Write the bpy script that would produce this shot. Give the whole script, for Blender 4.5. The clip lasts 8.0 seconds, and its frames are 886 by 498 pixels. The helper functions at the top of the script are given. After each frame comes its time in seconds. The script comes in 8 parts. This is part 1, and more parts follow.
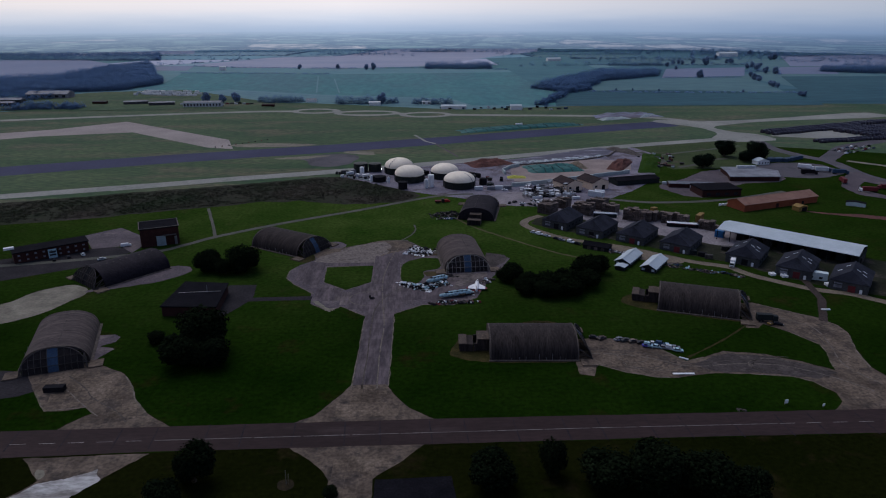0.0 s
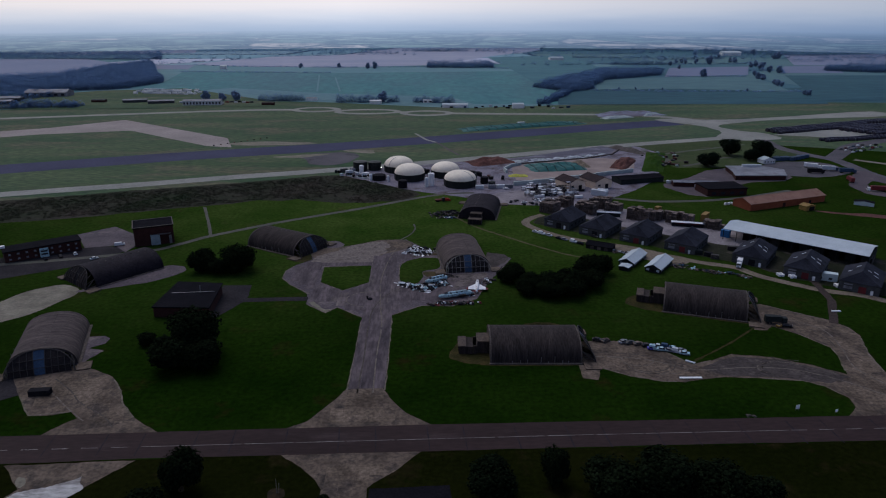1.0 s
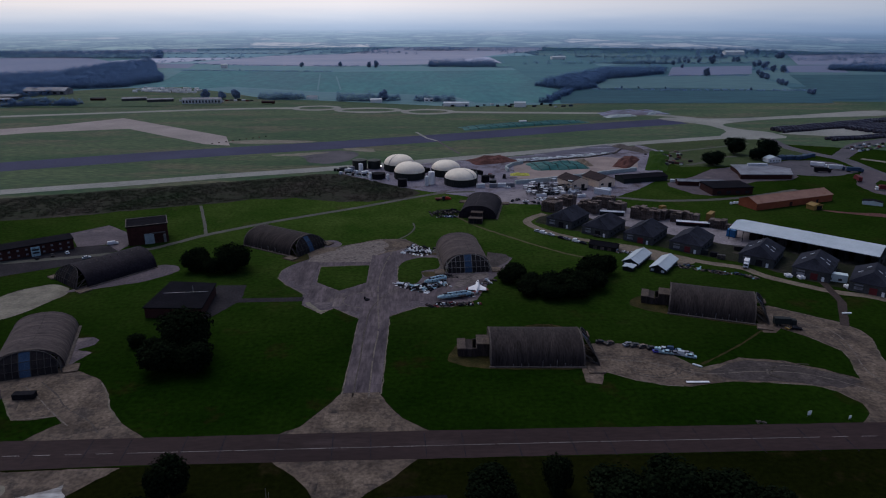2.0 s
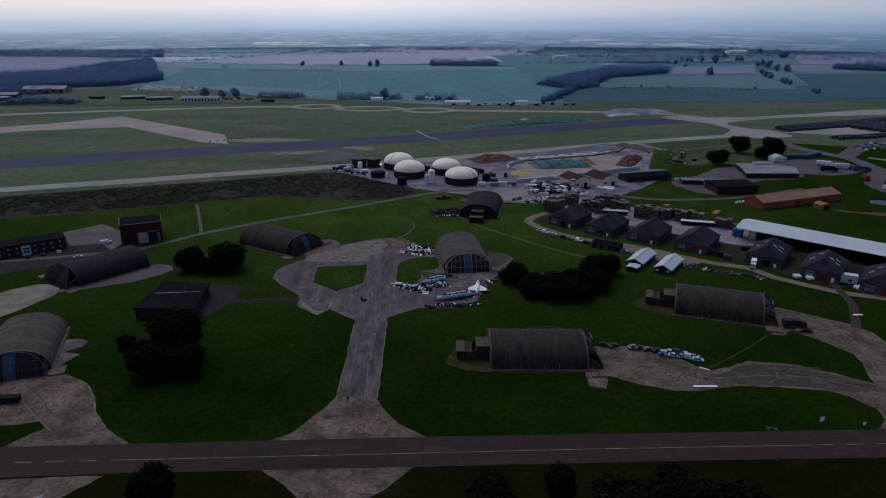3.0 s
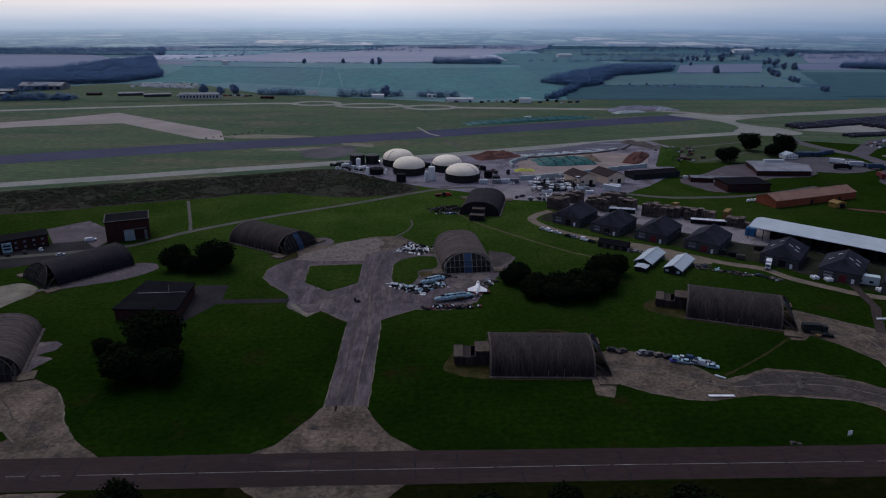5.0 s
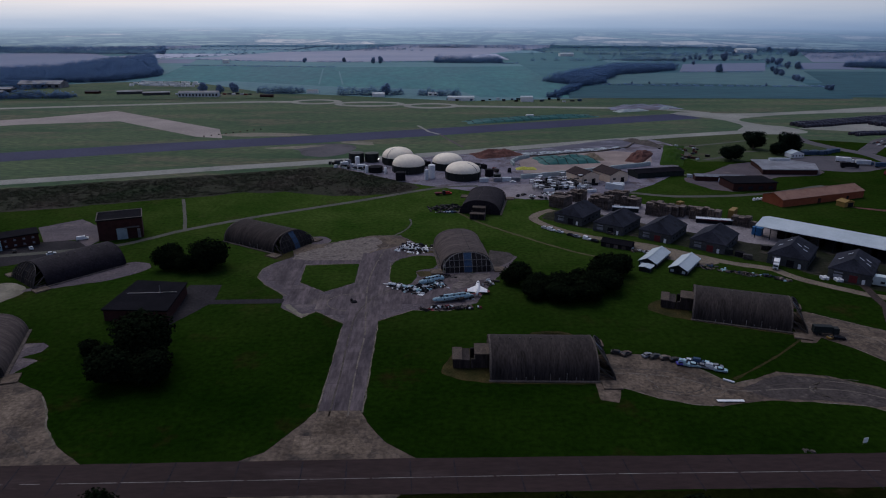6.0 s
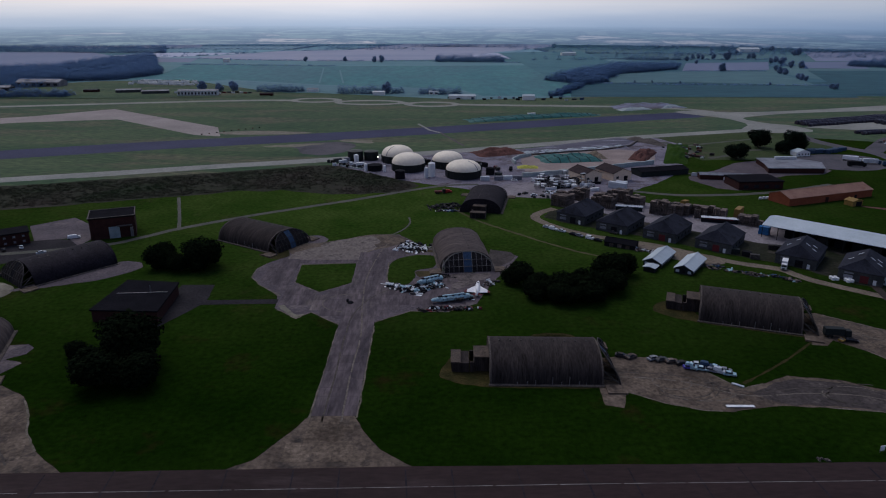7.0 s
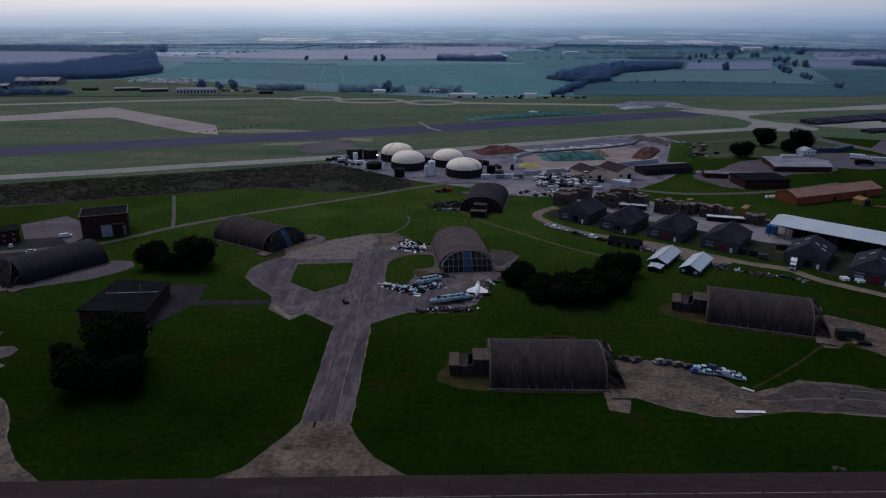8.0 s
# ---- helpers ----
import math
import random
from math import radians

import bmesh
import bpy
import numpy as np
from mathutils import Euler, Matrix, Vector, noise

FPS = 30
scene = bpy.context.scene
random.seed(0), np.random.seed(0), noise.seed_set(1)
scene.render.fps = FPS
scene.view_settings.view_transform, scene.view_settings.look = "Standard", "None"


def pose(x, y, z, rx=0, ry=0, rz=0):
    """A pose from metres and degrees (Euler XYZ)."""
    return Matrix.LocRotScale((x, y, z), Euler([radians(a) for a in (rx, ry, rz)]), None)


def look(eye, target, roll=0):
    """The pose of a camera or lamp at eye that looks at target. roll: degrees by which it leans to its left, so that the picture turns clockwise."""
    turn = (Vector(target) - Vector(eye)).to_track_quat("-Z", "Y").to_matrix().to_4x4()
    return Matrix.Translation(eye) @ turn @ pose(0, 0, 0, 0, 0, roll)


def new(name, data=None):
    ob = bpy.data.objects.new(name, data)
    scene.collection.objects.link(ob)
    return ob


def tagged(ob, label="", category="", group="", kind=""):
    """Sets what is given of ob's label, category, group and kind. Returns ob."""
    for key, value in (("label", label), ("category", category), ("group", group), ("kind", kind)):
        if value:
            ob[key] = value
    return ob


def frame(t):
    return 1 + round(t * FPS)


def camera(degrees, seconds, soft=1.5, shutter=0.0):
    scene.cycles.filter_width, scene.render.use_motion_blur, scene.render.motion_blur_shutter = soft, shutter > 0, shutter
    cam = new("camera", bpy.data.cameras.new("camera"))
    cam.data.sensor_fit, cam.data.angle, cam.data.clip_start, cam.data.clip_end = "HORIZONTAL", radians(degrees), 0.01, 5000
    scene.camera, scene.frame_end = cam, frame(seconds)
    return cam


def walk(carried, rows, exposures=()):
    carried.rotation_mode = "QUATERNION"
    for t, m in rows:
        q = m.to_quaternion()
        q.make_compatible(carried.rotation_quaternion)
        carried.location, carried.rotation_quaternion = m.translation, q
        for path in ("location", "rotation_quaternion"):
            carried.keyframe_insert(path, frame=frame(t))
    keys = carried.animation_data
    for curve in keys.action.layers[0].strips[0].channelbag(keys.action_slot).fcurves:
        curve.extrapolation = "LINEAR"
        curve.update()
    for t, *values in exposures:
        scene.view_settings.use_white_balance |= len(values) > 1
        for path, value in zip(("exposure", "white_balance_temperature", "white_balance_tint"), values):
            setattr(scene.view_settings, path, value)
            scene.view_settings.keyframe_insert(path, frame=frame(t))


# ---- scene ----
cam = camera(66.2, 8.0, soft=1.12)
PATH = [
    (0, (13.048, -17.015, 128.696), (13.659, 1.872, 122.147), -0.02),
    (0.5, (13.78, -13.136, 127.249), (14.361, 5.753, 120.699), -0.01),
    (1, (14.49, -9.275, 125.794), (15.043, 9.614, 119.243), 0.00),
    (1.5, (15.18, -5.433, 124.33), (15.706, 13.456, 117.779), 0.02),
    (3, (17.151, 5.987, 119.902), (17.601, 24.879, 113.353), 0.07),
    (3.5, (17.782, 9.762, 118.418), (18.208, 28.655, 111.869), 0.09),
    (4, (18.403, 13.522, 116.93), (18.806, 32.416, 110.383), 0.11),
    (4.5, (19.017, 17.268, 115.441), (19.397, 36.163, 108.895), 0.13),
    (6, (20.833, 28.431, 110.973), (21.145, 47.328, 104.43), 0.17),
    (6.5, (21.438, 32.13, 109.487), (21.726, 51.027, 102.945), 0.18),
    (7, (22.045, 35.818, 108.004), (22.309, 54.717, 101.464), 0.19),
    (7.5, (22.657, 39.498, 106.526), (22.896, 58.397, 99.986), 0.20),
    (8, (23.277, 43.169, 105.053), (23.489, 62.068, 98.514), 0.20),
]
walk(cam, [(t, look(eye, target, roll)) for t, eye, target, roll in PATH], ((0.0, 0.03, 6200, 13), (8.0, 0.0, 6300, 13)))

from mathutils.geometry import delaunay_2d_cdt

# ---- world, sun, exposure ----
SUN_UP, SUN_TURN = 54.0, 330.0
sky_world = bpy.data.worlds.new("overcast_sky")
scene.world = sky_world
sky_world.use_nodes = True
wn, wl = sky_world.node_tree.nodes, sky_world.node_tree.links
wn.clear()
sky_tex = wn.new("ShaderNodeTexSky")
sky_tex.sky_type = "NISHITA"
sky_tex.sun_disc = False
sky_tex.sun_elevation, sky_tex.sun_rotation = radians(SUN_UP), radians(SUN_TURN)
sky_tex.dust_density, sky_tex.air_density, sky_tex.ozone_density = 4.0, 1.0, 1.0
cloud_mix = wn.new("ShaderNodeMix")
cloud_mix.data_type = "RGBA"
cloud_mix.inputs[0].default_value = 0.55
wl.new(sky_tex.outputs[0], cloud_mix.inputs[6])
cloud_mix.inputs[7].default_value = (3.45, 4.8, 8.8, 1)
w_bg, w_out = wn.new("ShaderNodeBackground"), wn.new("ShaderNodeOutputWorld")
w_bg.inputs[1].default_value = 0.050
wl.new(cloud_mix.outputs[2], w_bg.inputs[0])
wl.new(w_bg.outputs[0], w_out.inputs[0])

sun_data = bpy.data.lights.new("sun", "SUN")
sun_data.energy, sun_data.angle, sun_data.color = 1.36, radians(50), (1.0, 0.985, 0.965)
sun = new("sun", sun_data)
sa, se = radians(SUN_TURN), radians(SUN_UP)
sun.matrix_world = look((0, 0, 0), (-math.sin(sa) * math.cos(se), -math.cos(sa) * math.cos(se), -math.sin(se)))
sun.location = (0, 0, 400)


# ---- materials ----
def surf(name, c1, c2, big=0.05, fine=2.0, rough=0.85, metal=0.0, bump=0.25, spec=0.12, c3=None, c3_scale=0.15,
         c3_at=0.6, fine_amp=0.5, rnd=0.0, island=0.0, squash=(1, 1, 1), sheen=0.0, sheen_tint=(0.6, 0.75, 1.0), local=False, vignette=None):
    """A rough surface: two tones by a broad noise, fine grain, optional patches of a third tone, relief."""
    m = bpy.data.materials.new(name)
    m.use_nodes = True
    n, l = m.node_tree.nodes, m.node_tree.links
    b = n["Principled BSDF"]
    if local:
        src = n.new("ShaderNodeTexCoord").outputs["Object"]
    else:
        src = n.new("ShaderNodeNewGeometry").outputs["Position"]
    mp = n.new("ShaderNodeMapping")
    mp.inputs["Scale"].default_value = squash
    l.new(src, mp.inputs["Vector"])

    def noise_tex(scale, detail=4.0, rough_=0.6):
        t = n.new("ShaderNodeTexNoise")
        t.inputs["Scale"].default_value, t.inputs["Detail"].default_value = scale, detail
        t.inputs["Roughness"].default_value = rough_
        l.new(mp.outputs[0], t.inputs["Vector"])
        return t.outputs["Fac"]

    def ramp(fac, lo, hi):
        r = n.new("ShaderNodeMapRange")
        r.inputs["From Min"].default_value, r.inputs["From Max"].default_value = lo, hi
        l.new(fac, r.inputs["Value"])
        return r.outputs["Result"]

    def mixed(fac, a, bb):
        x = n.new("ShaderNodeMix")
        x.data_type = "RGBA"
        l.new(fac, x.inputs[0])
        for k, v in ((6, a), (7, bb)):
            if isinstance(v, tuple):
                x.inputs[k].default_value = (*v, 1)
            else:
                l.new(v, x.inputs[k])
        return x.outputs[2]

    col = mixed(ramp(noise_tex(big), 0.32, 0.68), c1, c2)
    if c3:
        col = mixed(ramp(noise_tex(c3_scale, 5.0, 0.65), c3_at - 0.05, c3_at + 0.09), col, c3)
    # painted vignetting: colour darkens towards the near south and both sides
    if vignette:
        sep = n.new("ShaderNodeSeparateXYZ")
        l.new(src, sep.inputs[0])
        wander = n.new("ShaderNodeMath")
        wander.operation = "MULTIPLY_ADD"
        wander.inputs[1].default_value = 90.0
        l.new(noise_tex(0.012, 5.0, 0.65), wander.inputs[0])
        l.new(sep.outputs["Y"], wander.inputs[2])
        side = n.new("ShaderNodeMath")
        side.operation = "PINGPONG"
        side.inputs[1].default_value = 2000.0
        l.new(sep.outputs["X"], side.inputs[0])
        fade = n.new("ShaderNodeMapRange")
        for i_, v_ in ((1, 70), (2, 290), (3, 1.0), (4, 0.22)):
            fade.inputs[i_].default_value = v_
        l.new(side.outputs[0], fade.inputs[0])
        vignette_fac = n.new("ShaderNodeMath")
        vignette_fac.operation = "MULTIPLY"
        l.new(ramp(wander.outputs[0], 270, 450), vignette_fac.inputs[0])
        l.new(fade.outputs[0], vignette_fac.inputs[1])
        tall = mixed(ramp(noise_tex(0.03, 5.0, 0.65), 0.32, 0.68), vignette[0], vignette[1])
        tall = mixed(ramp(noise_tex(0.028, 6.0, 0.7), 0.60, 0.72), tall, vignette[2])
        col = mixed(vignette_fac.outputs[0], col, tall)
    grain = noise_tex(fine, 3.0)
    hsv = n.new("ShaderNodeHueSaturation")
    l.new(col, hsv.inputs["Color"])
    r = n.new("ShaderNodeMapRange")
    r.inputs["From Min"].default_value, r.inputs["From Max"].default_value = 0.25, 0.75
    r.inputs["To Min"].default_value, r.inputs["To Max"].default_value = 1 - fine_amp, 1 + fine_amp
    l.new(grain, r.inputs["Value"])
    val = r.outputs["Result"]
    if rnd or island:
        if rnd:
            rv = n.new("ShaderNodeObjectInfo").outputs["Random"]
        else:
            rv = n.new("ShaderNodeNewGeometry").outputs["Random Per Island"]
        rr = n.new("ShaderNodeMapRange")
        rr.inputs["To Min"].default_value, rr.inputs["To Max"].default_value = 1 - (rnd or island), 1 + (rnd or island)
        l.new(rv, rr.inputs["Value"])
        mul = n.new("ShaderNodeMath")
        mul.operation = "MULTIPLY"
        l.new(val, mul.inputs[0])
        l.new(rr.outputs["Result"], mul.inputs[1])
        val = mul.outputs[0]
    l.new(val, hsv.inputs["Value"])
    l.new(hsv.outputs["Color"], b.inputs["Base Color"])
    b.inputs["Roughness"].default_value, b.inputs["Metallic"].default_value = rough, metal
    b.inputs["Specular IOR Level"].default_value = spec
    if sheen:
        b.inputs["Sheen Weight"].default_value = sheen
        b.inputs["Sheen Roughness"].default_value = 0.5
        b.inputs["Sheen Tint"].default_value = (*sheen_tint, 1)
    if bump:
        bp = n.new("ShaderNodeBump")
        bp.inputs["Strength"].default_value, bp.inputs["Distance"].default_value = bump, 0.15
        l.new(grain, bp.inputs["Height"])
        l.new(bp.outputs[0], b.inputs["Normal"])
    return m


# last three tones: brighter grass left where no vignetting is painted
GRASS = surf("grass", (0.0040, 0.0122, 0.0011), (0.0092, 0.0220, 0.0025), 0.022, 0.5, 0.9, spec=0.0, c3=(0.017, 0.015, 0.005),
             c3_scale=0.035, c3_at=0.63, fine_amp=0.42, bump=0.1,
             vignette=((0.0168, 0.0390, 0.0060), (0.0410, 0.0650, 0.0145), (0.056, 0.053, 0.024)))
MEADOW = surf("meadow_grass", (0.0130, 0.0370, 0.0030), (0.0300, 0.0560, 0.0076), 0.03, 0.8, 0.9, spec=0.03, c3=(0.055, 0.055, 0.022),
              c3_scale=0.03, c3_at=0.64, fine_amp=0.35)
# the blue sheen imitates haze over the far airfield grass
ROUGH_GRASS = surf("airfield_grass", (0.028, 0.057, 0.014), (0.068, 0.090, 0.031), 0.010, 0.25, 0.9, spec=0.05,
                   c3=(0.086, 0.082, 0.038), c3_at=0.55, c3_scale=0.016, fine_amp=0.6, sheen=0.07, sheen_tint=(0.34, 0.56, 1.0), squash=(0.5, 1.5, 1))
DRY_GRASS = surf("dry_grass", (0.015, 0.017, 0.005), (0.046, 0.036, 0.013), 0.16, 1.5, 0.95, spec=0.06)
SCRUB_SOIL = surf("scrub_soil", (0.012, 0.019, 0.008), (0.032, 0.028, 0.022), 0.02, 0.5, 0.95, spec=0.06, fine_amp=0.6)
CONCRETE = surf("old_concrete", (0.048, 0.035, 0.027), (0.128, 0.097, 0.075), 0.10, 0.7, 0.85, c3=(0.034, 0.028, 0.025),
                c3_scale=0.16, c3_at=0.57, fine_amp=0.5)
SLAB = surf("concrete_slab", (0.040, 0.032, 0.038), (0.104, 0.082, 0.088), 0.16, 0.8, 0.85, c3=(0.145, 0.118, 0.110), c3_scale=0.06, c3_at=0.60, fine_amp=0.42, rnd=0.12, squash=(1.0, 0.22, 1.0))
SLAB_PALE = surf("pale_concrete_slab", (0.052, 0.038, 0.028), (0.146, 0.111, 0.084), 0.10, 0.8, 0.85, c3=(0.042, 0.033, 0.029), c3_scale=0.09, c3_at=0.56, fine_amp=0.5, rnd=0.08)
CONCRETE_DARK = surf("stained_concrete", (0.058, 0.047, 0.056), (0.094, 0.076, 0.085), 0.08, 1.0, 0.85, c3=(0.135, 0.110, 0.108),
                     c3_scale=0.07, c3_at=0.6, fine_amp=0.4)
CONCRETE_PALE = surf("pale_concrete", (0.098, 0.088, 0.068), (0.205, 0.185, 0.145), 0.09, 0.8, 0.85, c3=(0.15, 0.13, 0.10),
                     c3_scale=0.12, c3_at=0.6, fine_amp=0.25)
TAXI_PALE = surf("perimeter_concrete", (0.170, 0.172, 0.158), (0.245, 0.240, 0.218), 0.02, 0.5, 0.85, c3=(0.14, 0.15, 0.13), c3_scale=0.05, fine_amp=0.25)
ASPHALT = surf("road_asphalt", (0.0215, 0.0128, 0.0128), (0.0320, 0.0195, 0.0192), 0.05, 1.0, 0.85, c3=(0.040, 0.027, 0.027),
               c3_scale=0.09, c3_at=0.63, fine_amp=0.25, squash=(0.25, 1, 1))
RUNWAY = surf("runway_asphalt", (0.024, 0.027, 0.063), (0.036, 0.039, 0.083), 0.02, 0.4, 0.85, fine_amp=0.2)
DARK_TARMAC = surf("dark_tarmac", (0.016, 0.015, 0.018), (0.030, 0.027, 0.030), 0.07, 1.0, 0.9, spec=0.04, fine_amp=0.4)
PATH_GREY = surf("pale_path_tarmac", (0.050, 0.052, 0.043), (0.080, 0.078, 0.064), 0.07, 1.0, 0.85, fine_amp=0.3)
PAINT = surf("worn_white_paint", (0.26, 0.24, 0.23), (0.08, 0.07, 0.07), 0.12, 1.5, 0.7)
# weathered tones; the warm sheen imitates skylight along the vault tops
SHELL = surf("weathered_shelter_concrete", (0.0205, 0.0170, 0.0175), (0.0390, 0.0315, 0.0300), 0.30, 1.6, 0.95, spec=0.03, c3=(0.0165, 0.0138, 0.0140),
             c3_scale=0.42, c3_at=0.57, fine_amp=0.5, squash=(1.6, 0.30, 0.22), local=True, sheen=0.07, sheen_tint=(1.0, 0.86, 0.74))
TAN_CONCRETE = surf("tan_concrete", (0.085, 0.064, 0.052), (0.058, 0.046, 0.040), 0.3, 2.0, 0.9)
SOOT = surf("blackened_concrete", (0.0115, 0.0098, 0.0135), (0.021, 0.0172, 0.0225), 0.15, 1.2, 0.9)
SHELL_EDGE = surf("pale_rim_concrete", (0.105, 0.090, 0.082), (0.070, 0.061, 0.058), 0.3, 2.0, 0.9)
FRAME_DARK = surf("dark_frame_steel", (0.030, 0.028, 0.029), (0.058, 0.052, 0.050), 0.4, 3.0, 0.75, 0.1)
# same added sheen for sky-lit top edges on the browner vaults
SHELL_BROWN = surf("brown_shelter_concrete", (0.050, 0.0405, 0.0400), (0.092, 0.073, 0.069), 0.30, 1.6, 0.95, spec=0.03, c3=(0.038, 0.031, 0.031), c3_scale=0.4, c3_at=0.57, fine_amp=0.5, squash=(1.6, 0.30, 0.22), local=True, sheen=0.06, sheen_tint=(1.0, 0.86, 0.78))
DOOR_PANEL = surf("rusty_dark_panel", (0.010, 0.009, 0.0105), (0.024, 0.019, 0.019), 0.5, 3.0, 0.8, local=True)
RIM = surf("weathered_rim_concrete", (0.098, 0.080, 0.070), (0.052, 0.044, 0.041), 0.3, 2.0, 0.9)
BLACK_STEEL = surf("dark_steel_panel", (0.009, 0.009, 0.0115), (0.016, 0.016, 0.019), 0.4, 3.0, 0.9, 0.0, spec=0.04)
FRAME_STEEL = surf("dull_painted_frame", (0.115, 0.108, 0.104), (0.19, 0.175, 0.165), 0.4, 3.0, 0.7, 0.1)
STEEL = surf("galvanised_frame", (0.14, 0.14, 0.15), (0.22, 0.21, 0.21), 0.4, 3.0, 0.55, 0.4)
BLUE_PAINT = surf("faded_blue_paint", (0.022, 0.045, 0.088), (0.036, 0.066, 0.115), 0.4, 3.0, 0.6)
WHITE_PAINT = surf("white_paint", (0.72, 0.72, 0.72), (0.60, 0.60, 0.62), 0.3, 3.0, 0.5, fine_amp=0.12)
RED_PAINT = surf("red_paint", (0.40, 0.03, 0.025), (0.28, 0.025, 0.02), 0.3, 3.0, 0.45, fine_amp=0.15)
RED_DOOR = surf("dull_red_paint", (0.13, 0.02, 0.025), (0.09, 0.018, 0.02), 0.3, 3.0, 0.6, fine_amp=0.2)
YELLOW_PAINT = surf("ochre_paint", (0.24, 0.15, 0.045), (0.19, 0.115, 0.035), 0.3, 3.0, 0.6, fine_amp=0.2)
DOME = surf("cream_membrane", (0.80, 0.71, 0.57), (0.70, 0.61, 0.49), 0.08, 0.6, 0.6, c3=(0.60, 0.50, 0.42), c3_scale=0.1,
            c3_at=0.66, fine_amp=0.08, bump=0.05)
TANK = surf("dark_green_tank", (0.012, 0.015, 0.0155), (0.020, 0.023, 0.023), 0.3, 2.0, 0.5, fine_amp=0.2)
BRICK = surf("dark_red_brick", (0.030, 0.012, 0.0115), (0.044, 0.018, 0.0165), 0.4, 3.0, 0.9, fine_amp=0.35)
ORANGE_BRICK = surf("orange_brick", (0.17, 0.048, 0.024), (0.215, 0.064, 0.033), 0.2, 2.0, 0.9, fine_amp=0.25)
RUST_ROOF = surf("rusted_brown_roof", (0.185, 0.100, 0.077), (0.235, 0.135, 0.10), 0.15, 1.5, 0.7, c3=(0.17, 0.085, 0.06), c3_scale=0.2,
                 fine_amp=0.2)
FELT = surf("dark_felt_roof", (0.0055, 0.0057, 0.0080), (0.0105, 0.0100, 0.0135), 0.15, 1.5, 0.95, spec=0.02, fine_amp=0.4)
# extra blue in this roof colour imitates haze at mid distance
SLATE = surf("dark_sheet_roof", (0.014, 0.0155, 0.0235), (0.029, 0.031, 0.043), 0.12, 1.5, 0.85, spec=0.06, c3=(0.009, 0.010, 0.012),
             c3_scale=0.25, fine_amp=0.3)
METAL_ROOF = surf("pale_metal_roof", (0.36, 0.41, 0.44), (0.44, 0.49, 0.52), 0.08, 1.2, 0.45, 0.0, fine_amp=0.1, bump=0.08)
GREY_ROOF = surf("grey_sheet_roof", (0.125, 0.130, 0.150), (0.215, 0.220, 0.245), 0.10, 1.0, 0.6, c3=(0.10, 0.10, 0.115), c3_scale=0.14, c3_at=0.58, fine_amp=0.3)
GREY_CLAD = surf("grey_cladding", (0.034, 0.037, 0.041), (0.062, 0.065, 0.069), 0.3, 1.2, 0.8, fine_amp=0.25)
DARK_CLAD = surf("dark_green_cladding", (0.011, 0.015, 0.016), (0.018, 0.023, 0.024), 0.3, 2.0, 0.7, fine_amp=0.25)
# base brightened to stand in for floodlight on the office walls
RENDER_WALL = surf("tan_render", (0.60, 0.46, 0.35), (0.70, 0.55, 0.43), 0.2, 2.0, 0.85, fine_amp=0.15)
BROWN_TILE = surf("brown_tile_roof", (0.017, 0.0105, 0.0125), (0.030, 0.018, 0.020), 0.2, 2.0, 0.85, fine_amp=0.3)
GLASS_DARK = surf("dark_window_glass", (0.015, 0.018, 0.024), (0.03, 0.034, 0.042), 0.5, 3.0, 0.15, fine_amp=0.2, bump=0.0)
SKYLIGHT = surf("rooflight_sheet", (0.50, 0.53, 0.56), (0.38, 0.40, 0.43), 0.5, 3.0, 0.4, fine_amp=0.1)
GRAVEL = surf("beige_gravel", (0.105, 0.084, 0.064), (0.185, 0.150, 0.114), 0.1, 1.0, 0.95, c3=(0.085, 0.070, 0.056), c3_scale=0.10, c3_at=0.58, fine_amp=0.4)
# yard base pushed towards blue-purple to paint in mid-distance haze
YARD = surf("haze_tinted_yard", (0.104, 0.096, 0.124), (0.190, 0.172, 0.206), 0.05, 0.8, 0.9, c3=(0.066, 0.050, 0.054), c3_at=0.56, c3_scale=0.07, fine_amp=0.45)
RED_SOIL = surf("red_soil", (0.062, 0.027, 0.024), (0.115, 0.05, 0.041), 0.1, 0.8, 0.95, fine_amp=0.4)
TARP = surf("green_netting", (0.014, 0.080, 0.078), (0.022, 0.105, 0.10), 0.2, 1.0, 0.6, fine_amp=0.3)
CLAMP_WALL = surf("pale_clamp_wall", (0.36, 0.40, 0.39), (0.27, 0.31, 0.31), 0.2, 1.0, 0.8, fine_amp=0.25)
BARK = surf("bark", (0.035, 0.026, 0.018), (0.055, 0.042, 0.03), 0.8, 5.0, 0.95, local=True)
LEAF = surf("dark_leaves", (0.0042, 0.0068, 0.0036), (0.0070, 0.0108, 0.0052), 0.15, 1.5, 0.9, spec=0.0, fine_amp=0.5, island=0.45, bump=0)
# far leaves: distance haze painted in as bluish base and sheen
LEAF_FAR = surf("hazed_woodland_leaves", (0.030, 0.048, 0.074), (0.040, 0.060, 0.088), 0.02, 0.12, 0.85, spec=0.04, fine_amp=0.30, island=0.12, bump=0, sheen=0.7, sheen_tint=(0.26, 0.50, 0.95))
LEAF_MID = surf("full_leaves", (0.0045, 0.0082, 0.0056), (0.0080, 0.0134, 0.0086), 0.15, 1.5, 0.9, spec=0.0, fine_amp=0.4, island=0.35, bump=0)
ROLLER = surf("pale_roller_door", (0.20, 0.25, 0.27), (0.28, 0.33, 0.35), 0.4, 2.0, 0.6, fine_amp=0.2)
RUBBER = surf("black_rubber", (0.012, 0.012, 0.013), (0.02, 0.02, 0.02), 1.0, 4.0, 0.8)
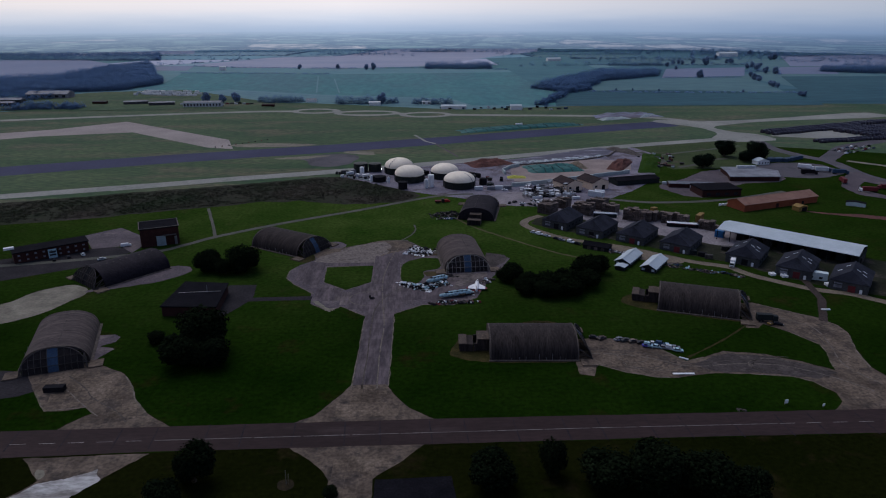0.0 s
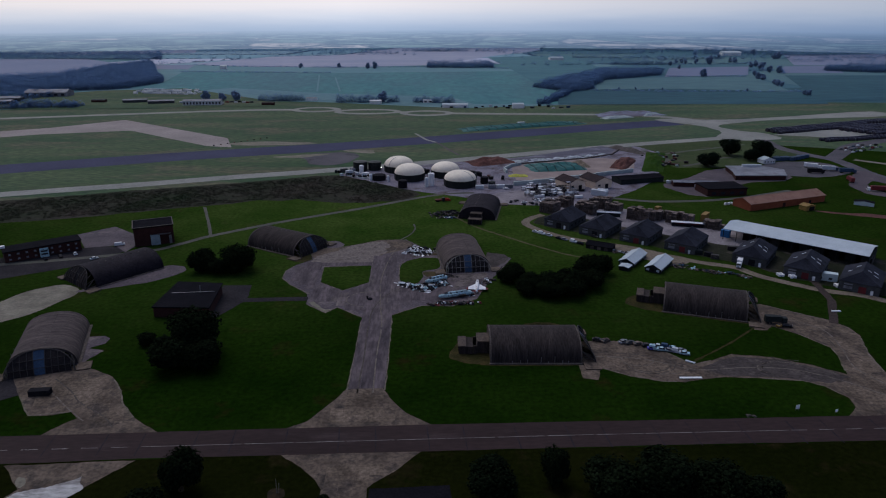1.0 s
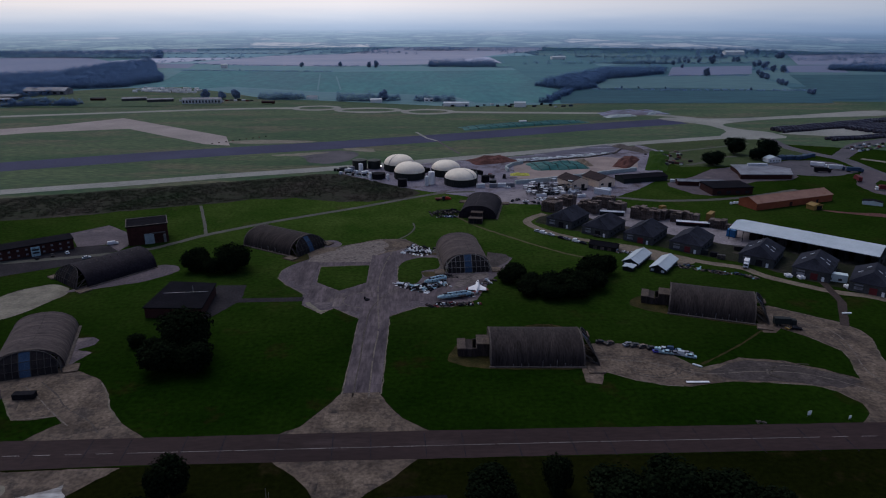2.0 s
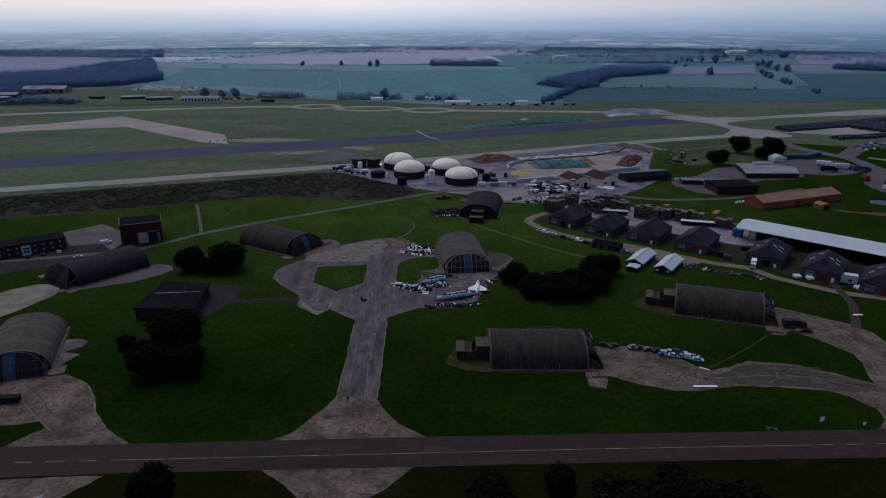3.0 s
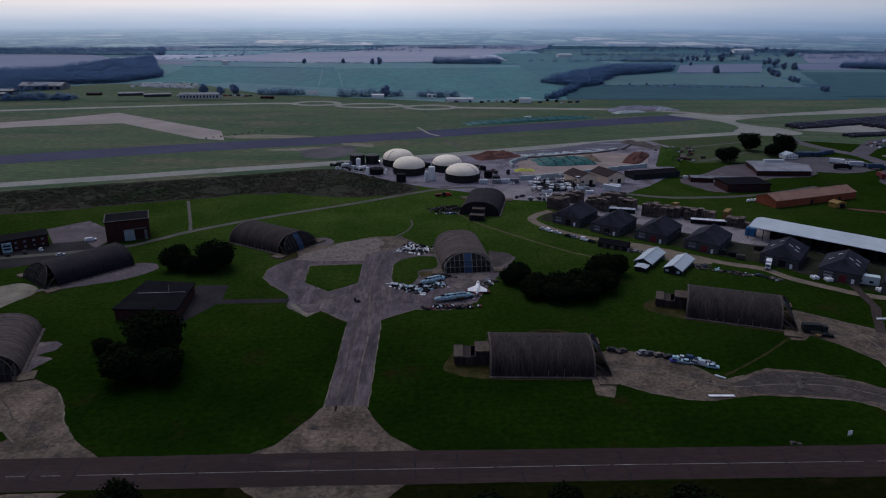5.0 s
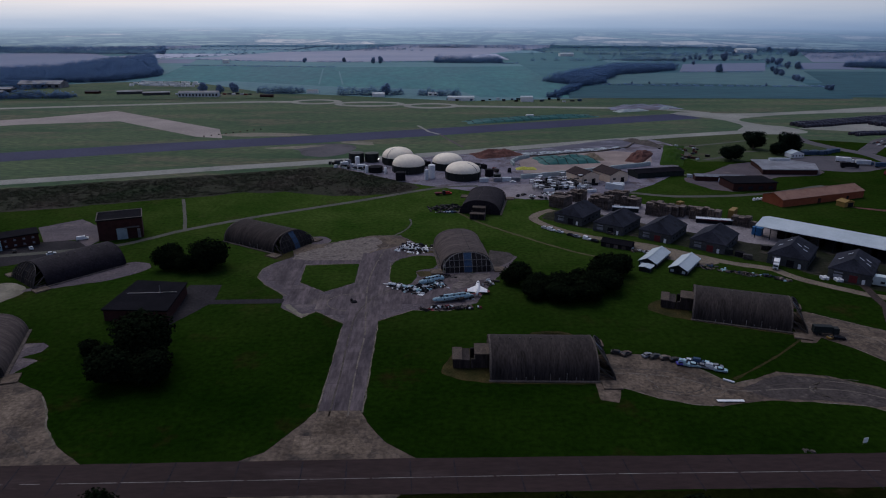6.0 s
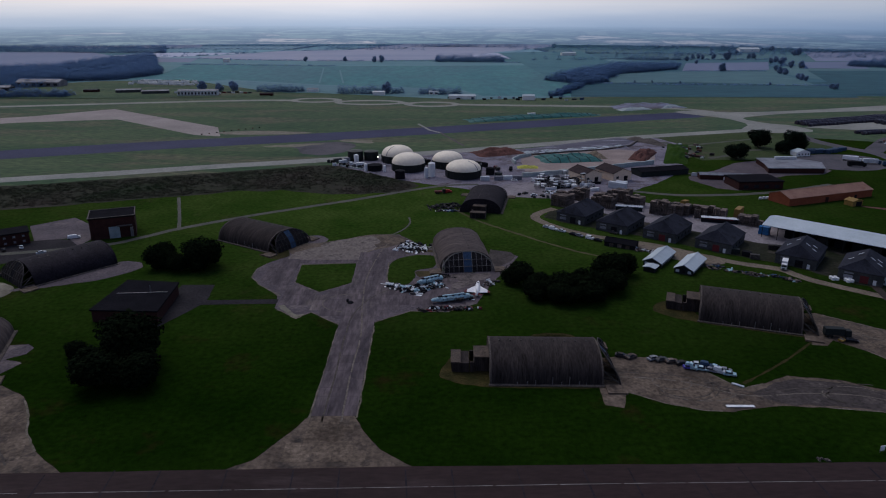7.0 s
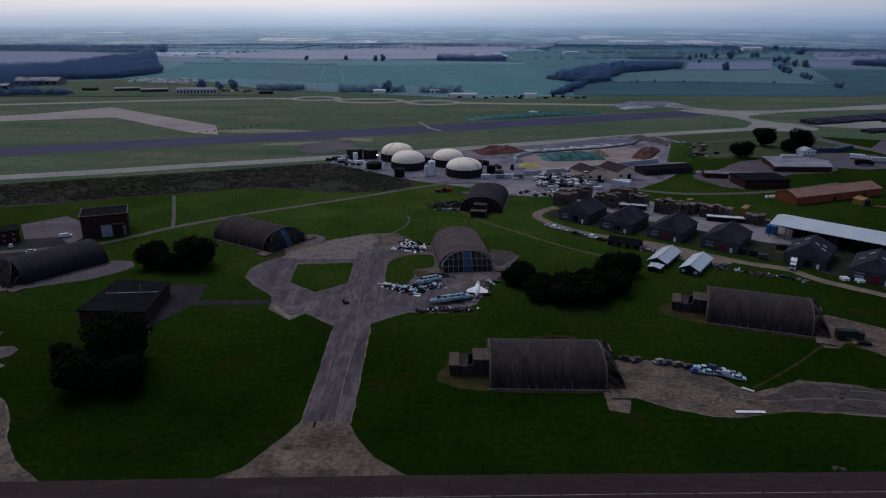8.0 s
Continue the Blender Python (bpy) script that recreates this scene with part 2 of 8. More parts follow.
TIMBER = surf("pallet_timber", (0.068, 0.054, 0.050), (0.150, 0.114, 0.098), 0.3, 2.0, 0.9, rnd=0.45)
BALE = surf("black_bale_wrap", (0.022, 0.020, 0.030), (0.035, 0.031, 0.045), 0.3, 1.5, 0.35, fine_amp=0.3)
SCRAP = surf("scrap_metal", (0.022, 0.020, 0.020), (0.06, 0.052, 0.05), 0.8, 3.0, 0.6, 0.3, rnd=0.5)
PALE_BLUE = surf("pale_blue_paint", (0.24, 0.38, 0.44), (0.36, 0.50, 0.55), 0.6, 2.0, 0.5, c3=(0.085, 0.105, 0.115), c3_scale=0.9, c3_at=0.56, fine_amp=0.25, local=True)
# tint of the field sheen that stands in for aerial haze
HAZE_BLUE = (0.30, 0.58, 1.0)
GREEN_FIELD = surf("green_crop", (0.064, 0.140, 0.104), (0.092, 0.178, 0.126), 0.008, 0.05, 0.9, spec=0.15, c3=(0.085, 0.14, 0.10), c3_scale=0.006, c3_at=0.56, fine_amp=0.25, sheen=0.32, sheen_tint=HAZE_BLUE, squash=(1, 1.8, 1))
TEAL_FIELD = surf("hazed_teal_crop", (0.028, 0.112, 0.092), (0.052, 0.158, 0.118), 0.004, 0.05, 0.9, spec=0.12, c3=(0.046, 0.112, 0.094), c3_scale=0.003, c3_at=0.50, fine_amp=0.3, sheen=0.22, sheen_tint=HAZE_BLUE, squash=(1.6, 0.6, 1))
STUBBLE = surf("stubble", (0.235, 0.195, 0.190), (0.315, 0.255, 0.238), 0.004, 0.06, 0.95, spec=0.2, fine_amp=0.15, sheen=0.45, sheen_tint=HAZE_BLUE, squash=(1, 2.5, 1))
BROWN_FIELD = surf("ploughed_earth", (0.13, 0.105, 0.115), (0.17, 0.135, 0.14), 0.004, 0.06, 0.95, spec=0.2, fine_amp=0.2, sheen=0.40, sheen_tint=HAZE_BLUE)
PASTURE = surf("pasture", (0.070, 0.125, 0.080), (0.098, 0.150, 0.096), 0.008, 0.06, 0.95, spec=0.1, fine_amp=0.3, sheen=0.36, sheen_tint=HAZE_BLUE)
# paler, bluer copies of the crops: more haze painted in with distance
FAR_GREEN = surf("hazed_far_crop", (0.120, 0.210, 0.190), (0.155, 0.250, 0.220), 0.006, 0.03, 0.95, spec=0.1, fine_amp=0.15, sheen=0.4, sheen_tint=HAZE_BLUE, bump=0)
FAR_PASTURE = surf("hazed_far_pasture", (0.165, 0.235, 0.210), (0.205, 0.270, 0.235), 0.006, 0.03, 0.95, spec=0.1, fine_amp=0.15, sheen=0.4, sheen_tint=HAZE_BLUE, bump=0)
FAR_STUBBLE = surf("hazed_far_stubble", (0.40, 0.36, 0.37), (0.48, 0.43, 0.42), 0.006, 0.03, 0.95, spec=0.1, fine_amp=0.12, sheen=0.5, sheen_tint=HAZE_BLUE, bump=0)
SOFT_TEAL = surf("soft_hazed_crop", (0.030, 0.094, 0.088), (0.050, 0.128, 0.110), 0.005, 0.05, 0.9, spec=0.1, fine_amp=0.3, sheen=0.20, sheen_tint=HAZE_BLUE, squash=(0.6, 1.6, 1))
MID_CROP = surf("mid_green_crop", (0.027, 0.082, 0.084), (0.042, 0.106, 0.104), 0.006, 0.05, 0.9, spec=0.1, fine_amp=0.3, sheen=0.18, sheen_tint=HAZE_BLUE, squash=(0.5, 1.6, 1))
DULL_STUBBLE = surf("dull_stubble", (0.105, 0.100, 0.128), (0.140, 0.128, 0.155), 0.004, 0.06, 0.95, spec=0.15, fine_amp=0.2, sheen=0.30, sheen_tint=HAZE_BLUE, squash=(1, 2.5, 1))
GREEN_PASTURE = surf("dull_green_pasture", (0.050, 0.104, 0.088), (0.072, 0.130, 0.104), 0.006, 0.05, 0.9, spec=0.1, fine_amp=0.3, sheen=0.20, sheen_tint=HAZE_BLUE, squash=(0.5, 1.6, 1))
# darker crop for the eastern fields, with haze in its colour
DARK_CROP = surf("dark_hazed_crop", (0.016, 0.054, 0.056), (0.027, 0.074, 0.073), 0.008, 0.05, 0.9, spec=0.08, fine_amp=0.3, sheen=0.12, sheen_tint=HAZE_BLUE, squash=(0.5, 1.6, 1))
# hedges and lone trees paled and blued in colour to imitate haze
HEDGE_LEAF = surf("hazed_hedge_foliage", (0.058, 0.092, 0.146), (0.078, 0.114, 0.172), 0.01, 0.05, 0.9, spec=0.06, fine_amp=0.06, island=0.05, bump=0, sheen=0.6, sheen_tint=HAZE_BLUE)
TREE_FAR = surf("hazed_tree_leaves", (0.092, 0.126, 0.190), (0.112, 0.150, 0.220), 0.02, 0.1, 0.85, spec=0.04, fine_amp=0.1, island=0.1, bump=0, sheen=0.8, sheen_tint=(0.26, 0.50, 0.95))


# ---- building helpers ----
class Builder:
    """Collects solid pieces of one mesh."""

    def __init__(self):
        self.v, self.f = [], []

    def add(self, verts, faces):
        k = len(self.v)
        self.v += [tuple(p) for p in verts]
        self.f += [tuple(i + k for i in q) for q in faces]
        return self

    def box(self, c, s, rz=0.0, taper=1.0):
        """A box centred at c in x and y, standing on c's z. taper: the top's share of the foot."""
        ca, sn = math.cos(radians(rz)), math.sin(radians(rz))
        vs = []
        for z, k in ((0, 1.0), (s[2], taper)):
            for dx, dy in ((-1, -1), (1, -1), (1, 1), (-1, 1)):
                x, y = dx * s[0] / 2 * k, dy * s[1] / 2 * k
                vs.append((c[0] + x * ca - y * sn, c[1] + x * sn + y * ca, c[2] + z))
        return self.add(vs, [(3, 2, 1, 0), (4, 5, 6, 7), (0, 1, 5, 4), (1, 2, 6, 5), (2, 3, 7, 6), (3, 0, 4, 7)])

    def prism(self, pts, z0, z1):
        n = len(pts)
        vs = [(x, y, z0) for x, y in pts] + [(x, y, z1) for x, y in pts]
        return self.add(vs, [tuple(range(n - 1, -1, -1)), tuple(range(n, 2 * n))] +
                        [(i, (i + 1) % n, n + (i + 1) % n, n + i) for i in range(n)])

    def bar(self, a, b, w, d=None):
        """A square bar from a to b."""
        a, b = Vector(a), Vector(b)
        z = (b - a).normalized()
        x = z.cross(Vector((0, 0, 1)))
        x = Vector((1, 0, 0)) if x.length < 1e-4 else x.normalized()
        y = z.cross(x)
        w, d = w / 2, (d or w) / 2
        vs = [p + x * i * w + y * j * d for p in (a, b) for i, j in ((-1, -1), (1, -1), (1, 1), (-1, 1))]
        return self.add(vs, [(3, 2, 1, 0), (4, 5, 6, 7), (0, 1, 5, 4), (1, 2, 6, 5), (2, 3, 7, 6), (3, 0, 4, 7)])

    def lathe(self, c, prof, n=24, axis="z", arc=360.0):
        """A turned body: prof is (radius, height) from one end to the other."""
        vs, fs, m = [], [], len(prof)
        for i in range(n):
            a = radians(arc) * i / n
            for r, h in prof:
                p = (r * math.cos(a), r * math.sin(a), h)
                if axis == "x":
                    p = (h, p[0], p[1])
                elif axis == "y":
                    p = (p[0], h, p[1])
                vs.append((c[0] + p[0], c[1] + p[1], c[2] + p[2]))
        for i in range(n):
            j = (i + 1) % n
            for k in range(m - 1):
                fs.append((i * m + k, j * m + k, j * m + k + 1, i * m + k + 1))
        fs.append(tuple(i * m for i in range(n - 1, -1, -1)))
        fs.append(tuple(i * m + m - 1 for i in range(n)))
        return self.add(vs, fs)

    def made(self, name, mat, parent=None, label="", smooth=False):
        me = bpy.data.meshes.new(name)
        me.from_pydata(self.v, [], self.f)
        me.materials.append(mat)
        if smooth:
            me.polygons.foreach_set("use_smooth", [True] * len(me.polygons))
            me.set_sharp_from_angle(angle=radians(35))
        me.update()
        ob = new(name, me)
        ob.parent = parent
        if label:
            tagged(ob, label)
        return ob


def thing(name, label, category, m=None, group="", kind=""):
    ob = new(name)
    ob.empty_display_size = 0.5
    if m is not None:
        ob.matrix_world = m
    return tagged(ob, label, category, group, kind)


def rounded(pts, times):
    """A closed outline with its corners cut, times over."""
    for _ in range(times):
        out = []
        for (x0, y0), (x1, y1) in zip(pts, pts[1:] + pts[:1]):
            out += [(0.8 * x0 + 0.2 * x1, 0.8 * y0 + 0.2 * y1), (0.2 * x0 + 0.8 * x1, 0.2 * y0 + 0.8 * y1)]
        pts = out
    return pts


def ragged(pts, step, amount, closed=True):
    """The outline with points every step metres, pushed about by noise."""
    out = []
    for (x0, y0), (x1, y1) in zip(pts, pts[1:] + (pts[:1] if closed else [])):
        d = math.hypot(x1 - x0, y1 - y0)
        k = max(1, int(d / step))
        for i in range(k):
            x, y = x0 + (x1 - x0) * i / k, y0 + (y1 - y0) * i / k
            q = noise.noise((x * 0.31, y * 0.31, 1.7)) + 0.5 * noise.noise((x * 1.3, y * 1.3, 5.1))
            nx, ny = (y1 - y0) / max(d, 1e-6), -(x1 - x0) / max(d, 1e-6)
            out.append((x + nx * q * amount, y + ny * q * amount))
    return out


def sheet(name, pts, z, mat, label, category, soft=0, step=0.0, amount=0.0, parent=None):
    """A flat piece of ground cover on the ground."""
    if soft:
        pts = rounded(pts, soft)
    if step:
        pts = ragged(pts, step, amount)
    n_p = len(pts)
    vs, _, fs, *_ = delaunay_2d_cdt([Vector(p) for p in pts], [(i, (i + 1) % n_p) for i in range(n_p)], [], 2, 1e-4)
    me = bpy.data.meshes.new(name)
    me.from_pydata([(v.x, v.y, z) for v in vs], [], fs)
    me.materials.append(mat)
    ob = new(name, me)
    if parent:
        ob.parent = parent
        return ob
    return tagged(ob, label, category, kind="structure")


def strip(pts, w0, w1=None):
    """The outline of a lane along the points."""
    w1 = w0 if w1 is None else w1
    left, right = [], []
    for i, (x, y) in enumerate(pts):
        a, b = pts[max(i - 1, 0)], pts[min(i + 1, len(pts) - 1)]
        d = math.hypot(b[0] - a[0], b[1] - a[1])
        nx, ny = -(b[1] - a[1]) / d, (b[0] - a[0]) / d
        w = (w0 + (w1 - w0) * i / (len(pts) - 1)) / 2
        left.append((x + nx * w, y + ny * w))
        right.append((x - nx * w, y - ny * w))
    return right + left[::-1]


def curve_through(pts, k=6):
    """A smooth open line through the points."""
    out = []
    for i in range(len(pts) - 1):
        p0, p1, p2, p3 = pts[max(i - 1, 0)], pts[i], pts[i + 1], pts[min(i + 2, len(pts) - 1)]
        for j in range(k):
            t = j / k
            out.append(tuple(0.5 * (2 * b + (c - a) * t + (2 * a - 5 * b + 4 * c - d) * t * t + (3 * b - a - 3 * c + d) * t ** 3)
                             for a, b, c, d in zip(p0, p1, p2, p3)))
    return out + [pts[-1]]


# ---- ground ----
g = bmesh.new()
rings = [0.5, 60, 120, 180, 260, 360, 500, 700, 950, 1300, 1800, 2500, 3400, 4800]
rows_g = [[g.verts.new((15 + r * math.cos(2 * math.pi * i / 64), 20 + r * math.sin(2 * math.pi * i / 64), 0)) for i in range(64)] for r in rings]
g.faces.new(rows_g[0])
for ra, rb in zip(rows_g, rows_g[1:]):
    for i in range(64):
        g.faces.new((ra[i], rb[i], rb[(i + 1) % 64], ra[(i + 1) % 64]))
me = bpy.data.meshes.new("ground")
g.to_mesh(me)
g.free()
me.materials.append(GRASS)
ground = tagged(new("ground", me), "dark green mown grass of a wide flat airfield", "ground", kind="structure")

# ---- hazy distance behind the last fields ----
R_BK, EYE_BK = 2720, 117.0


def haze_material():
    """A painted glow: farmland towards the horizon sinking into blue-grey haze, and the low overcast sky over it,
    brighter to the west.
    """
    m = bpy.data.materials.new("hazy_distance")
    m.use_nodes = True
    n, l = m.node_tree.nodes, m.node_tree.links
    n.clear()

    def wire(node, values):
        for i, v in values.items():
            if isinstance(v, (int, float)):
                node.inputs[i].default_value = v
            elif isinstance(v, tuple):
                node.inputs[i].default_value = (*v, 1) if node.bl_idname == "ShaderNodeMix" else v
            else:
                l.new(v, node.inputs[i])
        return node

    def calc(op, *values):
        k = n.new("ShaderNodeMath")
        k.operation = op
        return wire(k, dict(enumerate(values))).outputs[0]

    def span(v, lo, hi, a=0.0, b=1.0):
        return wire(n.new("ShaderNodeMapRange"), {0: v, 1: lo, 2: hi, 3: a, 4: b}).outputs[0]

    def blend(f, a, b, kind="MIX"):
        x = n.new("ShaderNodeMix")
        x.data_type, x.blend_type = "RGBA", kind
        return wire(x, {0: f, 6: a, 7: b}).outputs[2]

    def blotch(vec, scale, detail, rough=0.6):
        t = n.new("ShaderNodeTexNoise")
        return wire(t, {"Vector": vec, "Scale": scale, "Detail": detail, "Roughness": rough}).outputs["Fac"]

    sep = wire(n.new("ShaderNodeSeparateXYZ"), {0: n.new("ShaderNodeNewGeometry").outputs["Position"]}).outputs
    # painted foreshortening for an eye EYE_BK up: how far off land at this height lies
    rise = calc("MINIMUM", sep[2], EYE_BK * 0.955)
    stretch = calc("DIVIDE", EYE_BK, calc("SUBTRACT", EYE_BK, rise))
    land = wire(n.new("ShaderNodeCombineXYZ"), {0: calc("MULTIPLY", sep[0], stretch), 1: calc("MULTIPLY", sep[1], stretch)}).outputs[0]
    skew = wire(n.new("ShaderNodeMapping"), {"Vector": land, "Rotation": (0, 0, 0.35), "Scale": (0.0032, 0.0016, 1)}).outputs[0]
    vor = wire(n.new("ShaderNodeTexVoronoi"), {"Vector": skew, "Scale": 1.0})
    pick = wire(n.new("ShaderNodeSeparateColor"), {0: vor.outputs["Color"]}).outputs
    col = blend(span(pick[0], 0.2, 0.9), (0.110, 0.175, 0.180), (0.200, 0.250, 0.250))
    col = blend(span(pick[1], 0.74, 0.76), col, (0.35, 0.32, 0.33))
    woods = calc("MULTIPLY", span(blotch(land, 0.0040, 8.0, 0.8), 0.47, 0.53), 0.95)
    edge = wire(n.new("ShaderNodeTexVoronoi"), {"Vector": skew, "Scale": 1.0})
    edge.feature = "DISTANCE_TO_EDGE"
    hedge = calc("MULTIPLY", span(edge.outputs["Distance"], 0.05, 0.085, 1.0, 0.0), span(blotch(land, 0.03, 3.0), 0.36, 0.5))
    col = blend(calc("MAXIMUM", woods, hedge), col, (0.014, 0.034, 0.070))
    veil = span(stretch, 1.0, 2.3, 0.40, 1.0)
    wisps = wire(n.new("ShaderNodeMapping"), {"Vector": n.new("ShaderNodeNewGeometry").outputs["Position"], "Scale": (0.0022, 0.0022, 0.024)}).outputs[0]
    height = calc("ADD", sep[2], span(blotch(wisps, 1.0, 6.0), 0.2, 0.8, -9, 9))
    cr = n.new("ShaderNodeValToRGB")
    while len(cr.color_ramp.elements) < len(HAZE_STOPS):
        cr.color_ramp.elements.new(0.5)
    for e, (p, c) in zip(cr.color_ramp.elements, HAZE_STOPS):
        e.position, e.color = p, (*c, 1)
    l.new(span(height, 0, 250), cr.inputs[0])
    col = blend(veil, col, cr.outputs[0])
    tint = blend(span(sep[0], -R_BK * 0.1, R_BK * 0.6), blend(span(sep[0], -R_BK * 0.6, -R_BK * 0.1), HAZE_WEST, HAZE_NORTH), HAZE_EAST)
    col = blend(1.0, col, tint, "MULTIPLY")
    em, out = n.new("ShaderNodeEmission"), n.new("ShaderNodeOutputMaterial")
    l.new(col, em.inputs[0])
    l.new(em.outputs[0], out.inputs[0])
    return m


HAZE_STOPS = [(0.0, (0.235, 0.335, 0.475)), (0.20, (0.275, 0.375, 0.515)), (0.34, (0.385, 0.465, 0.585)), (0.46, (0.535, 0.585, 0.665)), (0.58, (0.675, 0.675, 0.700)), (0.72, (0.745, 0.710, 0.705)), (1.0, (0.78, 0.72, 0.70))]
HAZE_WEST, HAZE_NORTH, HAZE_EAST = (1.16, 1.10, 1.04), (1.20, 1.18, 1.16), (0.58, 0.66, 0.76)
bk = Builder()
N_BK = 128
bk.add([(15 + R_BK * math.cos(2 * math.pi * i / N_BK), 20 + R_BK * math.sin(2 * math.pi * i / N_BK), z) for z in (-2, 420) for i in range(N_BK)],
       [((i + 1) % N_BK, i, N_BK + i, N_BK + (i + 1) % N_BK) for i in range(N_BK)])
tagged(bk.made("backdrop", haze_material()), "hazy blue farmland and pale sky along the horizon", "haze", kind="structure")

# ---- paved surfaces ----
EAST_TAR = surf("worn_grey_tarmac", (0.060, 0.056, 0.066), (0.092, 0.084, 0.094), 0.04, 0.8, 0.9, c3=(0.045, 0.042, 0.05), c3_scale=0.06, fine_amp=0.3)
HARDCORE = surf("pinkish_hardcore", (0.140, 0.125, 0.138), (0.235, 0.208, 0.218), 0.06, 0.8, 0.9, c3=(0.085, 0.074, 0.080), c3_scale=0.09, c3_at=0.58, fine_amp=0.4)
TARRED = surf("tar_stained_concrete", (0.026, 0.021, 0.021), (0.060, 0.049, 0.046), 0.12, 0.9, 0.85, c3=(0.088, 0.072, 0.066), c3_scale=0.14, c3_at=0.6, fine_amp=0.5)
sheet("road", [(-420, 148), (-420, 163), (-125, 177.2), (-73, 178.3), (13, 180), (94, 180.5), (172, 181), (460, 182), (460, 167), (163, 167.2), (89, 166.8), (22, 166), (-28, 165.2),
               (-71, 164.7), (-117, 163)], 0.06, ASPHALT, "old purple-grey asphalt road across the airfield", "road", step=6, amount=0.25)
sheet("taxiway", [(-30, 178), (-24, 183), (-16.5, 197), (-13.8, 201), (-13, 222), (-13, 263), (-25, 274), (-30, 269), (-34, 272), (-40, 278), (-41, 290), (-52, 303), (-57, 311),
                  (-57, 321), (-53, 330), (-46, 338), (-49, 350), (-44, 356), (-35, 357), (-23, 363), (-12, 370), (4, 371), (13, 357), (24, 345), (24, 318), (40, 316), (54, 344), (62, 337), (54, 319),
                  (46, 302), (39, 282), (27, 274), (13, 275), (0, 265), (0, 220), (-0.5, 199), (3, 195), (8, 187), (16, 179)], 0.03, CONCRETE_DARK,
      "stained concrete taxiway with a fan-shaped mouth at the road", "taxiway", step=2.5, amount=0.5)
sheet("taxiway_mouth", [(-34, 177), (-24, 183), (-16.5, 197), (-13.4, 203), (-0.6, 203), (3, 195), (8, 187), (18, 178.5)], 0.04, CONCRETE,
      "pale worn concrete fan where the taxiway meets the road", "taxiway", step=2, amount=0.4)
sheet("taxiway_south", [(-31, 166.5), (-22, 159), (-17, 153), (-15, 149), (-15, 120), (-2, 120), (-2, 149), (1, 153), (5, 156.5), (14, 167)], 0.035, CONCRETE,
      "worn concrete taxiway south of the road", "taxiway", step=2, amount=0.5)
sheet("apron_west_bay", [(-50, 352), (-44, 356), (-35, 357), (-23, 363), (-12, 370), (4, 371), (10, 360), (2, 352), (-10, 344), (-14, 329), (-30, 331), (-46, 340)], 0.04, CONCRETE,
      "pale concrete bay in front of a shelter", "apron", soft=1, step=3, amount=0.5)
sheet("grass_island", [(-37, 305), (-38, 326), (-13.5, 328), (-13, 304), (-25, 294)], 0.055, GRASS, "green grass island between taxiways", "grass", step=2, amount=0.3)
sheet("grass_island_east", [(2, 303), (1.5, 328), (6, 335), (14, 340), (23, 338), (23, 322), (13, 319), (14, 311), (11, 301)], 0.055, GRASS,
      "green grass island with a dry brown rim", "grass", soft=2, step=2, amount=0.4)
sheet("dry_rim", [(4, 338), (14, 344), (24, 342), (24, 318), (13, 318), (15, 310), (19, 312), (26, 312), (26, 346), (8, 346)], 0.052, surf("rusty_earth", (0.024, 0.024, 0.008), (0.066, 0.046, 0.020), 0.12, 1.2, 0.95, fine_amp=0.4), "dry brown grass round the island", "grass", soft=1, step=2, amount=0.6)
sheet("apron_east", [(72, 208), (77, 206.5), (80, 215), (90, 209), (100, 205), (108, 204.5), (124, 207), (137, 206), (151, 204), (157, 200), (161, 192), (160, 186), (152, 179),
                     (205, 180), (193, 192), (187, 203), (185, 210), (188, 224), (194, 239), (194, 246), (190, 254), (181, 261), (168, 272), (158, 272), (155, 251), (153, 246), (158, 245), (162, 249), (170, 240), (176, 229), (175, 222), (170, 208),
                     (161, 215), (149, 222), (134, 224.5), (124, 220), (116, 217), (110, 226), (104, 232), (94, 237), (83, 238), (73, 236)], 0.03, CONCRETE, "cracked pale concrete apron linking two shelters", "apron",
      step=2.5, amount=0.6)
sheet("apron_old_loop", [(118, 214), (128, 220.5), (136, 222.5), (149, 220), (161, 213), (170, 206), (160, 202), (140, 207), (124, 208.5)], 0.04, TARRED, "dark tar-stained concrete on the apron", "apron", step=1.5, amount=0.9)
sheet("apron_west", [(-139, 215), (-128, 203), (-117, 189), (-109, 189), (-104, 191), (-100, 187), (-104, 183), (-108, 176), (-70, 177.5), (-82, 187), (-89, 196), (-93, 204),
                     (-100, 214), (-112, 221), (-116, 224)], 0.03, CONCRETE, "worn pale concrete apron in front of a shelter", "apron", step=2.5, amount=0.5)
sheet("dark_forecourt", [(-152.6, 204.4), (-161.8, 219.1), (-144.0, 217.7), (-136.3, 214.4), (-127.2, 202.0), (-131.6, 199.1), (-136.8, 197.7)], 0.032, DARK_TARMAC, "dark tarmac beside the western apron", "apron", step=2, amount=0.3)
sheet("broken_edge", [(-39.4, 280.4), (-36.8, 280.9), (-33.4, 275.5), (-30.0, 271.6), (-26.5, 272.7), (-28.5, 269.6), (-29.8, 267.8), (-33.5, 272.3)], 0.048, CONCRETE_PALE, "broken pale slab edges at a taxiway corner", "apron", step=1.0, amount=0.7)
sheet("shelter_wedge", [(49.4, 347.0), (59.1, 342.8), (60.4, 337.2), (57.9, 331.0), (51.9, 323.6), (47.7, 319.3), (46.4, 328.0)], 0.033, TARRED, "stained concrete wedge beside a shelter", "apron", step=1.2, amount=0.5)
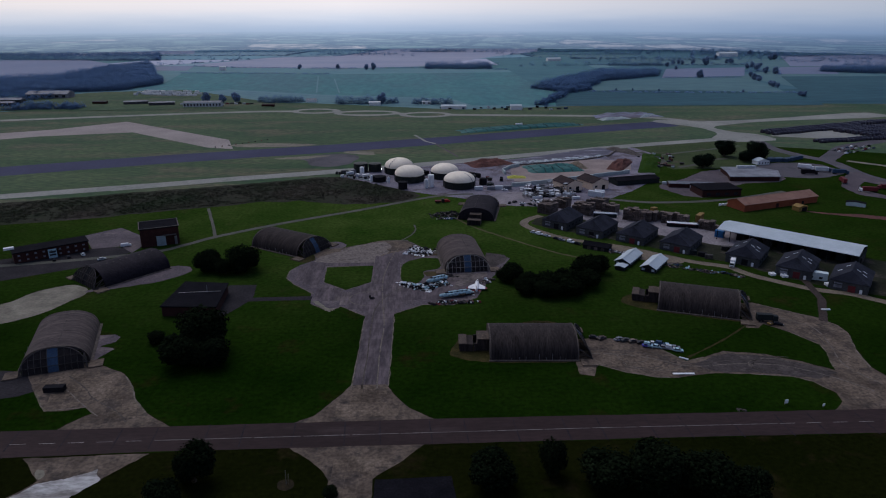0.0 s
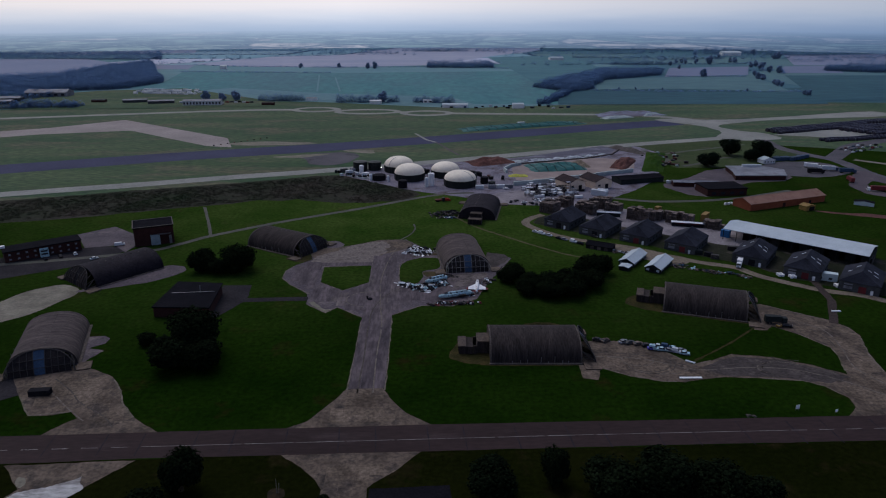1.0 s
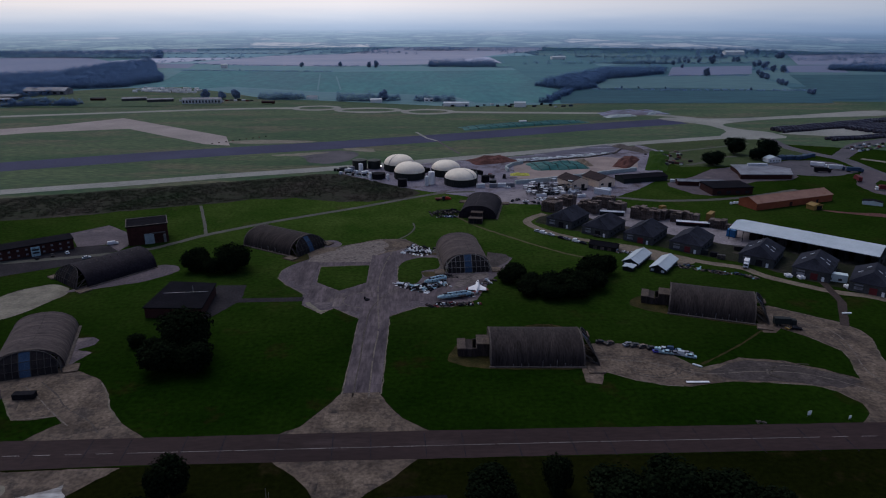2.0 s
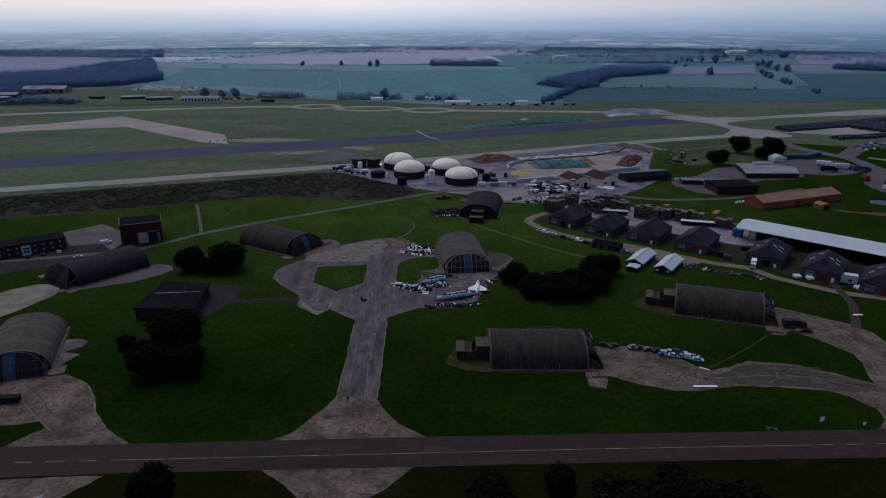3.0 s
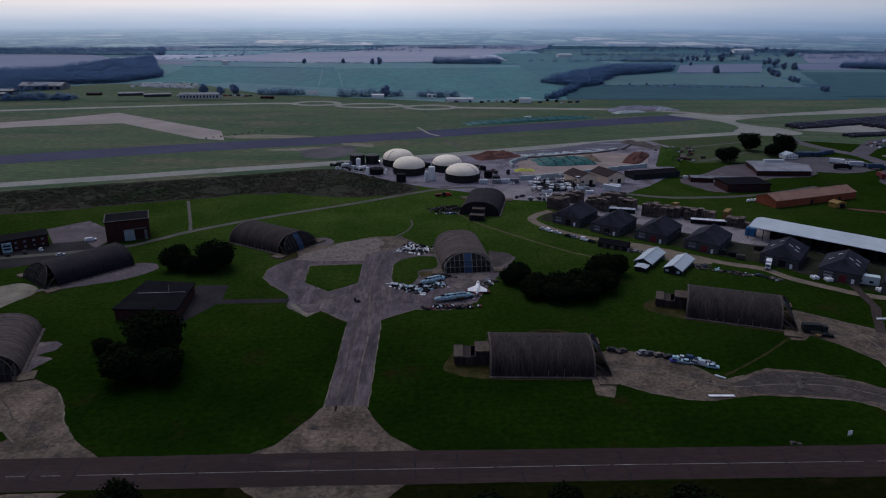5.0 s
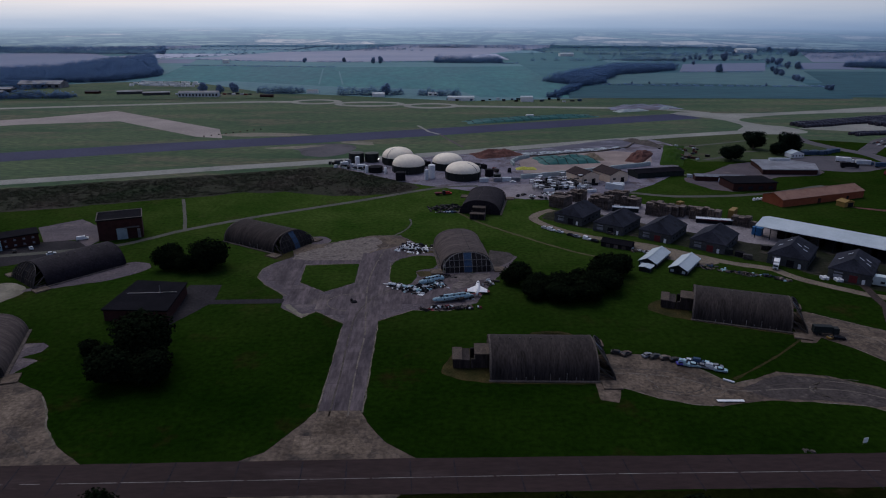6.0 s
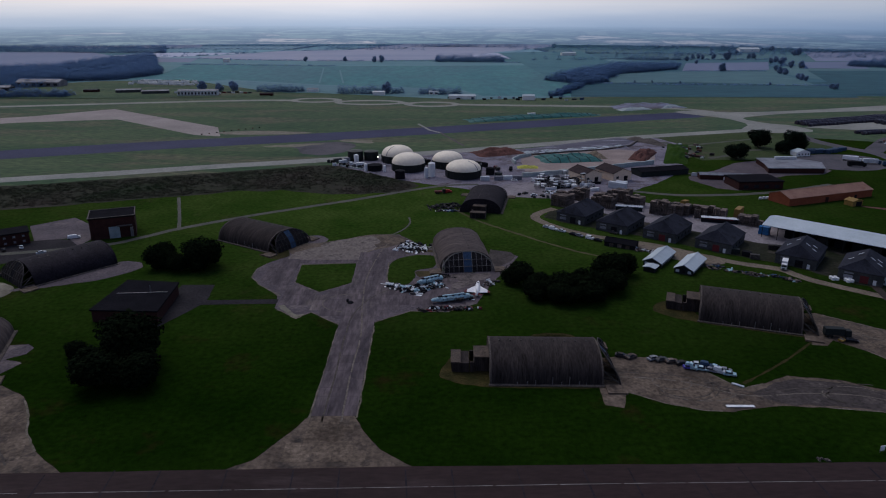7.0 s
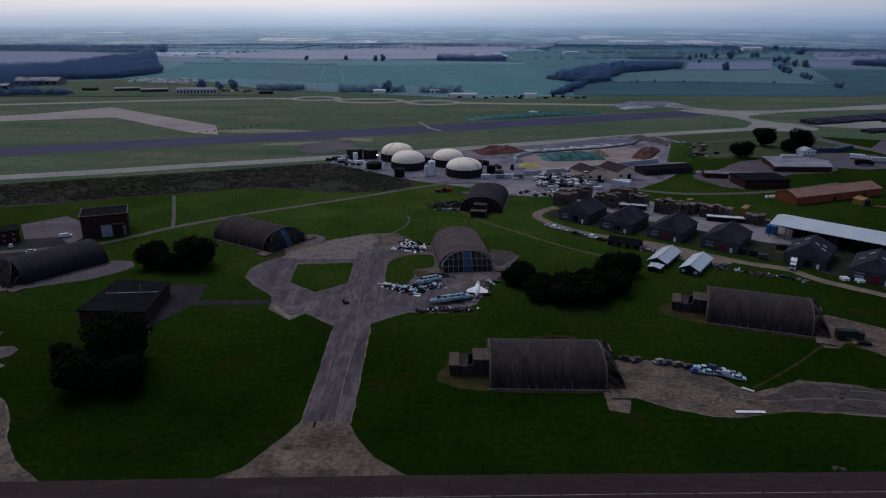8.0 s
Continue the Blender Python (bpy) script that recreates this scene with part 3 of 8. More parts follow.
sheet("dusty_ground", [(29.9, 313.1), (35.5, 315.8), (42.4, 315.1), (47.0, 316.5), (46.6, 311.0), (40.8, 305.7), (35.7, 299.4), (30.9, 295.7), (27.1, 294.5), (29.6, 301.3), (32.7, 307.1)], 0.058, surf("pale_dust", (0.075, 0.062, 0.060), (0.150, 0.125, 0.115), 0.15, 0.9, 0.95, c3=(0.050, 0.042, 0.042), c3_scale=0.2, c3_at=0.55, fine_amp=0.4), "pale dusty concrete before the shelter doors", "apron", step=1.2, amount=0.9)
sheet("apron_side_pad", [(-120.0, 223.5), (-128.6, 244.3), (-131.6, 249.7), (-125.3, 250.1), (-123.4, 247.3), (-117.4, 248.2), (-114.4, 245.4), (-114.5, 241.2), (-119.0, 237.3), (-112.2, 234.6), (-115.0, 228.0), (-116.6, 223.9)], 0.028, CONCRETE_DARK, "pale concrete slabs beside a shelter", "apron", step=1.5, amount=0.5)
sheet("bay_streak", [(-46.2, 334.8), (-44.3, 342.9), (-37.5, 349.4), (-31.2, 357.0), (-22.6, 362.8), (-9.6, 368.7), (-4.6, 362.2), (-5.4, 350.2), (-9.7, 344.6), (-13.1, 328.3), (-20.1, 332.1), (-32.3, 331.6)], 0.046, surf("scoured_concrete", (0.10, 0.082, 0.074), (0.185, 0.155, 0.138), 0.12, 0.7, 0.9, c3=(0.065, 0.054, 0.052), c3_scale=0.12, c3_at=0.57, fine_amp=0.45), "pale scoured concrete before a shelter", "apron", step=1.5, amount=1.2)
sheet("apron_west_south", [(-109.7, 162.6), (-99.9, 151.6), (-101.8, 147.7), (-108.6, 140.4), (-109.1, 133.9), (-91.1, 133.3), (-87.1, 144.1), (-80.5, 153.5), (-72.0, 163.9)], 0.03, CONCRETE,
      "brown worn concrete lane south of the road", "apron", step=2, amount=0.4)
sheet("bleached_streak", [(-104.2, 144.0), (-101.8, 147.7), (-99.2, 150.6), (-95.2, 152.0), (-90.8, 152.8), (-87.4, 154.3), (-84.4, 156.8), (-84.1, 153.7), (-81.6, 151.5), (-84.3, 147.6), (-87.1, 144.1), (-89.9, 139.8), (-100.8, 140.2)], 0.04, surf("whitish_concrete", (0.10, 0.09, 0.08), (0.33, 0.31, 0.30), 0.13, 0.5, 0.85, c3=(0.36, 0.35, 0.34), c3_scale=0.1, c3_at=0.5, fine_amp=0.4, squash=(0.6, 1.5, 1)), "whitish streak on the concrete lane", "apron", step=0.8, amount=0.9)
sheet("bleached_spot", [(-102.8, 155.3), (-102.8, 157.4), (-100.5, 156.6), (-99.0, 153.9), (-99.4, 152.1), (-101.1, 153.2)], 0.045, CONCRETE_PALE, "small pale patch on the concrete lane", "apron", soft=1, step=0.8, amount=0.4)
sheet("apron_upper_west", [(-260, 250), (-183, 279), (-177, 297), (-163, 307), (-152, 300), (-150, 292), (-154, 285), (-159, 271), (-172, 259), (-240, 225)], 0.03, CONCRETE_PALE, "bright pale concrete apron of a shelter", "apron",
      soft=2, step=3, amount=0.4)
sheet("shelter_margin", [(-154, 294), (-141, 299), (-120, 308), (-108, 322), (-112, 330), (-122, 332), (-146, 305)], 0.035, CONCRETE_DARK, "concrete margin beside a shelter", "apron", soft=2, step=2, amount=0.6)

path_line = curve_through([(-330, 318), (-216, 334), (-146, 352), (-126, 367), (-113, 381), (-78, 408), (-29, 439), (23, 474), (52, 480)])
sheet("service_path", strip(path_line, 4.2), 0.05, PATH_GREY, "narrow grey tarmac service road across the grass", "road", step=3, amount=0.3)
sheet("branch_path", strip([(-113, 381), (-121, 405), (-136, 446)], 1.9), 0.045, PATH_GREY, "narrow path branching off the service road", "path", step=3, amount=0.3)
sheet("tarmac_path", strip([(-80, 283), (-60, 284), (-40, 284.5)], 4.5), 0.045, DARK_TARMAC, "dark tarmac path to a flat-roofed block", "path", step=3, amount=0.2)
sheet("block_yard", [(-80, 258), (-68, 284), (-70, 302), (-84, 302), (-84, 264)], 0.04, DARK_TARMAC, "dark tarmac yard round a flat-roofed block", "yard", step=3, amount=0.3)
sheet("footpath_east", strip(curve_through([(155, 249), (140, 236), (128, 227), (118, 220)]), 1.0), 0.03, DRY_GRASS, "trodden brown footpath in the grass", "path", step=2, amount=0.4)
sheet("worn_track", strip(curve_through([(30, 428), (45, 398), (62, 376), (90, 345), (112, 330)]), 1.8), 0.03, surf("trodden_track", (0.052, 0.050, 0.022), (0.075, 0.068, 0.034), 0.1, 1.5, 0.95, spec=0.06), "worn grass track beside the shelters", "path", step=2, amount=0.6)
sheet("house_road", [(-330, 270), (-203, 311), (-181, 324), (-164, 334), (-158, 350), (-154, 352), (-150, 362), (-171, 364), (-221, 344), (-330, 306)], 0.04, DARK_TARMAC, "dark tarmac road past a brick house", "road", step=4, amount=0.3)
sheet("yard_west", [(-194, 386), (-178, 402), (-160, 386), (-150, 372), (-152, 353), (-163, 365), (-178, 361)], 0.045, CONCRETE_DARK, "grey concrete yard between brick buildings", "yard", step=3, amount=0.3)
sheet("bay_path", strip(curve_through([(0, 370), (6, 380), (9, 392), (8, 402)]), 1.0), 0.03, PATH_GREY, "short trodden path from the bay", "path", step=2, amount=0.3)
sheet("east_path", strip([(190, 251), (203, 275), (208, 300)], 3.6), 0.05, surf("reddish_cinder", (0.030, 0.022, 0.020), (0.044, 0.032, 0.029), 0.1, 1.0, 0.95), "reddish path from the apron to the gravel lane", "path", step=3, amount=0.3)

# airfield beyond
sheet("airfield_grass", [(-1400, 250), (-330, 440), (-300, 455), (-240, 478), (-142, 505), (-57, 540), (95, 600), (215, 645), (330, 680), (620, 560), (1400, 300), (1600, 700), (1300, 1050), (640, 1060), (200, 1010), (-300, 1060), (-700, 1000), (-1500, 900)],
      0.01, ROUGH_GRASS, "yellowish mown grass of the airfield", "grass")
sheet("runway", strip([(-1500, 168), (-352, 570), (-223, 620), (-70, 670), (46, 713), (180, 766), (320, 818)], 41), 0.03, RUNWAY, "long blue-grey asphalt runway", "runway")
sheet("perimeter_taxiway", strip(curve_through([(-1400, 130), (-300, 484), (-227, 506), (-148, 534), (-77, 556), (20, 590), (96, 620), (218, 668), (328, 704), (372, 718)]), 16), 0.035, TAXI_PALE,
      "pale concrete perimeter taxiway", "taxiway")
sheet("runway_end_link", [(300, 835), (318, 850), (380, 835), (457, 852), (620, 912), (640, 886), (626, 862), (447, 834), (372, 800), (360, 782), (372, 752), (394, 738), (400, 700), (366, 690), (330, 692), (328, 712), (352, 745), (345, 790)],
      0.045, TAXI_PALE, "pale concrete junction at the runway end", "taxiway", soft=1)
sheet("cross_runway", [(-600, 700), (-418, 797), (-357, 857), (-194, 721), (-176, 668), (-203, 676), (-317, 774), (-410, 750), (-600, 640)], 0.025, surf("pinkish_concrete", (0.21, 0.18, 0.17), (0.28, 0.24, 0.225), 0.02, 0.4, 0.9, fine_amp=0.2),
      "pinkish disused concrete runway", "runway")
sheet("far_taxiway", strip(curve_through([(-900, 790), (-526, 872), (-396, 905), (-256, 938), (-150, 945), (55, 905), (281, 882), (350, 840)]), 15), 0.03, TAXI_PALE, "far pale concrete perimeter track", "taxiway")
for cx, cy, rx in ((-133, 948, 34), (-60, 925, 46), (20, 908, 36)):
    sheet("far_loop", [(cx + rx * math.cos(a) * q, cy + 27 * math.sin(a) * q) for q, a in [(1.0, 2 * math.pi * i / 20) for i in range(20)]], 0.04, TAXI_PALE, "pale concrete dispersal loop", "taxiway")
    sheet("loop_grass", [(cx + (rx - 10) * math.cos(2 * math.pi * i / 20), cy + 14 * math.sin(2 * math.pi * i / 20)) for i in range(20)], 0.05, ROUGH_GRASS, "grass inside a dispersal loop", "grass")
sheet("scrub_ground", [(-700, 260), (-300, 400), (-258, 409), (-211, 423), (-160, 441), (-89, 467), (-30, 452), (0, 458), (14, 480), (-20, 515), (-57, 546), (-142, 513), (-240, 482), (-700, 330)], 0.02, SCRUB_SOIL,
      "dark brown scrubby rough ground", "scrub", soft=1, step=8, amount=3)
sheet("plant_yard", [(-60, 548), (-30, 520), (5, 488), (40, 470), (62, 452), (74, 446), (120, 440), (150, 462), (180, 490), (215, 540), (222, 640), (195, 668), (95, 604), (0, 580)], 0.025, YARD, "purplish hardcore yard of a gas plant, haze painted in", "yard",
      soft=1, step=5, amount=1)
sheet("plant_apron", [(62, 452), (66, 480), (90, 488), (122, 462), (112, 446), (78, 446)], 0.04, HARDCORE, "pale pinkish concrete apron behind a shelter", "apron", soft=1, step=3, amount=0.4)
lane = curve_through([(93.1, 420.5), (85.7, 414.4), (80.0, 406.5), (79.8, 397.7), (87.9, 383.5), (98.6, 371.9), (108.5, 365.3), (120.5, 359.1), (131.2, 353.1), (138.1, 347.4), (147.5, 339.3), (155.6, 332.6), (164.7, 325.9), (177.5, 319.4), (182.9, 309.1), (192.6, 298.5), (206.1, 287.5), (220.9, 280.6), (231.4, 270.7), (249.6, 254.3)], 4)
sheet("trodden_ground", [(83.8, 402.5), (91.4, 393.7), (105.6, 383.7), (123.5, 370.7), (142.2, 358.4), (158.1, 341.9), (180.9, 327.2), (201.9, 301.3), (217.2, 287.2), (242.2, 273.7), (273.2, 318.8), (253.5, 337.7), (226.7, 348.4), (195.1, 359.7), (172.9, 382.6), (145.2, 410.7), (110.5, 425.4), (90.0, 417.9)], 0.02, surf("trodden_earth", (0.0095, 0.0135, 0.0060), (0.030, 0.029, 0.022), 0.06, 0.7, 0.95, spec=0.05, c3=(0.052, 0.044, 0.038), c3_scale=0.09, c3_at=0.58, fine_amp=0.45), "muddy grass and bare earth between the warehouses", "earth", step=3, amount=1.5)
sheet("gravel_lane", strip(lane, 5.4), 0.04, GRAVEL, "beige gravel lane in front of the warehouses", "lane", step=3, amount=0.5)
sheet("lane_widening", [(117.5, 360.2), (132.4, 353.6), (142.4, 343.3), (151.9, 333.6), (157.7, 327.9), (148.1, 323.0), (144.4, 330.2), (135.1, 330.5), (129.6, 341.8), (120.4, 346.0)], 0.045, GRAVEL, "beige gravel yard by the white sheds", "yard", soft=1, step=2, amount=0.5)
sheet("pallet_yard", [(95, 440), (128, 400), (200, 345), (225, 372), (205, 395), (172, 408), (150, 436), (125, 455)], 0.03, HARDCORE, "grey hardcore yard behind the warehouses", "yard", soft=1, step=4, amount=0.6)
sheet("east_road", strip(curve_through([(373.6, 718.8), (371.2, 687.6), (367.2, 652.7), (375.1, 617.7), (387.9, 588.2), (386.4, 556.9), (384.9, 530.6), (389.8, 510.1), (400.5, 478.1)]), 13), 0.04, EAST_TAR, "grey road past the industrial estate", "road", step=6, amount=0.5)
sheet("east_road_branch", strip(curve_through([(389.6, 595.8), (415.1, 624.7), (440.1, 653.2), (467.6, 671.1), (513.0, 696.3)]), 15), 0.042, EAST_TAR, "grey road to the bale yard", "road", step=6, amount=0.5)
sheet("east_verge_path", strip([(406.0, 590.1), (415.9, 579.7), (427.6, 567.2), (444.1, 552.7)], 7), 0.045, CONCRETE_PALE, "pale concrete strip on the eastern grass", "path", step=5, amount=0.6)
sheet("east_yard", [(300, 560), (330, 585), (372, 582), (378, 540), (340, 520), (308, 530)], 0.035, EAST_TAR, "hardcore yard with parked lorries", "yard", soft=1, step=5, amount=1)
sheet("east_bay", [(342.5, 492.6), (357.5, 517.1), (379.4, 543.7), (387.5, 545.6), (386.8, 514.1), (387.2, 506.2), (381.6, 489.5), (371.2, 508.7), (360.0, 497.6), (353.7, 479.6), (360.4, 465.7), (354.0, 456.0), (341.2, 468.0)], 0.05, CONCRETE_DARK, "pale worn concrete bay beside the road", "apron", step=4, amount=0.8)
sheet("red_track", [(276, 427), (296, 418), (312, 416), (330, 406), (372, 392), (410, 372), (408, 366), (366, 385), (338, 394), (318, 372), (312, 376), (326, 398), (308, 408), (280, 421)], 0.04, RED_SOIL, "reddish earth track", "track", soft=1, step=4, amount=1)

# brownish grass whose base is also darkened to imitate lens vignetting
SOUTH_GRASS = surf("vignetted_brown_grass", (0.0050, 0.0070, 0.0013), (0.0085, 0.0100, 0.0024), 0.02, 0.6, 0.9, spec=0.0, c3=(0.016, 0.013, 0.006), c3_scale=0.05, c3_at=0.6, fine_amp=0.4, bump=0.1)
sheet("south_grass", [(-420, 60), (-420, 148), (-117, 163), (-71, 164.5), (22, 165.9), (163, 167.1), (460, 167), (460, 60)], 0.008, SOUTH_GRASS, "brownish grass south of the road, vignetting painted in", "grass", step=4, amount=0.3)

# ---- road paint ----
x = -235.0
while x < 250:
    n_ = 15.0 if (-75 < x < 120) else 5.0
    gap = 0.7 if (-75 < x < 120) else 4.0
    ya, yb = (171.7 + (q + 10) * 0.0165 if q < 60 else 172.9 + (q - 60) * 0.008 for q in (x, x + n_))
    sheet("centre_line", strip([(x, ya), (x + n_, yb)], 0.2), 0.07, PAINT, "", "", parent=bpy.data.objects["road"])
    x += n_ + gap


# ---- aircraft shelters ----
def arch(a, h, n, p=2.3):
    """Points of the vault, from one foot to the other."""
    out = []
    for i in range(n + 1):
        t = math.pi * i / n
        c, s = math.cos(t), math.sin(t)
        out.append((a * math.copysign(abs(c) ** (2 / p), c), h * abs(s) ** (2 / p)))
    return out


def shelter(m, label, front=True, annex=True, length=35.0, a=11.9, h=8.3, door_mat=None, skin=None, frame_mat=None):
    skin, frame_mat = skin or SHELL, frame_mat or FRAME_DARK
    s = thing("aircraft_shelter", label, "aircraft shelter", m, "hardened shelters")
    outer, inner = arch(a, h, 36), arch(a - 0.7, h - 0.7, 36)
    xb, xf = -length / 2, length / 2
    b = Builder()
    n = len(outer)
    nx = 14
    vs, fs = [], []
    for i in range(nx + 1):
        x = xb + (xf - xb) * i / nx
        vs += [(x, y, z) for y, z in outer]
    for i in range(nx):
        for j in range(n - 1):
            fs.append((i * n + j, i * n + j + 1, (i + 1) * n + j + 1, (i + 1) * n + j))
    k0 = len(vs)
    vs += [(x, y, z) for x in (xb, xf) for y, z in inner]
    for j in range(n - 1):
        fs.append((k0 + j, k0 + n + j, k0 + n + j + 1, k0 + j + 1))
        fs.append((nx * n + j, nx * n + j + 1, k0 + n + j + 1, k0 + n + j))
        fs.append((j, k0 + j, k0 + j + 1, j + 1))
    b.add(vs, fs)
    b.made("vault", skin, s, smooth=True)
    # raised rims at both ends and joint ribs between the vault's sections
    edge_mat = SOOT if skin is SOOT else RIM
    for x, w, mat, nm, up in ((xb + 0.3, 0.55, edge_mat, "rim", 0.08), (xf - 0.25, 0.5, edge_mat, "rim", 0.08)):
        b = Builder()
        o2, i2 = arch(a + up, h + up, 36), arch(a - 0.2, h - 0.2, 36)
        for (y0, z0), (y1, z1), (y2, z2), (y3, z3) in zip(o2, o2[1:], i2[1:], i2):
            b.add([(x - w / 2, y0, z0), (x - w / 2, y1, z1), (x - w / 2, y2, z2), (x - w / 2, y3, z3),
                   (x + w / 2, y0, z0), (x + w / 2, y1, z1), (x + w / 2, y2, z2), (x + w / 2, y3, z3)],
                  [(0, 1, 2, 3), (7, 6, 5, 4), (0, 4, 5, 1)])
        b.made(nm, mat, s, smooth=True)
    for i in range(1, 10):
        x = xb + length * i / 10
        b = Builder()
        o2, i2 = arch(a + 0.02, h + 0.02, 30), arch(a - 0.2, h - 0.2, 30)
        for (y0, z0), (y1, z1), (y2, z2), (y3, z3) in zip(o2, o2[1:], i2[1:], i2):
            b.add([(x - 0.09, y0, z0), (x - 0.09, y1, z1), (x - 0.09, y2, z2), (x - 0.09, y3, z3),
                   (x + 0.09, y0, z0), (x + 0.09, y1, z1), (x + 0.09, y2, z2), (x + 0.09, y3, z3)],
                  [(0, 1, 2, 3), (7, 6, 5, 4), (0, 4, 5, 1)])
        b.made("joint_rib", skin, s, smooth=True)
        Builder().box((x, 1.6, h - 0.06), (0.5, 0.35, 0.34)).made("lifting_lug", SHELL_EDGE, s)
    for sy in (-1, 1):
        Builder().box((0, sy * (a + 0.55), 0), (length + 0.6, 1.2, 0.3)).made("plinth", RIM, s)
        for x, hh in ((-9, 0.7), (-6, 1.0), (-3.4, 1.3), (1.8, 2.3), (4.6, 0.8), (7, 2.6), (10, 1.1), (12.2, 0.6)):
            if sy < 0:
                Builder().lathe((x, sy * (a + 0.2), 0.3), [(0.09, 0), (0.09, hh), (0.13, hh), (0.05, hh + 0.12)], 8).made("vent_pipe", STEEL, s)
    # back wall
    pts = arch(a - 0.3, h - 0.3, 30)
    b = Builder()
    b.add([(xb + 0.15, y, z) for y, z in pts] + [(xb + 0.75, y, z) for y, z in pts],
          [tuple(range(len(pts))), tuple(range(2 * len(pts) - 1, len(pts) - 1, -1))])
    b.made("back_wall", skin, s)
    if annex:
        Builder().box((xb - 2.2, 0, 0), (5.0, 7.5, 4.8), taper=0.94).made("exhaust_block", SHELL, s, "blackened exhaust block behind the vault")
        Builder().box((xb - 2.2, 0, 4.8), (5.2, 7.6, 0.45)).made("exhaust_roof", TAN_CONCRETE, s)
        Builder().box((xb - 9.0, 0, 0), (5.5, 8.5, 3.1)).made("blast_deflector", SHELL, s)
        Builder().box((xb - 10.5, 0, 3.1), (3.2, 8.7, 0.4)).made("deflector_cap", TAN_CONCRETE, s)
        for sy in (-1, 1):
            Builder().box((xb - 5.3, sy * 3.9, 0), (1.4, 0.6, 3.4)).made("side_wall", SHELL, s)
        # solid dark slabs stand in for the shade inside openings
        for y in (-2.2, 0, 2.2):
            Builder().box((xb - 11.83, y, 0.4), (0.2, 1.7, 2.6)).made("opening", BLACK_STEEL, s)
    if front:
        # leaning front: steel grid over dark panels
        run = 5.2

        def at(y, z):
            return (xf + 0.1 + run * (1 - (z / h) ** 1.7), y, z)

        cols = [-10.4, -8.4, -6.3, -4.0, -1.9, 1.9, 4.0, 6.3, 8.4, 10.4]
        rows_z = [0.0, 2.6, 5.2]

        def top(y):
            lo = min(arch(a - 0.5, h - 0.4, 60), key=lambda q: abs(q[0] - y))
            return lo[1]

        for y0, y1 in zip(cols, cols[1:]):
            centre = y0 < 0 < y1
            for z0, z1 in zip(rows_z, rows_z[1:] + [h]):
                t0, t1 = min(z1, top(y0)), min(z1, top(y1))
                if max(t0, t1) <= z0 + 0.2:
                    continue
                t0, t1 = max(t0, z0 + 0.02), max(t1, z0 + 0.02)
                q = [at(y0 + 0.06, z0), at(y1 - 0.06, z0), at(y1 - 0.06, t1), at(y0 + 0.06, t0)]
                bb = Builder()
                bb.add([(x - 0.35, y, z) for x, y, z in q] + [(x - 0.2, y, z) for x, y, z in q],
                       [(3, 2, 1, 0), (4, 5, 6, 7), (0, 1, 5, 4), (1, 2, 6, 5), (2, 3, 7, 6), (3, 0, 4, 7)])
                if centre:
                    bb.made("door_leaf", door_mat or BLUE_PAINT, s, "faded blue door leaf")
                else:
                    bb.made("panel", DOOR_PANEL, s)
        for y in cols:
            bb = Builder()
            zs = [z for z in rows_z if z < top(y) - 0.3] + [top(y)]
            for z0, z1 in zip(zs, zs[1:]):
                bb.bar(at(y, z0), at(y, z1), 0.19, 0.22)
            bb.made("upright", frame_mat, s)
        for z in rows_z[1:]:
            lim = max(y for y, zz in arch(a - 0.5, h - 0.4, 60) if zz >= z)
            Builder().bar(at(-lim, z), at(lim, z), 0.12, 0.16).made("rail", frame_mat, s)
        pts = [at(y, z) for y, z in arch(a - 0.3, h - 0.2, 20)]
        bb = Builder()
        for p, q in zip(pts, pts[1:]):
            bb.bar(p, q, 0.28, 0.35)
        bb.made("arched_frame", frame_mat, s)
        for sy in (-1, 1):
            Builder().box((xf + 3.4, sy * (a + 2.6), 0), (6.0, 5.0, 0.5)).made("door_track", CONCRETE, s)
            for k_ in range(3):
                z = h * (0.25 + 0.25 * k_)
                yy = sy * (a - 0.6) * (1 - (z / h) ** 2.3) ** (1 / 2.3)
                Builder().bar((xf, yy, z), at(yy, z * 0.45), 0.2).made("brace", frame_mat, s)
            Builder().bar((xf - 0.2, sy * (a - 1.5), 4.2), (xf + 5.6, sy * (a - 0.2), 0.2), 0.3).made("brace", frame_mat, s)
    return s


def axis_pose(back, fore):
    return pose((back[0] + fore[0]) / 2, (back[1] + fore[1]) / 2, 0, 0, 0, math.degrees(math.atan2(fore[1] - back[1], fore[0] - back[0])))


shelter(axis_pose((39.5, 232), (74.5, 231)), "dark weathered concrete aircraft shelter with open steel front on grass")
shelter(axis_pose((124.8, 276.8), (157.6, 264.8)), "dark weathered concrete aircraft shelter beside a pale apron")
shelter(axis_pose((33.3, 356), (36.6, 322)), "brown concrete aircraft shelter with gridded front and blue door", annex=False, skin=SHELL_BROWN, frame_mat=FRAME_STEEL)
shelter(axis_pose((-79.5, 372), (-51, 353.5)), "dark concrete aircraft shelter with blue door by the taxiway bay", annex=False)
shelter(axis_pose((-131.5, 335), (-153, 309.5)), "dark concrete aircraft shelter beside bright pale concrete", annex=False, door_mat=BLACK_STEEL, skin=SOOT)
shelter(axis_pose((-139.5, 254), (-129, 221.5)), "brown concrete aircraft shelter with gridded front near the road", annex=False, skin=SHELL_BROWN)
shelter(axis_pose((48.5, 411), (55.5, 446)), "blackened concrete aircraft shelter by the gas plant", annex=True, skin=SOOT)


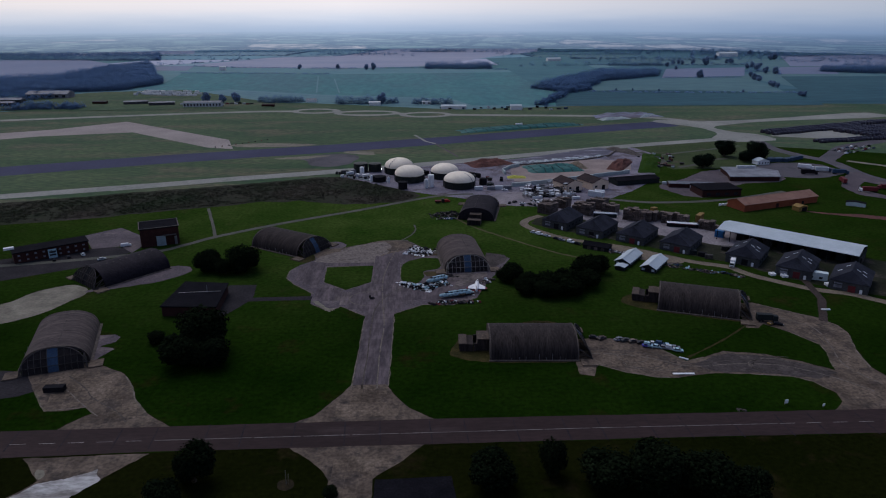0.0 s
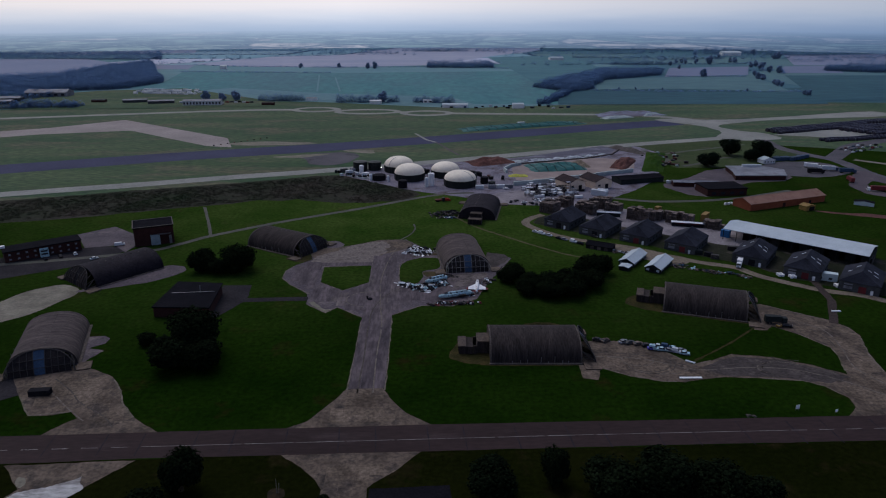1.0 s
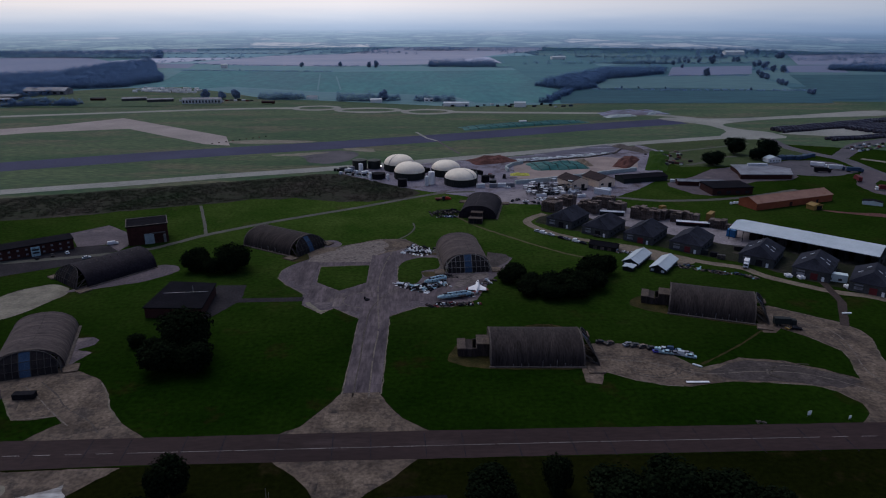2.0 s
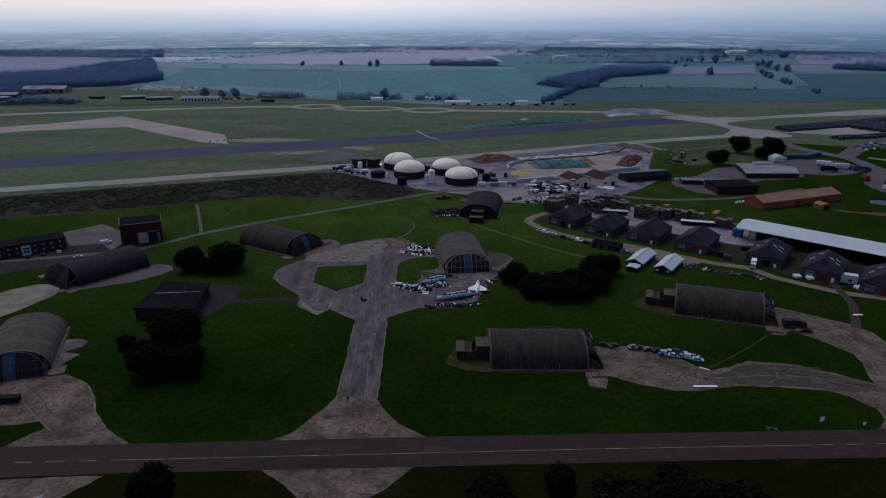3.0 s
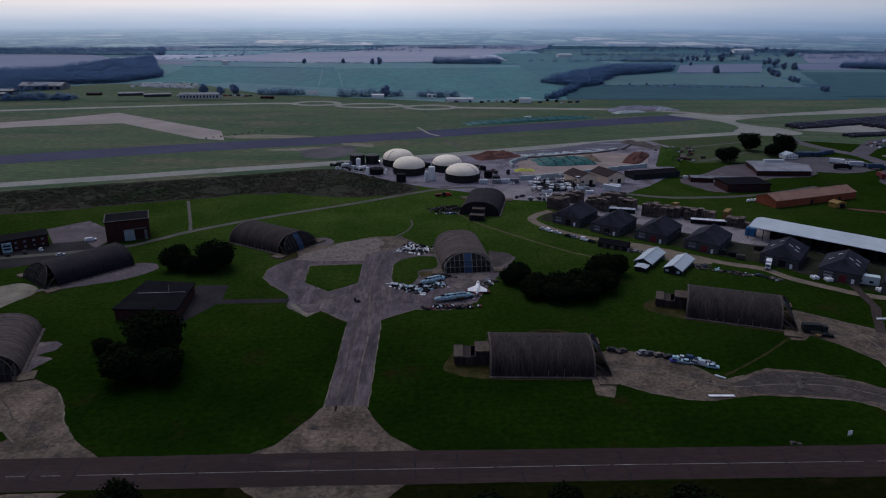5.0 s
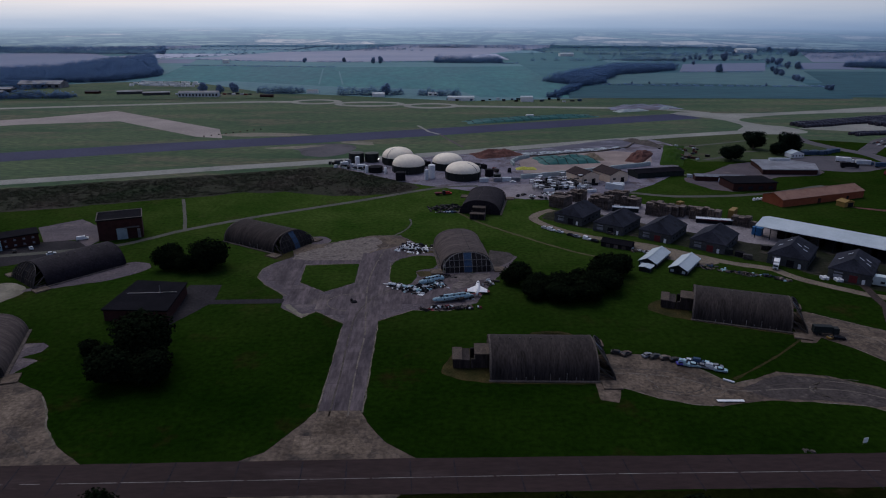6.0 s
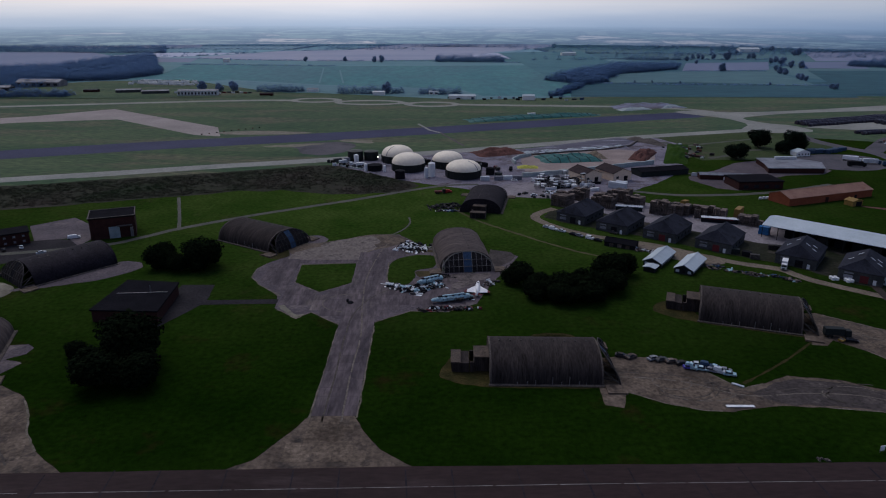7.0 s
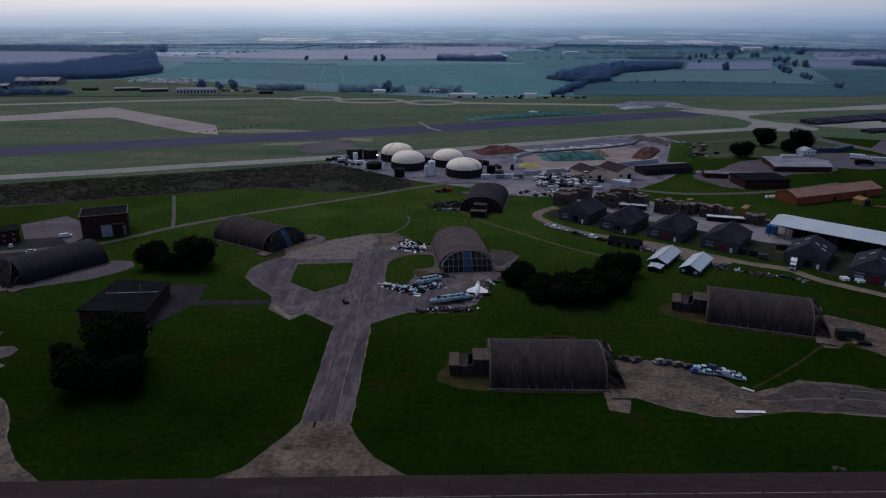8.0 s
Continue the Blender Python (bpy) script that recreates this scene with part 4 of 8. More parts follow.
# ---- buildings ----
def hall(name, label, category, m, w, d, eave, ridge, wall, roof, over=0.5, hip=0.0, group="", base=None):
    """A gabled hall: w along x, d along y (the ridge runs along y), on the ground round its origin."""
    s = thing(name, label, category, m, group)
    t = 0.3
    for nm, c, sz in (("wall", (0, -d / 2 + t / 2, 0), (w, t, eave)), ("wall", (0, d / 2 - t / 2, 0), (w, t, eave)),
                      ("wall", (-w / 2 + t / 2, 0, 0), (t, d - 2 * t, eave)), ("wall", (w / 2 - t / 2, 0, 0), (t, d - 2 * t, eave))):
        Builder().box(c, sz).made(nm, wall, s)
    hx, hy = w / 2 + over, d / 2 + over
    drop = (ridge - eave) * over / (w / 2)
    ry = hy - hip
    b = Builder()
    e0, e1, th = eave - drop, ridge, 0.22
    vs = [(-hx, -hy, e0), (hx, -hy, e0), (hx, hy, e0), (-hx, hy, e0), (0, -ry, e1), (0, ry, e1)]
    vs += [(x, y, z + th) for x, y, z in vs]
    fs = [(7, 8, 11, 10), (9, 6, 10, 11), (1, 0, 4), (3, 2, 5), (0, 1, 7, 6), (1, 2, 8, 7), (2, 3, 9, 8), (3, 0, 6, 9), (0, 3, 5, 4), (2, 1, 4, 5)]
    fs += [(6, 7, 10), (8, 9, 11)]
    if not hip:
        fs = [(7, 8, 11, 10), (9, 6, 10, 11), (1, 2, 8, 7), (3, 0, 6, 9), (0, 3, 5, 4), (2, 1, 4, 5), (0, 4, 10, 6), (4, 1, 7, 10), (2, 5, 11, 8), (5, 3, 9, 11)]
    b.add(vs, fs)
    b.made("roof", roof, s)
    if not hip:
        for sy in (-1, 1):
            y = sy * (d / 2 - t / 2)
            Builder().add([(-w / 2 + .05, y - t / 2, eave), (w / 2 - .05, y - t / 2, eave), (0, y - t / 2, ridge - 0.1), (-w / 2 + .05, y + t / 2, eave), (w / 2 - .05, y + t / 2, eave), (0, y + t / 2, ridge - 0.1)],
                          [(0, 1, 2), (5, 4, 3), (0, 3, 4, 1), (1, 4, 5, 2), (2, 5, 3, 0)]).made("gable", wall, s)
    Builder().bar((0, -ry, e1 + th), (0, ry, e1 + th), 0.5, 0.16).made("ridge_cap", roof, s)
    return s


def opening(s, name, side, u, z, w, h, mat, hall_w, hall_d, trim=None):
    """A door or window set on a wall of a hall. side: f, b, l or r; u: along that wall."""
    px, py, rz = {"f": (u, -hall_d / 2 - 0.02, 0), "b": (-u, hall_d / 2 + 0.02, 180), "l": (-hall_w / 2 - 0.02, -u, -90), "r": (hall_w / 2 + 0.02, u, 90)}[side]
    ob = Builder().box((0, 0, 0), (w, 0.12, h)).made(name, mat, s)
    ob.location, ob.rotation_euler = (px, py, z), (0, 0, radians(rz))
    if trim:
        b = Builder().box((0, -0.03, -0.12), (w + 0.24, 0.16, 0.12)).box((0, -0.03, h), (w + 0.24, 0.16, 0.12))
        b.box((-w / 2 - 0.06, -0.03, 0), (0.12, 0.16, h)).box((w / 2 + 0.06, -0.03, 0), (0.12, 0.16, h))
        b.made("window_frame" if name == "window" else "door_frame", trim, ob)
    return ob


ROW = -38.0
rc, rs = math.cos(radians(ROW)), math.sin(radians(ROW))
corners = [(90, 397), (108, 379.5), (129, 366), (150, 350), (179, 328), (197, 308.5), (214, 289), (234, 274)]
for i, (cx, cy) in enumerate(corners):
    W, D = 17.0, 24.0
    ox, oy = cx + rc * W / 2 - rs * D / 2, cy + rs * W / 2 + rc * D / 2
    s = hall("warehouse", "dark grey sheet-roofed warehouse with grey walls on a gravel lane", "warehouse", pose(ox, oy, 0, 0, 0, ROW), W, D, 4.8, 9.6, GREY_CLAD, SLATE, 0.4, hip=4.0, group="row of warehouses")
    opening(s, "door", "f", 1.5, 0, 3.2, 3.3, RED_DOOR if i in (2, 3, 5, 6) else BLACK_STEEL, W, D)
    opening(s, "window", "f", -4.5, 1.2, 3.6, 1.4, GREY_ROOF, W, D, GREY_CLAD)
    opening(s, "window", "f", -4.5, 3.2, 3.6, 0.7, GREY_ROOF, W, D, GREY_CLAD)
    for u in (-8, -3, 2, 7):
        opening(s, "window", "r", u, 1.6, 1.6, 1.2, GLASS_DARK, W, D)
    opening(s, "door", "f", 5.5, 0, 1.2, 2.2, WHITE_PAINT, W, D)
    if i >= 4:
        for j, (u, v) in enumerate(((-3.2, 0.35), (-1.0, 0.35), (1.4, 0.4), (3.4, 0.7), (-2.0, 0.7))):
            sx = 1 if j % 2 == 0 else -1
            lx = sx * (W / 2) * (1 - v)
            z = 4.8 + 4.8 * v + 0.25
            ob = Builder().box((0, 0, 0), (2.2, 0.7, 0.06)).made("rooflight", SKYLIGHT, s)
            ob.location, ob.rotation_euler = (lx, u, z), (0, radians(sx * 29.4), 0)

# long open-sided store
s = thing("open_store", "long open-sided store under a pale metal roof", "shed", pose(225, 349, 0, 0, 0, -42.5))
L, Wd = 75, 22
b = Builder()
prof = [(-Wd / 2 - .5, 6.6), (0, 8.8), (Wd / 2 + .5, 6.6)]
b.add([(x, y, z) for x in (-L / 2, L / 2) for y, z in prof] + [(x, y, z + 0.25) for x in (-L / 2, L / 2) for y, z in prof],
      [(0, 1, 4, 3), (1, 2, 5, 4), (6, 9, 10, 7), (7, 10, 11, 8), (0, 3, 9, 6), (2, 8, 11, 5), (0, 6, 7, 1), (1, 7, 8, 2), (3, 4, 10, 9), (4, 5, 11, 10)])
b.made("roof", METAL_ROOF, s)
Builder().box((0, Wd / 2 - 0.15, 0), (L, 0.3, 6.5)).made("back_wall", DARK_CLAD, s)
for sx in (1,):
    Builder().box((sx * (L / 2 - 0.15), 0, 0), (0.3, Wd - 0.6, 6.6)).made("end_wall", DARK_CLAD, s)
for i in range(11):
    Builder().box((-L / 2 + 0.4 + i * (L - 0.8) / 10, -Wd / 2 + 0.3, 0), (0.3, 0.3, 6.7)).made("post", DARK_CLAD, s)

# two white-roofed livestock sheds
for (x, y) in ((126.5, 331), (137.5, 321.5)):
    W, D = 8, 20
    s = hall("livestock_shed", "low black timber shed with a bright white metal roof", "shed", pose(x, y, 0, 0, 0, -36), W, D, 2.4, 4.3, DARK_CLAD, METAL_ROOF, 0.5, group="white-roofed sheds")
    for j in range(7):
        opening(s, "window", "r", -7.8 + j * 2.6, 0.9, 1.3, 0.9, SKYLIGHT, W, D)
    for u in (-2.6, 0, 2.6):
        opening(s, "door", "f", u, 0.7, 1.5, 1.2, SKYLIGHT if u else BLACK_STEEL, W, D)
s = hall("lean_to", "small lean-to with a white metal roof beside a shed", "shed", pose(118.8, 318.5, 0, 0, 0, -36), 5, 5, 2.0, 2.4, DARK_CLAD, METAL_ROOF, 0.4)

# orange-brick hall
W, D = 16, 68
s = hall("brick_hall", "long orange-brick hall with a rusty brown sheet roof", "hall", pose(263.2, 444, 0, 0, 0, 20 - 90), W, D, 4.6, 7.4, ORANGE_BRICK, RUST_ROOF, 0.4)
opening(s, "door", "r", -4, 0, 2.6, 3.0, BRICK, W, D)
opening(s, "door", "r", 20, 0, 2.0, 2.4, BLACK_STEEL, W, D)
s = hall("porch_shed", "small ochre-roofed shed against the brick hall", "shed", pose(274.5, 428.4, 0, 0, 0, 20), 8, 6, 3.0, 4.0, YELLOW_PAINT, YELLOW_PAINT, 0.3)
opening(s, "door", "f", 1.0, 0, 4.6, 2.6, BLACK_STEEL, 8, 6)
opening(s, "door", "r", 0, 0, 4.6, 2.6, BLACK_STEEL, 8, 6)

# brick-walled workshop with flat dark roof, and grey flat-roofed halls
s = thing("workshop", "red-brick workshop with a dark flat roof", "building", pose(235, 476, 0, 0, 0, 4))
Builder().box((0, 0, 0), (30, 20, 5)).made("wall", BRICK, s)
Builder().box((0, 0, 5), (31, 21, 0.6)).made("roof", FELT, s)
for x in (-10, -3, 4, 11):
    Builder().box((x, -10.05, 1), (3, 0.14, 2)).made("window", GLASS_DARK, s)
s = thing("flat_hall", "wide brick hall with a pale grey flat roof", "building", pose(288, 530, 0, 0, 0, -2))
Builder().prism([(-24, -16), (16, -16), (24, 6), (10, 20), (-18, 20), (-20, 0)], 0, 3.4).made("wall", BRICK, s)
Builder().prism([(-24.6, -16.6), (16.4, -16.6), (24.8, 6), (10.4, 20.6), (-18.4, 20.6), (-20.6, 0)], 3.4, 3.9).made("roof", GREY_ROOF, s)
Builder().box((2, 16, 3.9), (16, 2.4, 2.0)).made("roof_light", SKYLIGHT, s)
s = hall("white_hut", "small white hut with a pale roof by the trees", "hut", pose(320, 580, 0, 0, 0, 10), 12, 8, 3.2, 5.2, WHITE_PAINT, METAL_ROOF, 0.3)
for u in (-4, -1, 2, 4.5):
    opening(s, "window", "f", u, 1, 1.1, 1.2, GLASS_DARK, 12, 8)

# tan houses with brown roofs by the plant
for x, y, rz, w, d in ((126.3, 494.5, 24, 15, 18), (147.0, 499.4, 24, 15, 20)):
    s = hall("plant_office", "tan rendered office with a brown pitched roof and floodlight", "building", pose(x, y, 0, 0, 0, rz), w, d, 5.8, 8.6, RENDER_WALL, BROWN_TILE, 0.6)
    opening(s, "window", "f", -4, 2, 2.2, 1.5, GLASS_DARK, w, d)
    opening(s, "door", "f", 3, 0, 3.0, 3.4, BLACK_STEEL, w, d)
s = hall("green_shed", "long low dark green shed beside the clamp wall", "shed", pose(184, 513, 0, 0, 0, 15 - 90), 14, 38, 3.6, 5.0, DARK_CLAD, FELT, 0.3)

# brick house with windows, brick block, flat block
s = thing("brick_house", "long two-storey dark brick house with small white windows", "house", pose(-196.5, 352.2, 0, 0, 0, 35))
Builder().box((0, 0, 0), (37, 11, 5.6)).made("wall", BRICK, s)
Builder().box((0, 0, 5.6), (38, 12, 0.5)).made("roof", FELT, s)
for fl in (1.0, 3.7):
    for i in range(9):
        if i == 4:
            continue
        w_ = Builder().box((-16 + i * 4, -5.55, fl), (1.1, 0.16, 0.9)).made("window", GREY_ROOF, s)
        Builder().box((-16 + i * 4, -5.6, fl - 0.14), (1.5, 0.3, 0.14)).made("window_sill", SHELL_EDGE, w_)
Builder().box((0, -6.2, 0), (4.2, 1.6, 4.8)).made("porch", PALE_BLUE, s, "pale blue glazed porch")
for z in (1.4, 3.0):
    Builder().box((0, -7.05, z), (3.2, 0.12, 0.9)).made("pane", GLASS_DARK, s)
Builder().box((-19.5, 3, 6.1), (5, 2.0, 1.2)).made("roof_hatch", WHITE_PAINT, s)
s = thing("brick_block", "tall dark red-brick block with flat roof and pale doors", "building", pose(-143, 373, 0, 0, 0, 22))
Builder().box((0, 0, 0), (21, 16, 10.6)).made("wall", BRICK, s)
Builder().box((0, 0, 10.6), (21.8, 16.8, 0.5)).made("roof", FELT, s)
for cx_, cy_, wx_, wy_ in ((0, -8.3, 22, 0.5), (0, 8.3, 22, 0.5), (-10.75, 0, 0.5, 16.1), (10.75, 0, 0.5, 16.1)):
    Builder().box((cx_, cy_, 11.1), (wx_, wy_, 0.3)).made("coping", SHELL_EDGE, s)
Builder().box((0.5, -8.05, 0), (5.0, 0.2, 6.0)).made("door", ROLLER, s, "pale grey-blue roller door")
Builder().box((8.5, -8.05, 0), (1.4, 0.2, 5.0)).made("downpipe", STEEL, s)
Builder().box((5.5, -9, 6.2), (7, 2, 0.25)).made("canopy", SHELL_EDGE, s)
s = thing("flat_block", "low flat-roofed dark block with a white rooftop cross beam", "building", pose(-92, 279.5, 0, 0, 0, -2))
Builder().prism([(-11.5, -14), (13, -14.5), (10, 13), (-11, 15)], 0, 4.6).made("wall", BRICK, s)
Builder().prism([(-12, -14.5), (13.5, -15), (10.5, 13.5), (-11.5, 15.5)], 4.6, 5.1).made("roof", FELT, s)
Builder().bar((-9, 1, 5.2), (10, 3, 5.2), 0.25).made("roof_rail", STEEL, s)
Builder().bar((4, 1.6, 5.1), (4, 1.6, 8.6), 0.22).made("roof_mast", STEEL, s)

# ---- gas plant ----
for x, y, r, hh, st in ((-6.0, 556.5, 12.4, 7.0, 1), (3.4, 526.5, 12.2, 7.0, 0), (32.4, 536.5, 11.6, 6.2, 0), (42.8, 504.4, 12.5, 6.2, 1)):
    s = thing("gas_holder", "round dark green tank under a cream membrane dome", "gas holder", pose(x, y, 0), "digester domes")
    Builder().lathe((0, 0, 0), [(r - 0.2, 0), (r - 0.2, 5.0), (r, 5.0), (r, 5.4), (r - 0.4, 5.4)], 48).made("tank", TANK, s, smooth=True)
    Builder().lathe((0, 0, 5.4), [(r * math.cos(a_) ** 0.9 * 0.99 if a_ < 1.57 else 0.02, hh * math.sin(a_)) for a_ in [math.pi / 2 * i / 12 for i in range(13)]], 48).made("membrane", DOME, s, smooth=True)
    for i in range(12):
        a_ = 2 * math.pi * i / 12
        Builder().box((r * math.cos(a_), r * math.sin(a_), 0), (0.35, 0.35, 5.2), math.degrees(a_)).made("stiffener", TANK, s)
    if st:
        b = Builder()
        pa = [(r * math.cos(a_) * 1.005, 0, 5.45 + hh * math.sin(a_) * 1.01) for a_ in [math.pi / 2 * i / 10 for i in range(9)]]
        rot = radians(-40 if x > 0 else 230)
        pa = [(p[0] * math.cos(rot), p[0] * math.sin(rot), p[2]) for p in pa]
        for p, q in zip(pa, pa[1:]):
            b.bar(p, q, 0.35, 0.2)
        b.made("strap", STEEL, s)


# ---- trees ----
def crown_mesh(name, mat, rx, rz, n, leaf, seed, lumps=14):
    """Many small leaf sprays gathered into lumps, with gaps between."""
    rg = random.Random(seed)
    centres = []
    for i in range(lumps):
        a, e, q = rg.uniform(0, 6.283), -0.85 + 1.6 * (i + rg.random()) / lumps, rg.uniform(0.35, 0.62)
        q *= math.sqrt(max(0.1, 1 - (e * 0.75) ** 2))
        centres.append((rx * q * math.cos(a), rx * q * math.sin(a), rz * e * 0.62, rg.uniform(0.36, 0.52)))
    centres += [(0, 0, rz * 0.15, 0.7), (0, 0, -rz * 0.2, 0.66)]
    b = Builder()
    for i in range(n):
        cx, cy, cz, cr = rg.choice(centres)
        d = Vector((rg.gauss(0, 1), rg.gauss(0, 1), rg.gauss(0, 1))).normalized()
        q = rg.uniform(0.55, 1.0) + 0.16 * rg.random() ** 3
        p = Vector((cx + d.x * cr * rx * q, cy + d.y * cr * rx * q, cz + d.z * cr * rz * q))
        nn = (d + Vector((rg.uniform(-.6, .6), rg.uniform(-.6, .6), rg.uniform(-.2, .8)))).normalized()
        t1 = nn.cross(Vector((rg.uniform(-1, 1), rg.uniform(-1, 1), rg.uniform(-1, 1)))).normalized()
        t2 = nn.cross(t1)
        w = leaf * rg.uniform(0.6, 1.3)
        k5 = rg.randint(5, 6)
        vs = []
        for j in range(k5):
            a = 6.283 * j / k5
            rr = w * rg.uniform(0.55, 1.0)
            vs.append(p + t1 * math.cos(a) * rr + t2 * math.sin(a) * rr + nn * rg.uniform(-0.25, 0.1) * w)
        vs.append(p + nn * 0.25 * w)
        b.add(vs, [(j, (j + 1) % k5, k5) for j in range(k5)])
    me = bpy.data.meshes.new(name)
    me.from_pydata(b.v, [], b.f)
    me.materials.append(mat)
    return me


def trunk_mesh(h, r, seed):
    rg = random.Random(seed)
    b = Builder()
    b.lathe((0, 0, -0.1), [(r * 1.5, 0), (r, h * 0.12), (r * 0.8, h * 0.5), (r * 0.35, h * 0.85)], 9)
    for i in range(6):
        a, z = 6.283 * i / 6 + rg.uniform(-.4, .4), h * rg.uniform(0.35, 0.6)
        p = Vector((0, 0, z))
        q = Vector((math.cos(a) * h * 0.3, math.sin(a) * h * 0.3, z + h * rg.uniform(0.12, 0.28)))
        b.bar(p, p.lerp(q, 0.5) + Vector((0, 0, 0.2)), r * 0.55)
        b.bar(p.lerp(q, 0.5) + Vector((0, 0, 0.2)), q, r * 0.3)
    me = bpy.data.meshes.new("trunk")
    me.from_pydata(b.v, [], b.f)
    me.materials.append(BARK)
    return me


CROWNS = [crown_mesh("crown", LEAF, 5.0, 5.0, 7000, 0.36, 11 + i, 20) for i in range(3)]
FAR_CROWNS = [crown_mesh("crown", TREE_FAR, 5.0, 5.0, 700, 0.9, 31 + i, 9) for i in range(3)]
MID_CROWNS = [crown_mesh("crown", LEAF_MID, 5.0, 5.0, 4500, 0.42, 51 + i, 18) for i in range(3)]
TRUNKS = [trunk_mesh(8.0, 0.42, 5 + i) for i in range(2)]


def tree(x, y, r, h, i, label, far=False, group="", name="tree", mid=False):
    """A tree with a crown of radius r and total height h."""
    s = thing(name, label, "tree" if name == "tree" else "bush", pose(x, y, 0, 0, 0, (i * 77) % 360), group)
    t = new("trunk", TRUNKS[i % 2])
    t.parent, t.scale = s, (h / 10, h / 10, h / 10)
    c = new("crown", (FAR_CROWNS if far else MID_CROWNS if mid else CROWNS)[i % 3])
    c.parent, c.location = s, (0, 0, h * 0.5)
    c.scale = (r / 5.0, r / 5.0, h * 0.5 / 5.0)
    return s


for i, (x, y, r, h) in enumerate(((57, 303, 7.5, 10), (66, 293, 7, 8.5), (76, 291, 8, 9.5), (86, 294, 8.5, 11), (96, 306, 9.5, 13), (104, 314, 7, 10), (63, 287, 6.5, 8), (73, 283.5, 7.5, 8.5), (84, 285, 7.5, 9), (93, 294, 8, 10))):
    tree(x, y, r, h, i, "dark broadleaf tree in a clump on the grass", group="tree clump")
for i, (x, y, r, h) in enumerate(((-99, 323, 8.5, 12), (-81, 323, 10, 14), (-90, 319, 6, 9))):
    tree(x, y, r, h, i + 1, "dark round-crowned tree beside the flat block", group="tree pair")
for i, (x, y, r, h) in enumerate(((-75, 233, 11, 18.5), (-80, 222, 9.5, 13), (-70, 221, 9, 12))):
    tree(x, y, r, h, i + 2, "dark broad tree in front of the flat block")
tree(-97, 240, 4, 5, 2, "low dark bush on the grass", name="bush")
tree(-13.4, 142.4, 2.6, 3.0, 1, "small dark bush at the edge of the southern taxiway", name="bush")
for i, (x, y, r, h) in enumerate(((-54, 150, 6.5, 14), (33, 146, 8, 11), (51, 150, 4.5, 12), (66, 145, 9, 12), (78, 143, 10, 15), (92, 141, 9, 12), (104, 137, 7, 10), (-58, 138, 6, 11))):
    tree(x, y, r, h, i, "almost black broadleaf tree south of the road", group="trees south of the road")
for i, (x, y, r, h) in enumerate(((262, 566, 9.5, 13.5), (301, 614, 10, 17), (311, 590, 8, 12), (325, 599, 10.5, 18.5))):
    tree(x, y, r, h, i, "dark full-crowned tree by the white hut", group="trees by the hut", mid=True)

def inside(p, poly):
    c = False
    for (x0, y0), (x1, y1) in zip(poly, poly[1:] + poly[:1]):
        if (y0 > p[1]) != (y1 > p[1]) and p[0] < (x1 - x0) * (p[1] - y0) / (y1 - y0) + x0:
            c = not c
    return c


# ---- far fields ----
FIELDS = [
    (TEAL_FIELD, "wide hazed blue-green crop field beyond the airfield", [(-480, 1315), (-530, 1600), (-180, 1560), (235, 1600), (260, 1290), (215, 1000), (-25, 1000), (-225, 1090), (-385, 1180)]),
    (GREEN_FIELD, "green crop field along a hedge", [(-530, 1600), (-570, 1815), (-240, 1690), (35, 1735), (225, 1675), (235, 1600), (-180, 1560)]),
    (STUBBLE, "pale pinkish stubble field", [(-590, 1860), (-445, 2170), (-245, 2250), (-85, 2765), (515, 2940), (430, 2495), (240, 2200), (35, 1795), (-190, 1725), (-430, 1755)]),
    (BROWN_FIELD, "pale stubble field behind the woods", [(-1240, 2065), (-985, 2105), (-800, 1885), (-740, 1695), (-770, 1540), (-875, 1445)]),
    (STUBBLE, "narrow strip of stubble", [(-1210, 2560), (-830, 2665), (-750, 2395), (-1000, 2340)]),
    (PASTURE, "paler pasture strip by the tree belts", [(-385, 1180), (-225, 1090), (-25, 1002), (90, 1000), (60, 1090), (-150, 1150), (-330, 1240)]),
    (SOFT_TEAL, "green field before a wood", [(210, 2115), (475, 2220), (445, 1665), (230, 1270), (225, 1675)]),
    (DARK_CROP, "dark hazed blue-green crop field", [(262, 1292), (270, 1190), (435, 1160), (675, 1150), (610, 985), (212, 990)]),
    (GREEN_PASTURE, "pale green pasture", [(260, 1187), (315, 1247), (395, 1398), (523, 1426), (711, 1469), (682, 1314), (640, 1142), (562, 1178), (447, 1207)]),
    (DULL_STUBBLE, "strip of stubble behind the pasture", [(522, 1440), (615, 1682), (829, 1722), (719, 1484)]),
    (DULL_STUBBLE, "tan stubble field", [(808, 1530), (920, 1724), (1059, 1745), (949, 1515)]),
    (DARK_CROP, "dark hazed blue-green field", [(790, 1465), (1400, 1455), (1000, 1025), (620, 1030)]),
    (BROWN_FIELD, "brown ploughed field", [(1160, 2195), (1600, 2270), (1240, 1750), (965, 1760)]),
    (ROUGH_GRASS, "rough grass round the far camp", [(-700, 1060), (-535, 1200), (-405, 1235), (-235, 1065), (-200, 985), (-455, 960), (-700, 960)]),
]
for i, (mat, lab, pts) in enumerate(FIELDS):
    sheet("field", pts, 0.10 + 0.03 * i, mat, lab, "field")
rg = random.Random(4)
